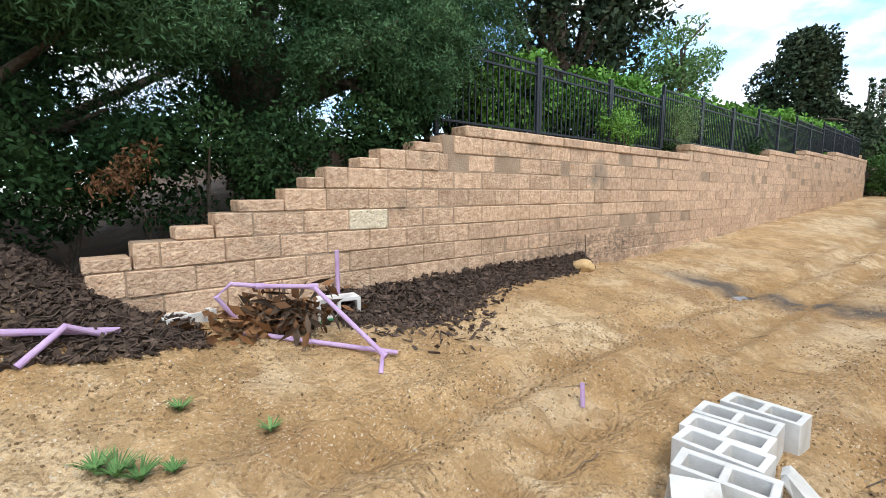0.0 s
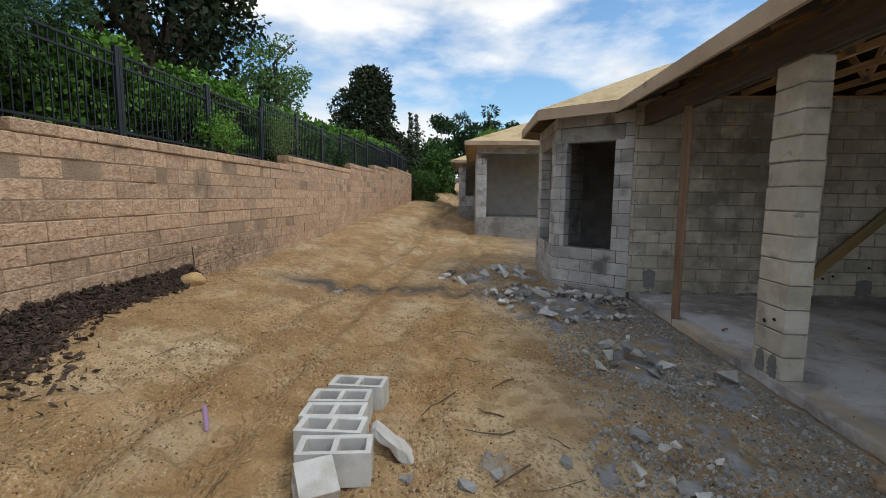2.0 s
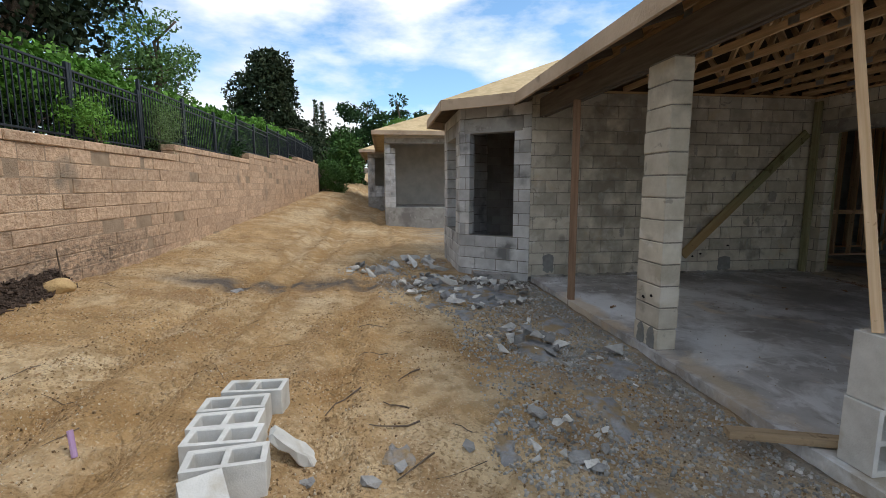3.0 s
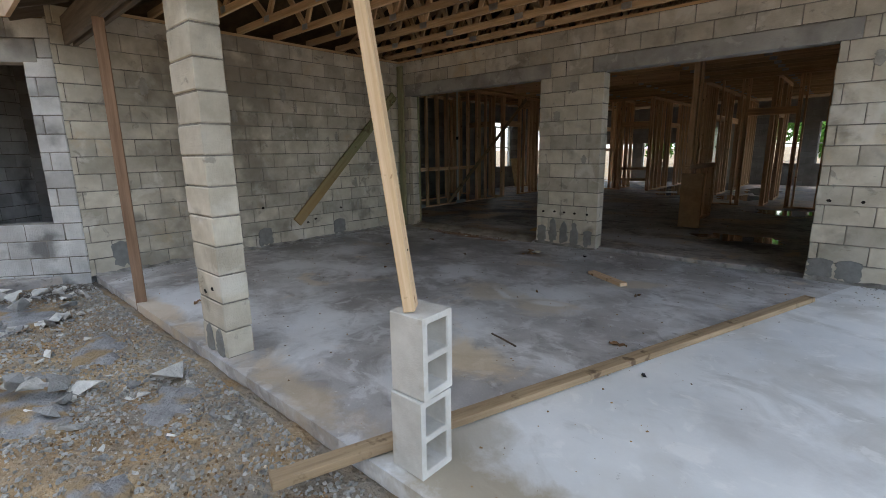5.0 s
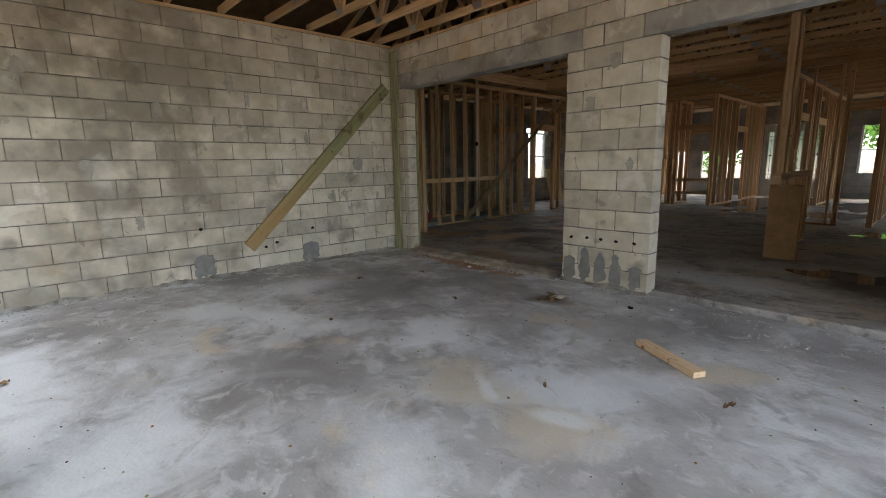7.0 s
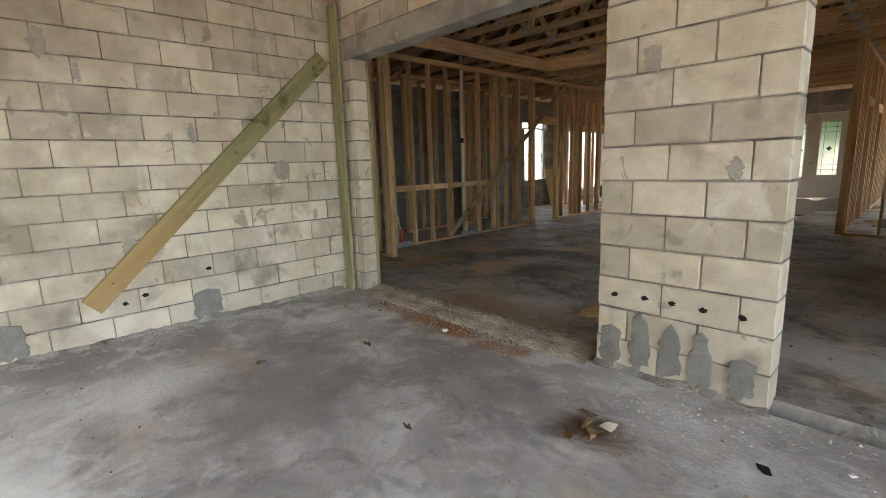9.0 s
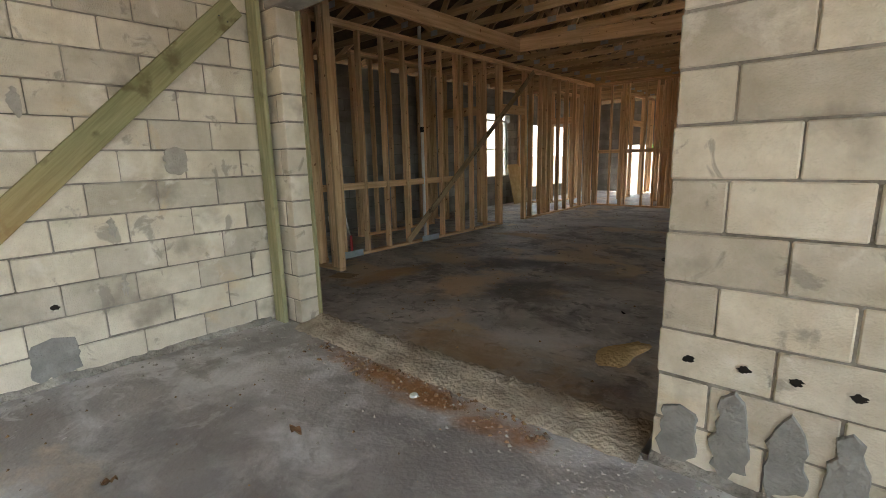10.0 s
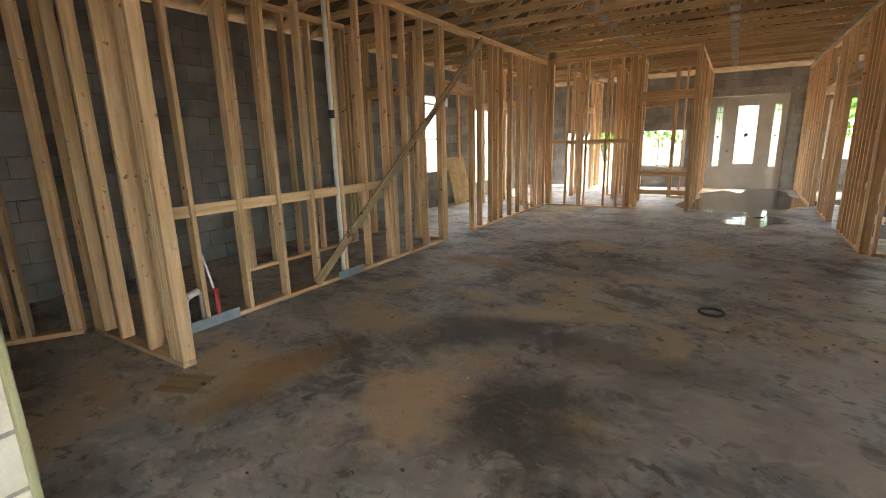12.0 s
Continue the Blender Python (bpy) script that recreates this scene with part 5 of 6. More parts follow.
# ---- purple irrigation pipes ----
def pipe(name, runs, r, mat, label, cat="pipe", couplers=()):
    p = empty(name, (0, 0, 0), label, cat)
    for pts in runs:
        bm = bmesh.new()
        add_tube(bm, pts, r, 10)
        part("tube", bm, mat, p, smooth=False)
    for c, d in couplers:
        c, d = Vector(c), Vector(d).normalized()
        bm = bmesh.new()
        add_tube(bm, [c - d * 0.035, c + d * 0.035], r * 1.35, 10)
        part("coupler", bm, mat, p)
    return p


pipe("purple_pipe", [[(1.36, 3.62, 0.36), (2.25, 2.92, 0.19)], [(2.01, 2.78, 0.13), (2.08, 2.86, 0.24), (1.86, 3.5, 0.66)], [(1.86, 3.5, 0.66), (1.48, 3.58, 0.70), (1.28, 3.60, 0.74), (1.18, 3.60, 0.66), (1.36, 3.64, 0.40)]], 0.018, M_PVC,
     "bent purple irrigation pipe frame lying on the sand", couplers=(((2.08, 2.86, 0.24), (-0.2, 0.6, 0.4)), ((1.86, 3.5, 0.66), (-1, 0.2, 0.1)), ((1.48, 3.58, 0.70), (-1, 0.1, 0.1))))
pipe("purple_pipe", [[(-1.2, 3.55, ground_z(-1.2, 3.55) + 0.12), (0.06, 3.62, 0.62), (0.62, 3.72, 0.50)], [(0.13, 3.5, 0.44), (0.35, 3.62, 0.60), (0.58, 3.72, 0.47)]], 0.022, M_PVC, "purple irrigation pipe with a branch on the mulch")
pipe("purple_stub", [[(2.92, 1.75, -0.02), (2.95, 1.78, 0.13)]], 0.016, M_PVC, "short purple pipe stub sticking out of the sand")
pipe("riser_pipe", [[(2.33, 4.0, 0.2), (2.33, 4.0, 0.86)]], 0.02, M_PVC, "upright pale purple riser pipe by the wall")
pipe("green_hose", [[(1.9, 3.72, 0.28), (2.1, 3.78, 0.28), (2.35, 3.86, 0.27)]], 0.012, surf("green_rubber", (0.06, 0.25, 0.12), (0.08, 0.32, 0.16), 9, 0.5, 0.05, 60), "short green hose under a concrete block")
loose_block(pose(2.08, 4.02, 0.36, 90, 0, -12) @ Matrix.Translation((0, -0.1, 0)), "pale concrete block lying on its side by the wall")
loose_block(pose(0.92, 3.92, ground_z(1.0, 3.9) - 0.12, 0, 0, 20), "concrete block half sunk in the mulch")
bm = bmesh.new()
bmesh.ops.create_icosphere(bm, subdivisions=3, radius=0.16)
for v in bm.verts:
    v.co *= 1 + 0.25 * noise.noise(v.co * 9)
    v.co.z *= 0.7
tagged(part("sandy_clod", bm, M_SAND, smooth=True), "clod of ochre earth by the retaining wall", "clod").location = (6.3, 3.93, ground_z(6.3, 3.9) + 0.06)
bm = bmesh.new()
add_tube(bm, [(6.42, 3.98, ground_z(6.42, 3.98) - 0.05), (6.41, 3.97, 0.5), (6.38, 3.97, 0.76)], 0.012, 6, 0.009)
tagged(part("thin_stake", bm, M_BARK), "thin brown stake stuck upright by the retaining wall", "stake")

# ---- patches, holes and small things of the patio ----
M_HOLE = surf("dark_hole", (0.012, 0.01, 0.01), (0.02, 0.018, 0.016), 10, 1.0, 0.1, 50)


def smear(name, m, w, h, seed, mat, label, pointed=True):
    """A thin ragged plaster patch in the plane x-z, proud of the wall."""
    rr = random.Random(seed)
    bm = bmesh.new()
    pts = [(-w / 2, 0), (w / 2, 0)]
    n = 9
    right = [(w / 2 * (1 - (0.75 * (k / n) ** 3 if pointed else 0.12 * k / n)) + rr.uniform(-0.010, 0.010), h * k / n) for k in range(1, n)]
    left = [(-x + rr.uniform(-0.012, 0.012), z) for x, z in right[::-1]]
    drip = [(-w / 2 + w * k / 6, -rr.uniform(0.0, 0.06)) for k in range(1, 6)]
    loop = [(w / 2, 0)] + right + [(0, h)] + left + [(-w / 2, 0)] + drip
    lo = [bm.verts.new((x, 0.004, z)) for x, z in loop]
    hi = [bm.verts.new((x * 0.94, -0.008, z * 0.96 + 0.004)) for x, z in loop]
    bm.faces.new(hi)
    for k in range(len(loop)):
        j = (k + 1) % len(loop)
        bm.faces.new((lo[k], lo[j], hi[j], hi[k]))
    ob = part(name, finish(bm), mat)
    ob.matrix_basis = m
    return tagged(ob, label, "mortar patch", "mortar patches")


M_SMUDGE = surf("dried_mortar_smear", (0.30, 0.28, 0.245), (0.42, 0.40, 0.36), 9, 0.95, 0.6, 70)
face_n = lambda x, z: pose(x, -7.598, z, 0, 0, 180)
face_w = lambda y, z: pose(7.662, y, z, 0, 0, -90)
for k, x in enumerate((4.49, 4.30, 4.12, 3.95, 3.74)):
    smear("mortar_patch", face_n(x, 0.07), 0.13 if k else 0.15, (0.22, 0.34, 0.31, 0.30, 0.20)[k], k, M_PATCH, "ragged grey mortar patch at the foot of the pier", 0 < k < 4)
for k, x in enumerate((1.10, 0.86, 0.45)):
    smear("mortar_patch", face_n(x, 0.05), 0.22, 0.20, 20 + k, M_PATCH, "ragged grey mortar patch at the foot of the block wall", False)
for k, (y, z, w, h) in enumerate(((-4.70, 0.06, 0.24, 0.25), (-6.08, 0.06, 0.26, 0.24), (-2.80, 0.1, 0.2, 0.3))):
    smear("mortar_patch", face_w(y, z), w, h, 40 + k, M_PATCH, "ragged grey mortar patch low on the block wall", False)
for k, y in enumerate((-2.538, -2.538)):
    smear("mortar_patch", pose(4.16 + 0.17 * k, -2.536, 0.02, 0, 0, 180), 0.12, 0.19, 60 + k, M_PATCH, "ragged grey mortar patch at the foot of the pillar", True)


for k, (y, z, w, h) in enumerate(((-5.18, 2.24, 0.10, 0.18), (-6.12, 1.66, 0.06, 0.12), (-6.92, 1.28, 0.15, 0.17), (-6.48, 0.90, 0.05, 0.10), (-5.54, 0.74, 0.10, 0.14), (-5.38, 2.08, 0.05, 0.12), (-6.5, 0.50, 0.04, 0.12), (-4.4, 1.9, 0.09, 0.16), (-3.7, 1.3, 0.11, 0.13), (-3.3, 2.2, 0.10, 0.18), (-4.1, 0.7, 0.08, 0.13), (-7.1, 2.1, 0.06, 0.12))):
    smear("mortar_smear", face_w(y, z), w, h, 80 + k, M_SMUDGE, "dried mortar smear over a joint of the block wall", bool(k % 2))
for k, (x, z, w, h) in enumerate(((4.3, 1.85, 0.10, 0.12), (3.85, 1.25, 0.07, 0.10), (4.05, 2.25, 0.12, 0.10), (0.6, 1.4, 0.10, 0.14), (0.9, 2.2, 0.08, 0.12))):
    smear("mortar_smear", face_n(x, z), w, h, 100 + k, M_SMUDGE, "dried mortar smear over a joint of the block wall", bool(k % 2))


# flat ragged disc with no depth: the hole's inner shade is its black colour
def hole(m, r):
    bm = bmesh.new()
    rr = random.Random(round(m.translation.x * 100 + m.translation.y * 10))
    vs = [bm.verts.new((r * (1 + rr.uniform(-0.35, 0.5)) * math.cos(a) * 1.3, -0.006, r * (1 + rr.uniform(-0.3, 0.3)) * math.sin(a))) for a in (6.283 * k / 19 for k in range(19))]
    bm.faces.new(vs)
    ob = part("drilled_hole", bm, M_HOLE)
    ob.matrix_basis = m
    tagged(ob, "flat black ragged disc drawn as a hole in a concrete block", "hole", "knocked holes")


for x, z in ((4.47, 0.50), (4.28, 0.51), (4.12, 0.505), (3.95, 0.50), (3.76, 0.50), (1.11, 0.86), (0.84, 0.86)):
    hole(face_n(x, z), 0.015)
for y, z in ((-4.69, 0.61), (-6.12, 0.48), (-5.45, 0.30), (-5.60, 0.34)):
    hole(face_w(y, z), 0.017)
for x, z in ((4.18, 0.50), (4.31, 0.46)):
    hole(pose(x, -2.538, z, 0, 0, 180), 0.016)

# cast ridge between patio and house
M_RIDGE = surf("rough_cast_ridge", (0.30, 0.26, 0.205), (0.56, 0.50, 0.41), 5, 0.95, 0.7, 40, c3=(0.24, 0.20, 0.16), s3=2.0, cut3=(0.5, 0.65))
bm = bmesh.new()
rows = []
rr = random.Random(3)
for k in range(70):
    x = 4.62 + (7.3 - 4.62) * k / 69
    j = rr.uniform(-0.012, 0.012)
    rows.append([bm.verts.new(p) for p in ((x, -7.50 + j, 0.0), (x, -7.55 + j, 0.028 + rr.uniform(-0.008, 0.008)), (x, -7.62, 0.03), (x, -7.69 + j, 0.038 + rr.uniform(-0.006, 0.006)), (x, -7.755 + j, 0.072 + rr.uniform(-0.016, 0.016)), (x, -7.80 + j, 0.031))])
for a, b in zip(rows, rows[1:]):
    for k in range(5):
        bm.faces.new((a[k], b[k], b[k + 1], a[k + 1]))
tagged(part("threshold", finish(bm), M_RIDGE, smooth=True), "rough cast concrete ridge across the opening", "threshold", "", "structure")


def litter(name, x, y, z, size, mat, seed, label, cat, flat=0.35):
    ob = put(name, chunk_mesh(name, seed, size, size * 0.6, size * flat, mat), pose(x, y, z, 0, 0, seed * 37))
    tagged(ob, label, cat, cat + "s")


tub = empty("timber_offcut", (0, 0, 0), "short offcut of yellow pine lying on the patio", "offcut")
member("timber", (3.09, -6.33, 0.02), (2.60, -6.05, 0.02), 0.09, 0.038, M_PALE, tub)
M_DRY = surf("dry_leaf", (0.16, 0.09, 0.05), (0.28, 0.17, 0.09), 20, 0.8, 0.3, 40, vary=0.3)
for k, (x, y, s) in enumerate(((2.06, -4.53, 0.13), (2.37, -5.80, 0.08), (5.58, -2.9, 0.12), (6.01, -6.71, 0.10), (4.17, -6.79, 0.15), (4.25, -6.7, 0.1), (5.2, -5.0, 0.05), (6.3, -6.0, 0.06), (3.2, -5.3, 0.05), (4.9, -6.2, 0.06))):
    bm = bmesh.new()
    mid = [bm.verts.new((s * (q / 6 - 0.5), 0, 0.004 + 0.012 * math.sin(q))) for q in range(7)]
    for sgn in (-1, 1):
        edge = [bm.verts.new((s * (q / 6 - 0.5), sgn * s * 0.22 * math.sin(math.pi * q / 6) + 0.0001 * sgn, 0.014 + 0.01 * math.sin(q * 2 + sgn))) for q in range(7)]
        for q in range(6):
            bm.faces.new((mid[q], mid[q + 1], edge[q + 1], edge[q]))
    ob = part("dry_leaf", finish(bm), M_DRY, smooth=True)
    ob.matrix_basis = pose(x, y, 0.003, 0, 0, k * 61)
    tagged(ob, "curled dry brown leaf on the concrete", "leaf", "dry leaves")
litter("mud_disc", 3.51, -7.04, 0.0, 0.10, M_HOLE, 71, "dark round lump of mud on the concrete", "clod")
litter("mud_lump", 5.33, -9.33, 0.03, 0.06, M_HOLE, 77, "small dark lump of mud on the floor", "clod")
litter("black_clip", 1.75, -4.17, 0.0, 0.05, M_IRON, 72, "small black plastic clip on the pale slab", "clip")
litter("mortar_crumb", 3.24, -7.26, 0.0, 0.05, M_WHITE, 73, "white crumb of mortar on the concrete", "crumb")
bm = bmesh.new()
add_tube(bm, [(5.79, -7.33, 0.0), (5.79, -7.33, 0.010), (5.79, -7.33, 0.013)], 0.026, 18, 0.021)
tagged(part("round_cap", finish(bm), M_WHITE), "small round white cap lying on the concrete", "cap")
M_PAPER = surf("torn_paper", (0.58, 0.52, 0.42), (0.70, 0.64, 0.54), 12, 0.9, 0.3, 60)
litter("paper_scrap", 4.14, -6.90, 0.004, 0.15, M_PAPER, 75, "crumpled scrap of pale paper on the concrete", "scrap", 0.25)
for k, (x, y) in enumerate(((4.24, -6.86), (4.19, -6.80), (4.27, -6.92))):
    litter("bark_clump", x, y, 0.0, 0.12, M_DRY, 76 + k, "clump of brown bark and dead leaves on the concrete", "clump", 0.3)
litter("pale_rock", 4.22, -2.20, -0.08, 0.22, M_CHUNK, 80, "pale broken lump of concrete beside the pillar", "rubble", 0.5)
st = empty("dark_stick", (0, 0, 0), "thin dark stick lying on the patio", "stick")
bm = bmesh.new()
add_tube(bm, [(2.90, -4.11, 0.008), (2.78, -4.07, 0.012), (2.62, -4.025, 0.008)], 0.007, 6)
part("wood", bm, M_BARK, st)


def slab_dust(name, mat, count, seed, place, smin, smax, z, label):
    rng = np.random.default_rng(seed)
    verts, faces = [], []
    for k in range(count):
        x, y = place(rng)
        s = smin + (smax - smin) * rng.random() ** 3
        b = len(verts)
        for i in range(4):
            t = 1.571 * i + rng.uniform(-0.4, 0.4)
            verts.append((x + s * math.cos(t) * 0.6, y + s * math.sin(t) * 0.5, z))
        verts.append((x, y, z + s * 0.5))
        for i in range(4):
            faces.append((b + i, b + (i + 1) % 4, b + 4))
    me = bpy.data.meshes.new(name)
    me.from_pydata(verts, [], faces)
    me.materials.append(mat)
    tagged(new(name, me), label, "debris", "", "stuff")


def near_wall(rng):
    if rng.random() < 0.6:
        return rng.uniform(0.5, 7.6), -7.58 + 0.9 * rng.random() ** 2.5
    return 7.64 - 0.5 * rng.random() ** 2.5, rng.uniform(-7.5, -2.6)


def fillet(name, m, length, seed, label):
    """Rough mortar squeezed out along the foot of a wall, its width uneven."""
    bm = bmesh.new()
    rows = []
    n_ = int(length / 0.035)
    for k in range(n_ + 1):
        u = length * k / n_
        w = 0.05 + 0.045 * noise.noise((u * 3, seed, 0.0)) + 0.02 * noise.noise((u * 14, seed, 2.0))
        h = 0.035 + 0.03 * noise.noise((u * 4, seed, 5.0)) + 0.015 * noise.noise((u * 17, seed, 8.0))
        rows.append([bm.verts.new(p) for p in ((u, 0.004, h), (u, -0.012, h * 0.95), (u, -w * 0.5, h * 0.45 + 0.006 * noise.noise((u * 30, 1.0, seed))), (u, -w, 0.001))])
    for a, b in zip(rows, rows[1:]):
        for k in range(3):
            bm.faces.new((a[k], a[k + 1], b[k + 1], b[k]))
    ob = part(name, finish(bm), M_SPILL, smooth=True)
    ob.matrix_basis = m
    tagged(ob, label, "trim", "", "structure")


M_SPILL = surf("spilled_wall_mortar", (0.15, 0.14, 0.125), (0.46, 0.44, 0.40), 6, 0.95, 0.9, 45)
fillet("trim_mortar_side", pose(7.66, -7.5, 0.0, 0, 0, 90) @ Matrix.Diagonal((1, -1, 1, 1)), 5.0, 1, "rough mortar squeezed out along the side wall foot")
fillet("trim_mortar_pier", pose(4.59, -7.6, 0.0, 0, 0, 180), 0.98, 2, "rough mortar squeezed out along the pier foot")
fillet("trim_mortar_back", pose(1.22, -7.6, 0.0, 0, 0, 180), 5.2, 3, "rough mortar squeezed out along the back wall foot")
slab_dust("mortar_crumbs", M_LINTEL, 2600, 31, near_wall, 0.004, 0.024, 0.0, "crumbs of mortar along the foot of the walls")
slab_dust("pier_crumbs", M_LINTEL, 800, 35, lambda r: (r.uniform(3.3, 4.9), -7.58 + 0.5 * r.random() ** 2), 0.003, 0.016, 0.0, "pale mortar droppings round the foot of the pier")
slab_dust("patio_grit", M_CRUMB, 700, 32, lambda r: (r.uniform(1.2, 7.5), r.uniform(-7.4, -2.6)), 0.004, 0.02, 0.0, "scattered dark grit on the concrete")
slab_dust("brown_litter", M_DRY, 420, 34, lambda r: (5.0 + 1.9 * r.random(), -7.50 + 0.22 * r.random() ** 1.5), 0.006, 0.035, 0.0, "brown bark and leaf litter along the threshold")
slab_dust("floor_grit", M_CRUMB, 900, 33, lambda r: (r.uniform(2.5, 9.0), r.uniform(-17.0, -7.9)), 0.005, 0.03, 0.03, "scattered dark grit on the house floor")

# ---- inside the house ----
bm = bmesh.new()
rr = random.Random(9)
rings = []
for f, h in ((1.0, 0.0), (0.8, 0.018), (0.5, 0.035), (0.2, 0.042)):
    rings.append([bm.verts.new((0.16 * f * (1 + 0.3 * math.sin(3 * a + f) + rr.uniform(-0.08, 0.08)) * math.cos(a), 0.30 * f * (1 + rr.uniform(-0.1, 0.1)) * math.sin(a), h)) for a in (6.283 * k / 24 for k in range(24))])
for a, b in zip(rings, rings[1:]):
    for k in range(24):
        bm.faces.new((a[k], a[(k + 1) % 24], b[(k + 1) % 24], b[k]))
bm.faces.new(rings[-1])
ob = part("sand_patch", finish(bm), M_SAND, smooth=True)
ob.matrix_basis = pose(5.05, -8.54, 0.028, 0, 0, -12) @ Matrix.Diagonal((0.72, 0.92, 1.1, 1))
tagged(ob, "small flat patch of yellow sand on the floor", "sand")
bm = bmesh.new()
add_tube(bm, [(0.09 * math.cos(a), 0.09 * math.sin(a), 0) for a in (6.283 * k / 16 for k in range(17))], 0.012, 6)
ob = part("wire_ring", bm, M_IRON)
ob.location = (5.55, -11.55, 0.045)
tagged(ob, "small dark ring lying on the floor", "ring")
M_WATER = surf("standing_water", (0.02, 0.018, 0.016), (0.035, 0.03, 0.028), 1, 0.03, 0.0, 1, spec=0.6)


def puddle(x, y, rx, ry, seed):
    r_ = random.Random(seed)
    ph = [r_.uniform(0, 6.28) for _ in range(3)]
    bm = bmesh.new()
    vs = []
    for k in range(60):
        a = 6.283 * k / 60
        q = 1 + 0.22 * math.sin(2 * a + ph[0]) + 0.16 * math.sin(5 * a + ph[1]) + 0.1 * math.sin(9 * a + ph[2])
        vs.append(bm.verts.new((x + rx * q * math.cos(a), y + ry * q * math.sin(a), 0.034)))
    bm.faces.new(vs)
    tagged(part("puddle", bm, M_WATER), "shallow puddle of rain water on the concrete floor", "puddle", "puddles")


puddle(5.2, -19.6, 0.95, 2.6, 1)
puddle(5.1, -16.6, 0.45, 0.5, 2)
puddle(3.3, -16.4, 0.5, 0.9, 3)
puddle(2.2, -9.6, 0.5, 0.35, 4)
puddle(3.2, -19.0, 0.5, 1.2, 5)
puddle(2.0, -13.4, 0.7, 0.4, 6)

pv = pipe("vent_pipe", [[(9.06, -10.98, 0.05), (9.06, -10.98, 3.3)]], 0.028, M_WPVC, "white plastic vent pipe standing inside the stud wall")
bm = bmesh.new()
add_tube(bm, [(9.06, -10.98, 1.72), (9.06, -10.98, 1.80)], 0.036, 10)
part("coupler", bm, M_IRON, pv)
pipe("trap_pipe", [[(9.06, -9.22, 0.03), (9.06, -9.22, 0.26), (9.06, -9.25, 0.32), (9.06, -9.33, 0.34), (9.06, -9.38, 0.30), (9.06, -9.38, 0.03)]], 0.03, M_WPVC, "white plastic drain bend rising between studs")
M_RED = surf("red_pipe", (0.5, 0.05, 0.05), (0.6, 0.08, 0.07), 8, 0.5, 0.05, 60)
pipe("supply_pipe", [[(9.07, -9.50, 0.03), (9.07, -9.50, 0.32)]], 0.018, M_RED, "red supply pipe stub rising from the floor")
pipe("supply_pipe", [[(9.07, -9.48, 0.33), (9.07, -9.42, 0.62)], [(9.07, -9.2, 0.3), (9.07, -9.16, 0.62)]], 0.010, M_WPVC, "thin white supply pipes with dark stop valves")
pipe("supply_pipe", [[(9.07, -11.05, 0.03), (9.07, -11.05, 0.3)]], 0.018, M_RED, "red supply pipe stub rising from the floor")
M_PLATE = surf("blue_steel_plate", (0.22, 0.27, 0.30), (0.30, 0.34, 0.37), 8, 0.4, 0.05, 60)
for y0, y1 in ((-9.65, -9.08), (-11.25, -10.85)):
    bm = bmesh.new()
    add_box(bm, 9.005, 9.012, y0, y1, 0.032, 0.12, 0.002)
    tagged(part("guard_plate", finish(bm), M_PLATE), "blue-grey steel guard plate on the sole plate", "plate", "guard plates")
bm = bmesh.new()
add_box(bm, 0, 0.012, -0.4, 0.4, 0, 1.1, 0.002)
ob = part("plywood_sheet", finish(bm), M_OSB)
ob.matrix_basis = pose(10.9, -17.0, 0.03, 0, 12, 0)
tagged(ob, "orange plywood offcut leaning on the outer wall", "plywood")
bm = bmesh.new()
add_box(bm, -0.14, 0.14, -0.11, 0.11, 0, 0.004, 0.001)
ob = part("cardboard", finish(bm), M_OLD)
ob.matrix_basis = pose(8.28, -8.75, 0.031, 0, 0, 20)
tagged(ob, "flat brown cardboard scrap on the floor", "cardboard")

# ---- entrance door and windows ----
M_GLASS = bpy.data.materials.new("window_glass")
M_GLASS.use_nodes = True
gb = M_GLASS.node_tree.nodes["Principled BSDF"]
gb.inputs["Base Color"].default_value = (0.95, 0.97, 0.97, 1)
gb.inputs["Transmission Weight"].default_value = 1.0
gb.inputs["Roughness"].default_value = 0.02
gb.inputs["IOR"].default_value = 1.05


M_FROST = M_GLASS.copy()
M_FROST.name = "frosted_textured_glass"
fb = M_FROST.node_tree.nodes["Principled BSDF"]
fb.inputs["Base Color"].default_value = (0.42, 0.43, 0.43, 1)
fb.inputs["Roughness"].default_value = 0.5


def pane(parent, x0, x1, z0, z1, y, mat=M_GLASS):
    bm = bmesh.new()
    add_box(bm, x0, x1, y - 0.004, y + 0.004, z0, z1)
    g = part("pane", bm, mat, parent, "clear glass pane")
    g.visible_shadow = False
    return g


door = empty("door_1", (4.45, -22.30, 0.03), "white entrance door with glazed leaf and two sidelights", "door", "", "structure")


def framed(parent, name, x0, x1, z0, z1, gx0, gx1, gz0, gz1, mat, y=0.0, d=0.05):
    """A leaf or frame with one opening."""
    bm = bmesh.new()
    for b in ((x0, gx0, z0, z1), (gx1, x1, z0, z1), (gx0, gx1, z0, gz0), (gx0, gx1, gz1, z1)):
        if b[1] - b[0] > 0.001 and b[3] - b[2] > 0.001:
            add_box(bm, b[0], b[1], y - d / 2, y + d / 2, b[2], b[3], 0.004)
    return part(name, finish(bm), mat, parent)


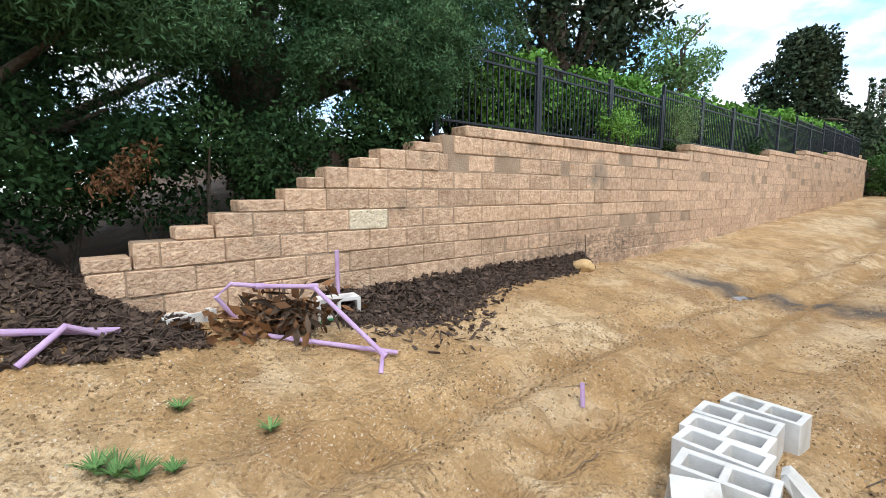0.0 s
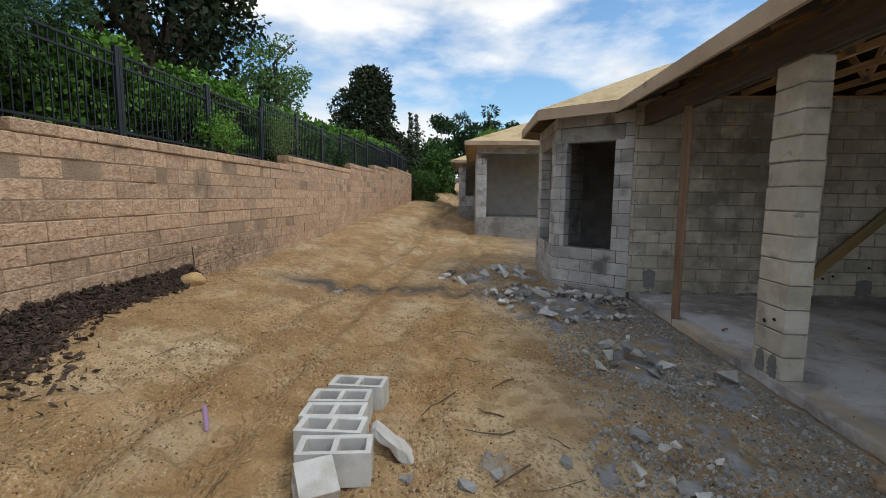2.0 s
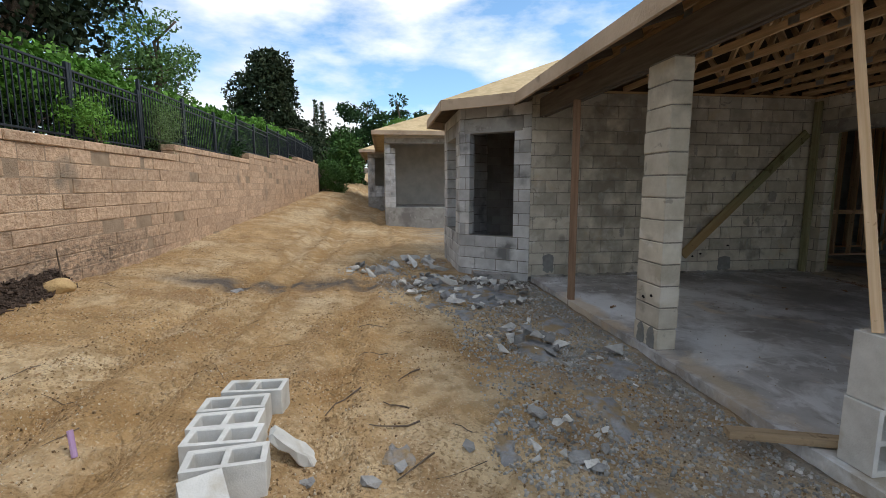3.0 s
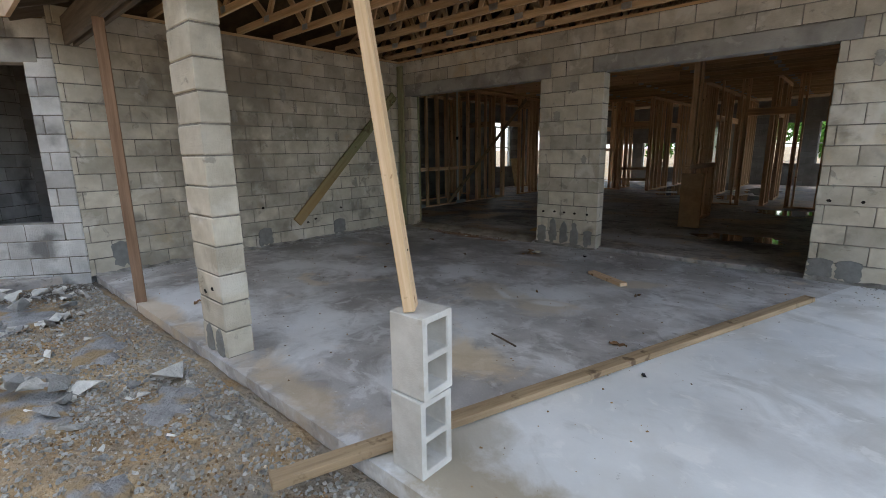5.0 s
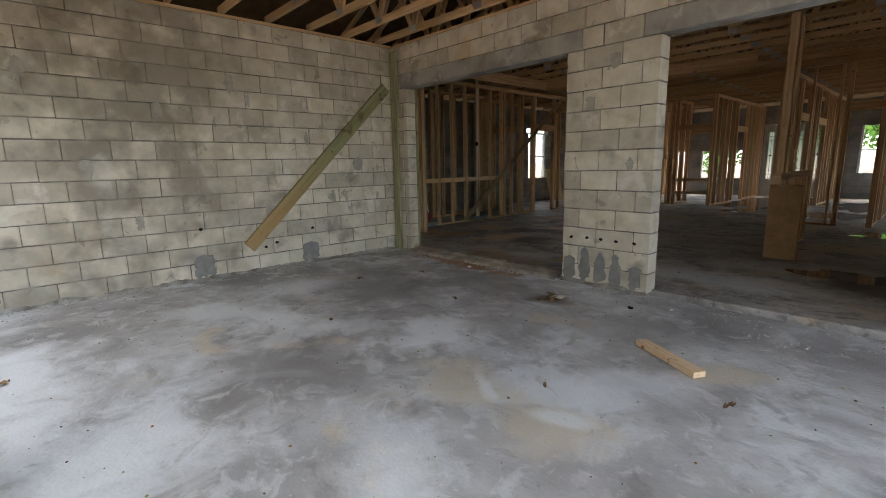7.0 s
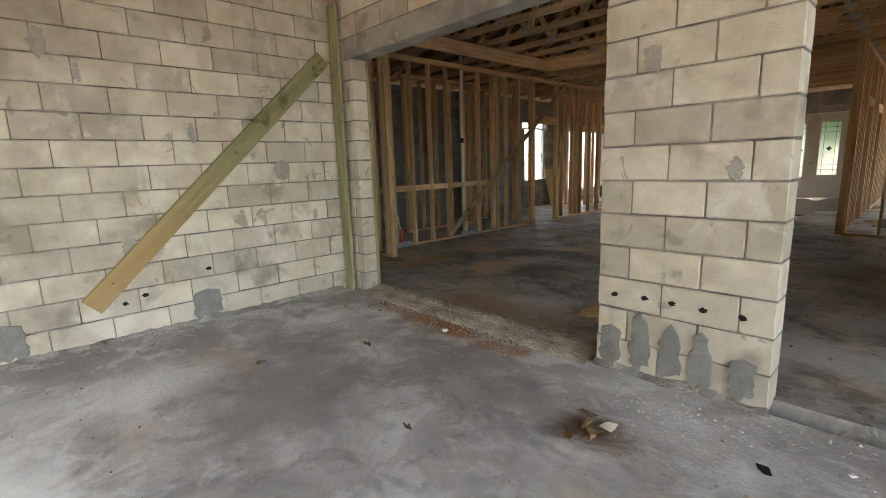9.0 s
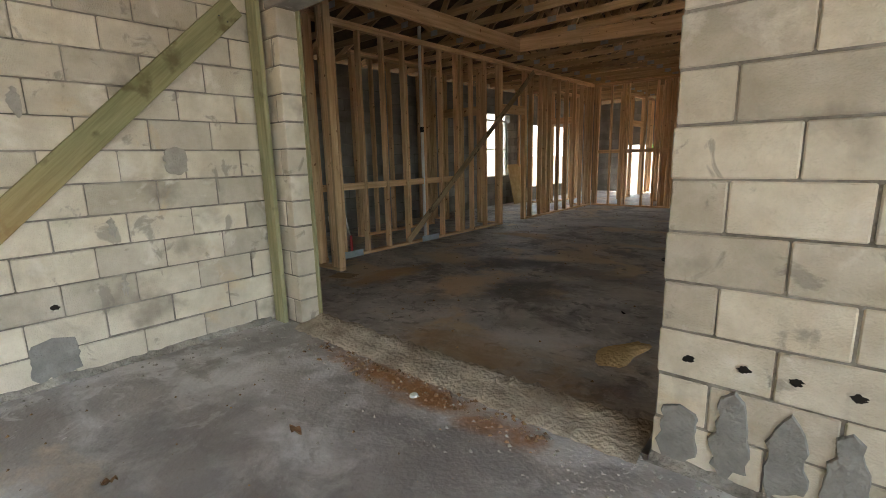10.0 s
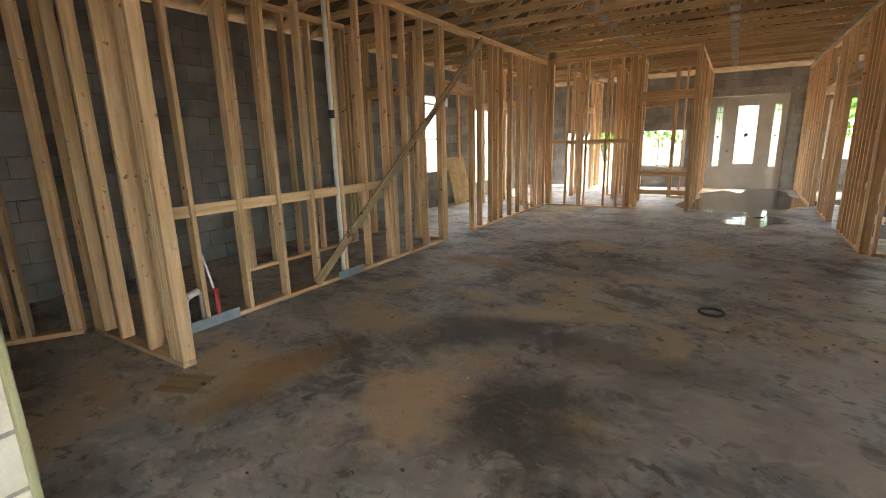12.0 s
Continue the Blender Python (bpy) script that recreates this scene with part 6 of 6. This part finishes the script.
M_DOOR = surf("cream_door_paint", (0.46, 0.44, 0.40), (0.54, 0.52, 0.48), 3, 0.5, 0.03, 50)
framed(door, "door_frame", 0, 1.70, 0, 2.40, 0.05, 1.65, 0.0, 2.35, M_DOOR, 0, 0.12)
sl = framed(door, "sidelight", 0.05, 0.375, 0.0, 2.35, 0.14, 0.28, 0.60, 2.15, M_DOOR)
lf = framed(door, "leaf", 0.375, 1.325, 0.0, 2.35, 0.63, 1.07, 0.66, 2.15, M_DOOR, 0.003)
sr = framed(door, "sidelight", 1.325, 1.65, 0.0, 2.35, 1.42, 1.56, 0.60, 2.15, M_DOOR)
M_CAME = surf("lead_came", (0.08, 0.08, 0.08), (0.14, 0.14, 0.14), 20, 0.5, 0.05, 60)
for holder, a, b, z0 in ((sl, 0.14, 0.28, 0.60), (lf, 0.63, 1.07, 0.66), (sr, 1.42, 1.56, 0.60)):
    pane(holder, a, b, z0, 2.15, 0, M_FROST)
    bm = bmesh.new()
    w = b - a
    for f in ((0.2, 0.8) if w > 0.3 else (0.5,)):
        add_box(bm, a + w * f - 0.005, a + w * f + 0.005, 0.006, 0.014, z0, 2.15)
    for z in (z0 + 0.14, z0 + 0.28, 1.87, 2.01):
        add_box(bm, a, b, 0.0065, 0.0135, z - 0.005, z + 0.005)
    c, zc, q = (a + b) / 2, (z0 + 2.15) / 2, min(0.07, w * 0.35)
    vs = [bm.verts.new((c + q * dx, 0.012, zc + q * dz)) for dx, dz in ((1, 0), (0, 1), (-1, 0), (0, -1))]
    bm.faces.new(vs)
    part("came", finish(bm), M_CAME, holder, "dark lead came with a diamond")
bm = bmesh.new()
for z0, z1 in ((0.14, 0.52),):
    for b_ in ((0.55, 1.15, z0, z0 + 0.02), (0.55, 1.15, z1 - 0.02, z1), (0.55, 0.57, z0 + 0.02, z1 - 0.02), (1.13, 1.15, z0 + 0.02, z1 - 0.02)):
        add_box(bm, b_[0], b_[1], 0.027, 0.036, b_[2], b_[3])
part("panel_moulding", finish(bm), M_DOOR, lf)
bm = bmesh.new()
bmesh.ops.create_uvsphere(bm, u_segments=12, v_segments=8, radius=0.035)
bmesh.ops.translate(bm, verts=bm.verts, vec=(1.24, 0.06, 1.0))
part("door_knob", bm, M_PLATE, lf, "grey metal knob")


def window(name, m, w, h, cols, rows, mat, label):
    o = put(name, None, m)
    tagged(o, label, "window", "", "structure")
    framed(o, "window_frame", 0, w, 0, h, 0.05, w - 0.05, 0.05, h - 0.05, mat, 0, 0.08)
    for k in range(1, cols):
        put("mullion", box_mesh("mullion", h - 0.1, 0.05, 0.04, mat, 0.003), pose(w * k / cols, 0, 0.05, 0, -90, 0), o)
    for k in range(1, rows):
        put("transom", box_mesh("transom", w - 0.1, 0.05, 0.04, mat, 0.003), pose(0.05, 0, h * k / rows), o)
    for i in range(cols):
        for j in range(rows):
            pane(o, w * i / cols + 0.05, w * (i + 1) / cols - 0.03, h * j / rows + 0.05, h * (j + 1) / rows - 0.03, 0.0)


window("window_1", pose(8.5, -22.30, 0.0), 1.6, 1.66, 2, 1, M_OLD, "timber framed opening to the street")
window("window_2", pose(6.7, -22.30, 0.6), 1.4, 1.06, 2, 1, M_WHITE, "white framed street window")
window("window_3", pose(2.65, -22.30, 0.72), 1.0, 1.58, 1, 2, M_WHITE, "white framed street window with a transom")
window("window_4", pose(1.0, -22.30, 0.72), 1.2, 1.58, 2, 2, M_WHITE, "white framed street window with a transom")
window("window_5", pose(11.3, -16.75, 0.75, 0, 0, 90), 1.0, 1.55, 1, 2, M_WHITE, "white framed side window")


# ---- plants ----
def limbs(name, base, tips, r0, parent, seed):
    """A tapered trunk with bent limbs, in one mesh."""
    rr = random.Random(seed)
    bm = bmesh.new()
    base = Vector(base)
    top = Vector(tips[0])
    trunk = [base.lerp(top, k / 6) + Vector((rr.uniform(-1, 1), rr.uniform(-1, 1), 0)) * 0.06 * k for k in range(7)]
    add_tube(bm, trunk, r0, 9, r0 * 0.25)
    for t in tips[1:]:
        a = trunk[rr.randrange(1, 5)]
        t = Vector(t)
        pts = [a.lerp(t, k / 5) + Vector((rr.uniform(-1, 1), rr.uniform(-1, 1), rr.uniform(-1, 1))) * 0.07 * (t - a).length * (k / 5) * 0.6 for k in range(6)]
        add_tube(bm, pts, r0 * 0.42, 6, r0 * 0.06)
    return part(name, bm, M_BARK, parent, smooth=True)


def sprays(rng, centres, radii, per, length):
    """Points strung along short drooping shoots round each centre."""
    out = []
    for c, r in zip(centres, radii):
        n = per // 12
        d = rng.normal(size=(n, 3))
        d /= np.linalg.norm(d, axis=1)[:, None]
        start = np.asarray(c) + d * (r * rng.uniform(0.2, 0.9, n))[:, None] * (1, 1, 0.7)
        way = d + rng.normal(size=(n, 3)) * 0.4
        way[:, 2] -= 0.25
        way /= np.linalg.norm(way, axis=1)[:, None]
        k = rng.uniform(0, 1, (n, 12))
        p = start[:, None, :] + way[:, None, :] * (k * length)[:, :, None] + rng.normal(size=(n, 12, 3)) * 0.025
        out.append(p.reshape(-1, 3))
    return np.concatenate(out, 0)


def tree(name, base, centres, radii, per, leaf, mat, label, r0=0.18, seed=1, shoots=0.0, aspect=0.45, droop=0.3, squash=0.75, cat="tree", tip_every=4):
    t = empty(name, base, label, cat)
    b = Vector(base)
    cs = [tuple(Vector(c) - b) for c in centres]
    order = sorted(cs, key=lambda c: -c[2])
    tips = [order[0]] + order[1::tip_every]
    limbs("trunk", (0, 0, -0.2), tips, r0, t, seed)
    rng = np.random.default_rng(seed)
    pts = sprays(rng, cs, radii, per, shoots) if shoots else clumps(rng, cs, radii, per, squash)
    leaves("crown", pts, leaf, mat, t, seed, aspect, droop)
    return t


def ball(rng, c, r, n, inner=0.35):
    """Clump centres spread through an ellipsoid, more of them towards its skin."""
    v = rng.normal(size=(n, 3))
    v /= np.linalg.norm(v, axis=1)[:, None]
    q = rng.uniform(inner, 1.0, n) ** 0.7
    return [tuple(np.asarray(c) + v[i] * np.asarray(r) * q[i]) for i in range(n)]


def juniper_tips(t, base, centres, seed):
    """Paler sprays offset to the outer, upper side of the boughs."""
    r = np.random.default_rng(seed)
    m = np.mean(np.array(centres), 0)
    cs = []
    for c in centres:
        d = np.array(c) - m
        d = d / (np.linalg.norm(d) + 1e-6) * 0.30 + np.array((0, -0.10, 0.12))
        cs.append(tuple(np.array(c) + d - np.array(base)))
    leaves("young_growth", sprays(r, cs, [0.16] * len(cs), 300, 0.16), 0.05, M_TIP, t, seed, 0.25, 0.1, "paler blue-green sprays on the outer boughs")


rng = np.random.default_rng(50)
# the junipers at the wall's low end
cen = ball(rng, (-0.6, 5.6, 3.6), (2.2, 1.5, 2.3), 120) + ball(rng, (0.6, 4.5, 3.0), (0.8, 0.5, 0.7), 26)
ja = tree("juniper_tree", (-0.5, 5.9, 0.9), cen, [0.33] * len(cen), 900, 0.062, M_JUN, "dense dark green juniper with drooping sprays", 0.22, 51, 0.30, 0.22, 0.5, tip_every=6)
juniper_tips(ja, (-0.5, 5.9, 0.9), cen, 501)
leaves("dead_spray", sprays(np.random.default_rng(403), [(0.62 + 0.5, 4.25 - 5.9, 1.47 - 0.9), (0.75 + 0.5, 4.25 - 5.9, 1.52 - 0.9), (0.85 + 0.5, 4.28 - 5.9, 1.6 - 0.9), (0.92 + 0.5, 4.3 - 5.9, 1.72 - 0.9)], [0.06] * 4, 150, 0.09), 0.05, M_DEAD, ja, 404, 0.3, 0.8, "orange-brown dead spray")
cen = ball(rng, (2.2, 6.2, 4.4), (2.0, 1.5, 2.3), 120) + ball(rng, (3.6, 4.75, 3.1), (0.75, 0.5, 0.8), 26) + ball(rng, (2.2, 5.0, 3.3), (1.0, 0.5, 0.8), 24) + ball(np.random.default_rng(77), (4.6, 4.95, 3.8), (0.9, 0.5, 0.5), 26) + ball(np.random.default_rng(78), (3.8, 4.5, 2.75), (0.35, 0.25, 0.45), 14)
jb = tree("juniper_tree", (2.3, 6.4, 1.6), cen, [0.33] * len(cen), 900, 0.062, M_JUN, "tall dark green juniper hanging over the retaining wall", 0.24, 52, 0.30, 0.22, 0.5, tip_every=6)
juniper_tips(jb, (2.3, 6.4, 1.6), cen, 502)
cen = ball(rng, (-4.0, 6.5, 4.0), (2.6, 2.0, 3.0), 90)
tree("juniper_tree", (-4.0, 6.8, 0.6), cen, [0.5] * len(cen), 340, 0.10, M_JUN, "dark green juniper beyond the sand", 0.22, 53, 0.4, 0.42, 0.5, tip_every=6)
cen = ball(rng, (0.5, 9.5, 4.5), (6.5, 1.5, 3.2), 110, 0.0)
tree("dark_tree", (0.5, 9.8, 1.5), cen, [0.7] * len(cen), 260, 0.16, M_SHRUB, "dark leafy tree closing the view behind the junipers", 0.25, 54, 0.0, 0.5, tip_every=8)


def shrub(name, centres, radii, per, leaf, mat, label, seed, shoots=0.0, aspect=0.5, droop=0.0):
    c0 = centres[0]
    z0 = ground_z(c0[0], c0[1])
    t = empty(name, (c0[0], c0[1], z0), label, "shrub", "shrubs")
    r = np.random.default_rng(seed)
    cs = [(c[0] - c0[0], c[1] - c0[1], c[2] - z0) for c in centres]
    bm = bmesh.new()
    for c in cs[::3]:
        add_tube(bm, [(0.0, 0.0, -0.05), (c[0] * 0.4, c[1] * 0.4, c[2] * 0.6), c], 0.018, 5, 0.004)
    part("branchwork", bm, M_BARK, t)
    pts = sprays(r, cs, radii, per, shoots) if shoots else clumps(r, cs, radii, per, 0.8)
    leaves("foliage", pts, leaf, mat, t, seed, aspect, droop)


r_ = random.Random(8)
for k in range(13):
    x = -3.2 + 0.6 * k
    z = ground_z(x, 4.9)
    cs = [(x + r_.uniform(-0.5, 0.5), 4.6 + r_.uniform(-0.2, 0.6), z + r_.uniform(0.25, 1.0)) for _ in range(9)]
    shrub("dark_shrub", cs, [0.3] * 9, 380, 0.058, M_SHRUB, "dark low shrub growing over the top of the wall", 60 + k)
shrub("bright_shrub", [(-0.35, 3.9, 0.9), (-0.5, 3.9, 0.7), (-0.3, 4.0, 0.6)], [0.2] * 3, 220, 0.06, M_VINE, "small bright green shrub by the mulch", 90)

# hedge of vines behind the fence
for k in range(14):
    x = 4.6 + 2.0 * k
    top = wall_top(x)
    cs = [(x + r_.uniform(-1.1, 1.1), 5.05 + r_.uniform(-0.05, 0.5), top + (r_.uniform(0.85, 1.35) if r_.random() < 0.5 else r_.uniform(0.1, 0.9))) for _ in range(24)]
    shrub("vine_hedge", cs, [0.33] * 24, 170 if x < 14 else 110, 0.10 if x < 14 else 0.13, M_VINE, "bright green vine hedge growing behind the fence", 100 + k, 0.0, 0.7)
    dark = [(x + r_.uniform(-1.1, 1.1), 5.6 + r_.uniform(-0.2, 0.3), top + r_.uniform(0.0, 1.0)) for _ in range(14)]
    shrub("dark_shrub", dark, [0.45] * 14, 130, 0.13, M_SHRUB, "dark shrub behind the vine hedge", 130 + k)
shrub("lime_shrub", [(8.0 + r_.uniform(-0.4, 0.4), 4.38 + r_.uniform(-0.1, 0.1), 2.3 + r_.uniform(0.0, 0.45)) for _ in range(9)], [0.18] * 9, 240, 0.055, M_VINE, "lime green shrub pushing through the fence", 160, 0.2, 0.35)
shrub("feathery_shrub", [(10.5 + r_.uniform(-0.45, 0.45), 4.40 + r_.uniform(-0.15, 0.15), 2.4 + r_.uniform(0.0, 0.75)) for _ in range(16)], [0.22] * 16, 330, 0.05, M_GREY, "feathery grey-green shrub by the fence", 161, 0.28, 0.2)
shrub("small_shrub", [(15.2 + r_.uniform(-0.3, 0.3), 4.4, 2.45 + r_.uniform(0.0, 0.3)) for _ in range(6)], [0.2] * 6, 150, 0.06, M_SHRUB, "small shrub at the foot of the fence", 162)

# trees beyond the fence
cen = ball(rng, (12.6, 9.0, 8.0), (3.0, 2.6, 4.6), 110)
tree("magnolia_tree", (12.6, 9.0, 2.3), cen, [0.75] * len(cen), 170, 0.22, M_MAG, "large dark magnolia tree with glossy leaves", 0.3, 170, 0.0, 0.5, tip_every=7)
cen = ball(rng, (7.0, 9.6, 7.0), (2.4, 1.6, 3.6), 70)
tree("dark_tree", (7.0, 9.6, 2.4), cen, [0.7] * len(cen), 190, 0.18, M_SHRUB, "dark tree behind the vine hedge", 0.25, 171, 0.0, 0.5, tip_every=7)
cen = ball(rng, (18.6, 8.2, 5.8), (2.2, 1.6, 2.0), 60, 0.1)
tree("airy_tree", (18.6, 8.2, 2.6), cen, [0.5] * len(cen), 110, 0.15, M_LIGHT, "airy light green tree beyond the fence", 0.16, 172, 0.0, 0.45, tip_every=4)
cen = []
for k in range(90):
    rad = 4.9 * (1 - k / 95) ** 0.75 * (0.35 + 0.65 * ((k * 7) % 11) / 10)
    cen.append((37 + rad * math.cos(k * 2.4), 8.3 + rad * math.sin(k * 2.4), 2.6 + 8.6 * k / 90))
tree("magnolia_tree", (37, 8.3, 1.3), cen, [r_.uniform(0.45, 1.15) for _ in cen], 210, 0.30, M_MAG, "dark broad cone shaped magnolia tree", 0.35, 173, 0.0, 0.5, tip_every=6)
cen = [(44.5 + r_.uniform(-1, 1), 8.2 + r_.uniform(-1, 1), 4 + 4.2 * k / 12) for k in range(12)]
tree("magnolia_tree", (44.5, 8.2, 1.3), cen, [0.9] * len(cen), 120, 0.36, M_MAG, "smaller dark magnolia tree", 0.25, 174, 0.0, 0.5)
for x, y, h in ((52.0, 6.3, 10.2), (53.0, 7.1, 10.6)):
    cen = [(x + r_.uniform(-0.1, 0.1), y + r_.uniform(-0.1, 0.1), 2 + (h - 2) * k / 18) for k in range(19)]
    tree("cypress_tree", (x, y, 1.2), cen, [0.40 * (1 - (k / 19) ** 3) + 0.08 for k in range(19)], 130, 0.22, M_SHRUB, "slim dark green column cypress", 0.15, 180 + int(x), 0.0, 0.3, -0.6, 1.0)
for k, (x, y, rx, h, mt) in enumerate(((56, 2.6, 4.2, 11.0, M_SHRUB), (60, -2.5, 5.0, 11.8, M_SHRUB), (50, 4.2, 2.4, 6.0, M_HEDGE), (66, -9.0, 6.0, 9.0, M_SHRUB), (58, 8.5, 4.0, 7.0, M_SHRUB), (64, 12, 6, 9, M_SHRUB), (40, 10.5, 4, 6, M_SHRUB), (28, 9.5, 4.0, 4.5, M_SHRUB))):
    cen = ball(rng, (x, y, 1.2 + h * 0.5), (rx, rx * 0.8, h * 0.48), 60, 0.0)
    tree("far_tree", (x, y, 1.1), cen, [0.95] * 60, 150, 0.38, mt, "leafy green tree in the distance", 0.25, 190 + k, 0.0, 0.5, tip_every=7)
palm = empty("palm_tree", (48.0, -2.3, 1.0), "slim palm tree with arching fronds in the distance", "tree")
bm = bmesh.new()
add_tube(bm, [(0, 0, -0.3), (0.1, 0, 3.5), (0.0, 0.1, 6.9)], 0.18, 8, 0.12)
part("trunk", bm, M_BARK, palm)
for k in range(16):
    a = 6.283 * k / 16 + r_.uniform(-0.2, 0.2)
    lift = r_.uniform(0.2, 1.0)
    pts = [(2.2 * u * math.cos(a), 2.2 * u * math.sin(a), 6.9 + lift * 1.5 * u - 1.7 * u * u) for u in np.linspace(0, 1, 26)]
    P3 = np.repeat(np.array(pts), 5, 0) + np.random.default_rng(k).normal(size=(130, 3)) * 0.05
    leaves("frond", P3, 0.5, M_VINE, palm, 300 + k, 0.10, 0.9, "", "")
# clipped hedge at the wall's end
cs = [(32.6 + 2.2 * r_.random(), 2.6 + 1.6 * r_.random(), 1.3 + 1.9 * r_.random()) for _ in range(50)]
shrub("clipped_hedge", cs, [0.42] * 50, 170, 0.12, M_HEDGE, "clipped green hedge where the wall ends", 210)
# street trees seen through the house
for k, (x, y) in enumerate(((2.5, -33), (8.0, -38), (-6, -36), (13, -41))):
    cen = ball(rng, (x, y, 3.2), (3.2, 2.4, 2.6), 40, 0.0)
    tree("street_tree", (x, y, -0.1), cen, [0.9] * 40, 120, 0.32, M_VINE, "bright green leafy tree across the street", 0.2, 220 + k, 0.0, 0.5, tip_every=6)


# ---- weeds, dead fronds ----
def weed(x, y, h, n, seed, mat):
    r = random.Random(seed)
    t = empty("weed", (x, y, ground_z(x, y)), "small green weed growing in the sand", "weed", "weeds")
    bm = bmesh.new()
    for k in range(n):
        a, s = r.uniform(0, 6.28), r.uniform(0.5, 1.0)
        d = Vector((math.cos(a), math.sin(a), 0))
        w = Vector((-d.y, d.x, 0)) * 0.0035
        p = [d * (h * s * u * 0.7) + Vector((0, 0, h * s * (u - 0.45 * u * u))) for u in (0, 0.35, 0.7, 1.0)]
        f = (1, 1.2, 0.8, 0.05)
        rows = [(bm.verts.new(q - w * g), bm.verts.new(q + w * g)) for q, g in zip(p, f)]
        for u, v in zip(rows, rows[1:]):
            bm.faces.new((u[0], u[1], v[1], v[0]))
    tagged(part("tuft", bm, mat, t), "", "", "", "stuff")


for k, (x, y, h) in enumerate(((0.47, 2.56, 0.20), (0.40, 2.62, 0.16), (1.16, 2.56, 0.13), (0.80, 2.93, 0.13), (0.68, 2.48, 0.11), (0.55, 2.5, 0.16))):
    weed(x, y, h, 70, k, M_LIGHT)
fr = empty("dead_fronds", (1.55, 3.72, ground_z(1.5, 3.7)), "heap of dead brown leaves and fronds by the pipes", "debris")
q = np.random.default_rng(400)
leaves("dry_leaves", q.normal(size=(420, 3)) * (0.26, 0.14, 0.07) + (0, 0, 0.09), 0.13, M_DEAD, fr, 401, 0.4, 0.2)
leaves("dark_fronds", q.normal(size=(150, 3)) * (0.13, 0.12, 0.06) + (0.14, -0.05, 0.15), 0.19, M_DRYD, fr, 402, 0.25, 0.9)
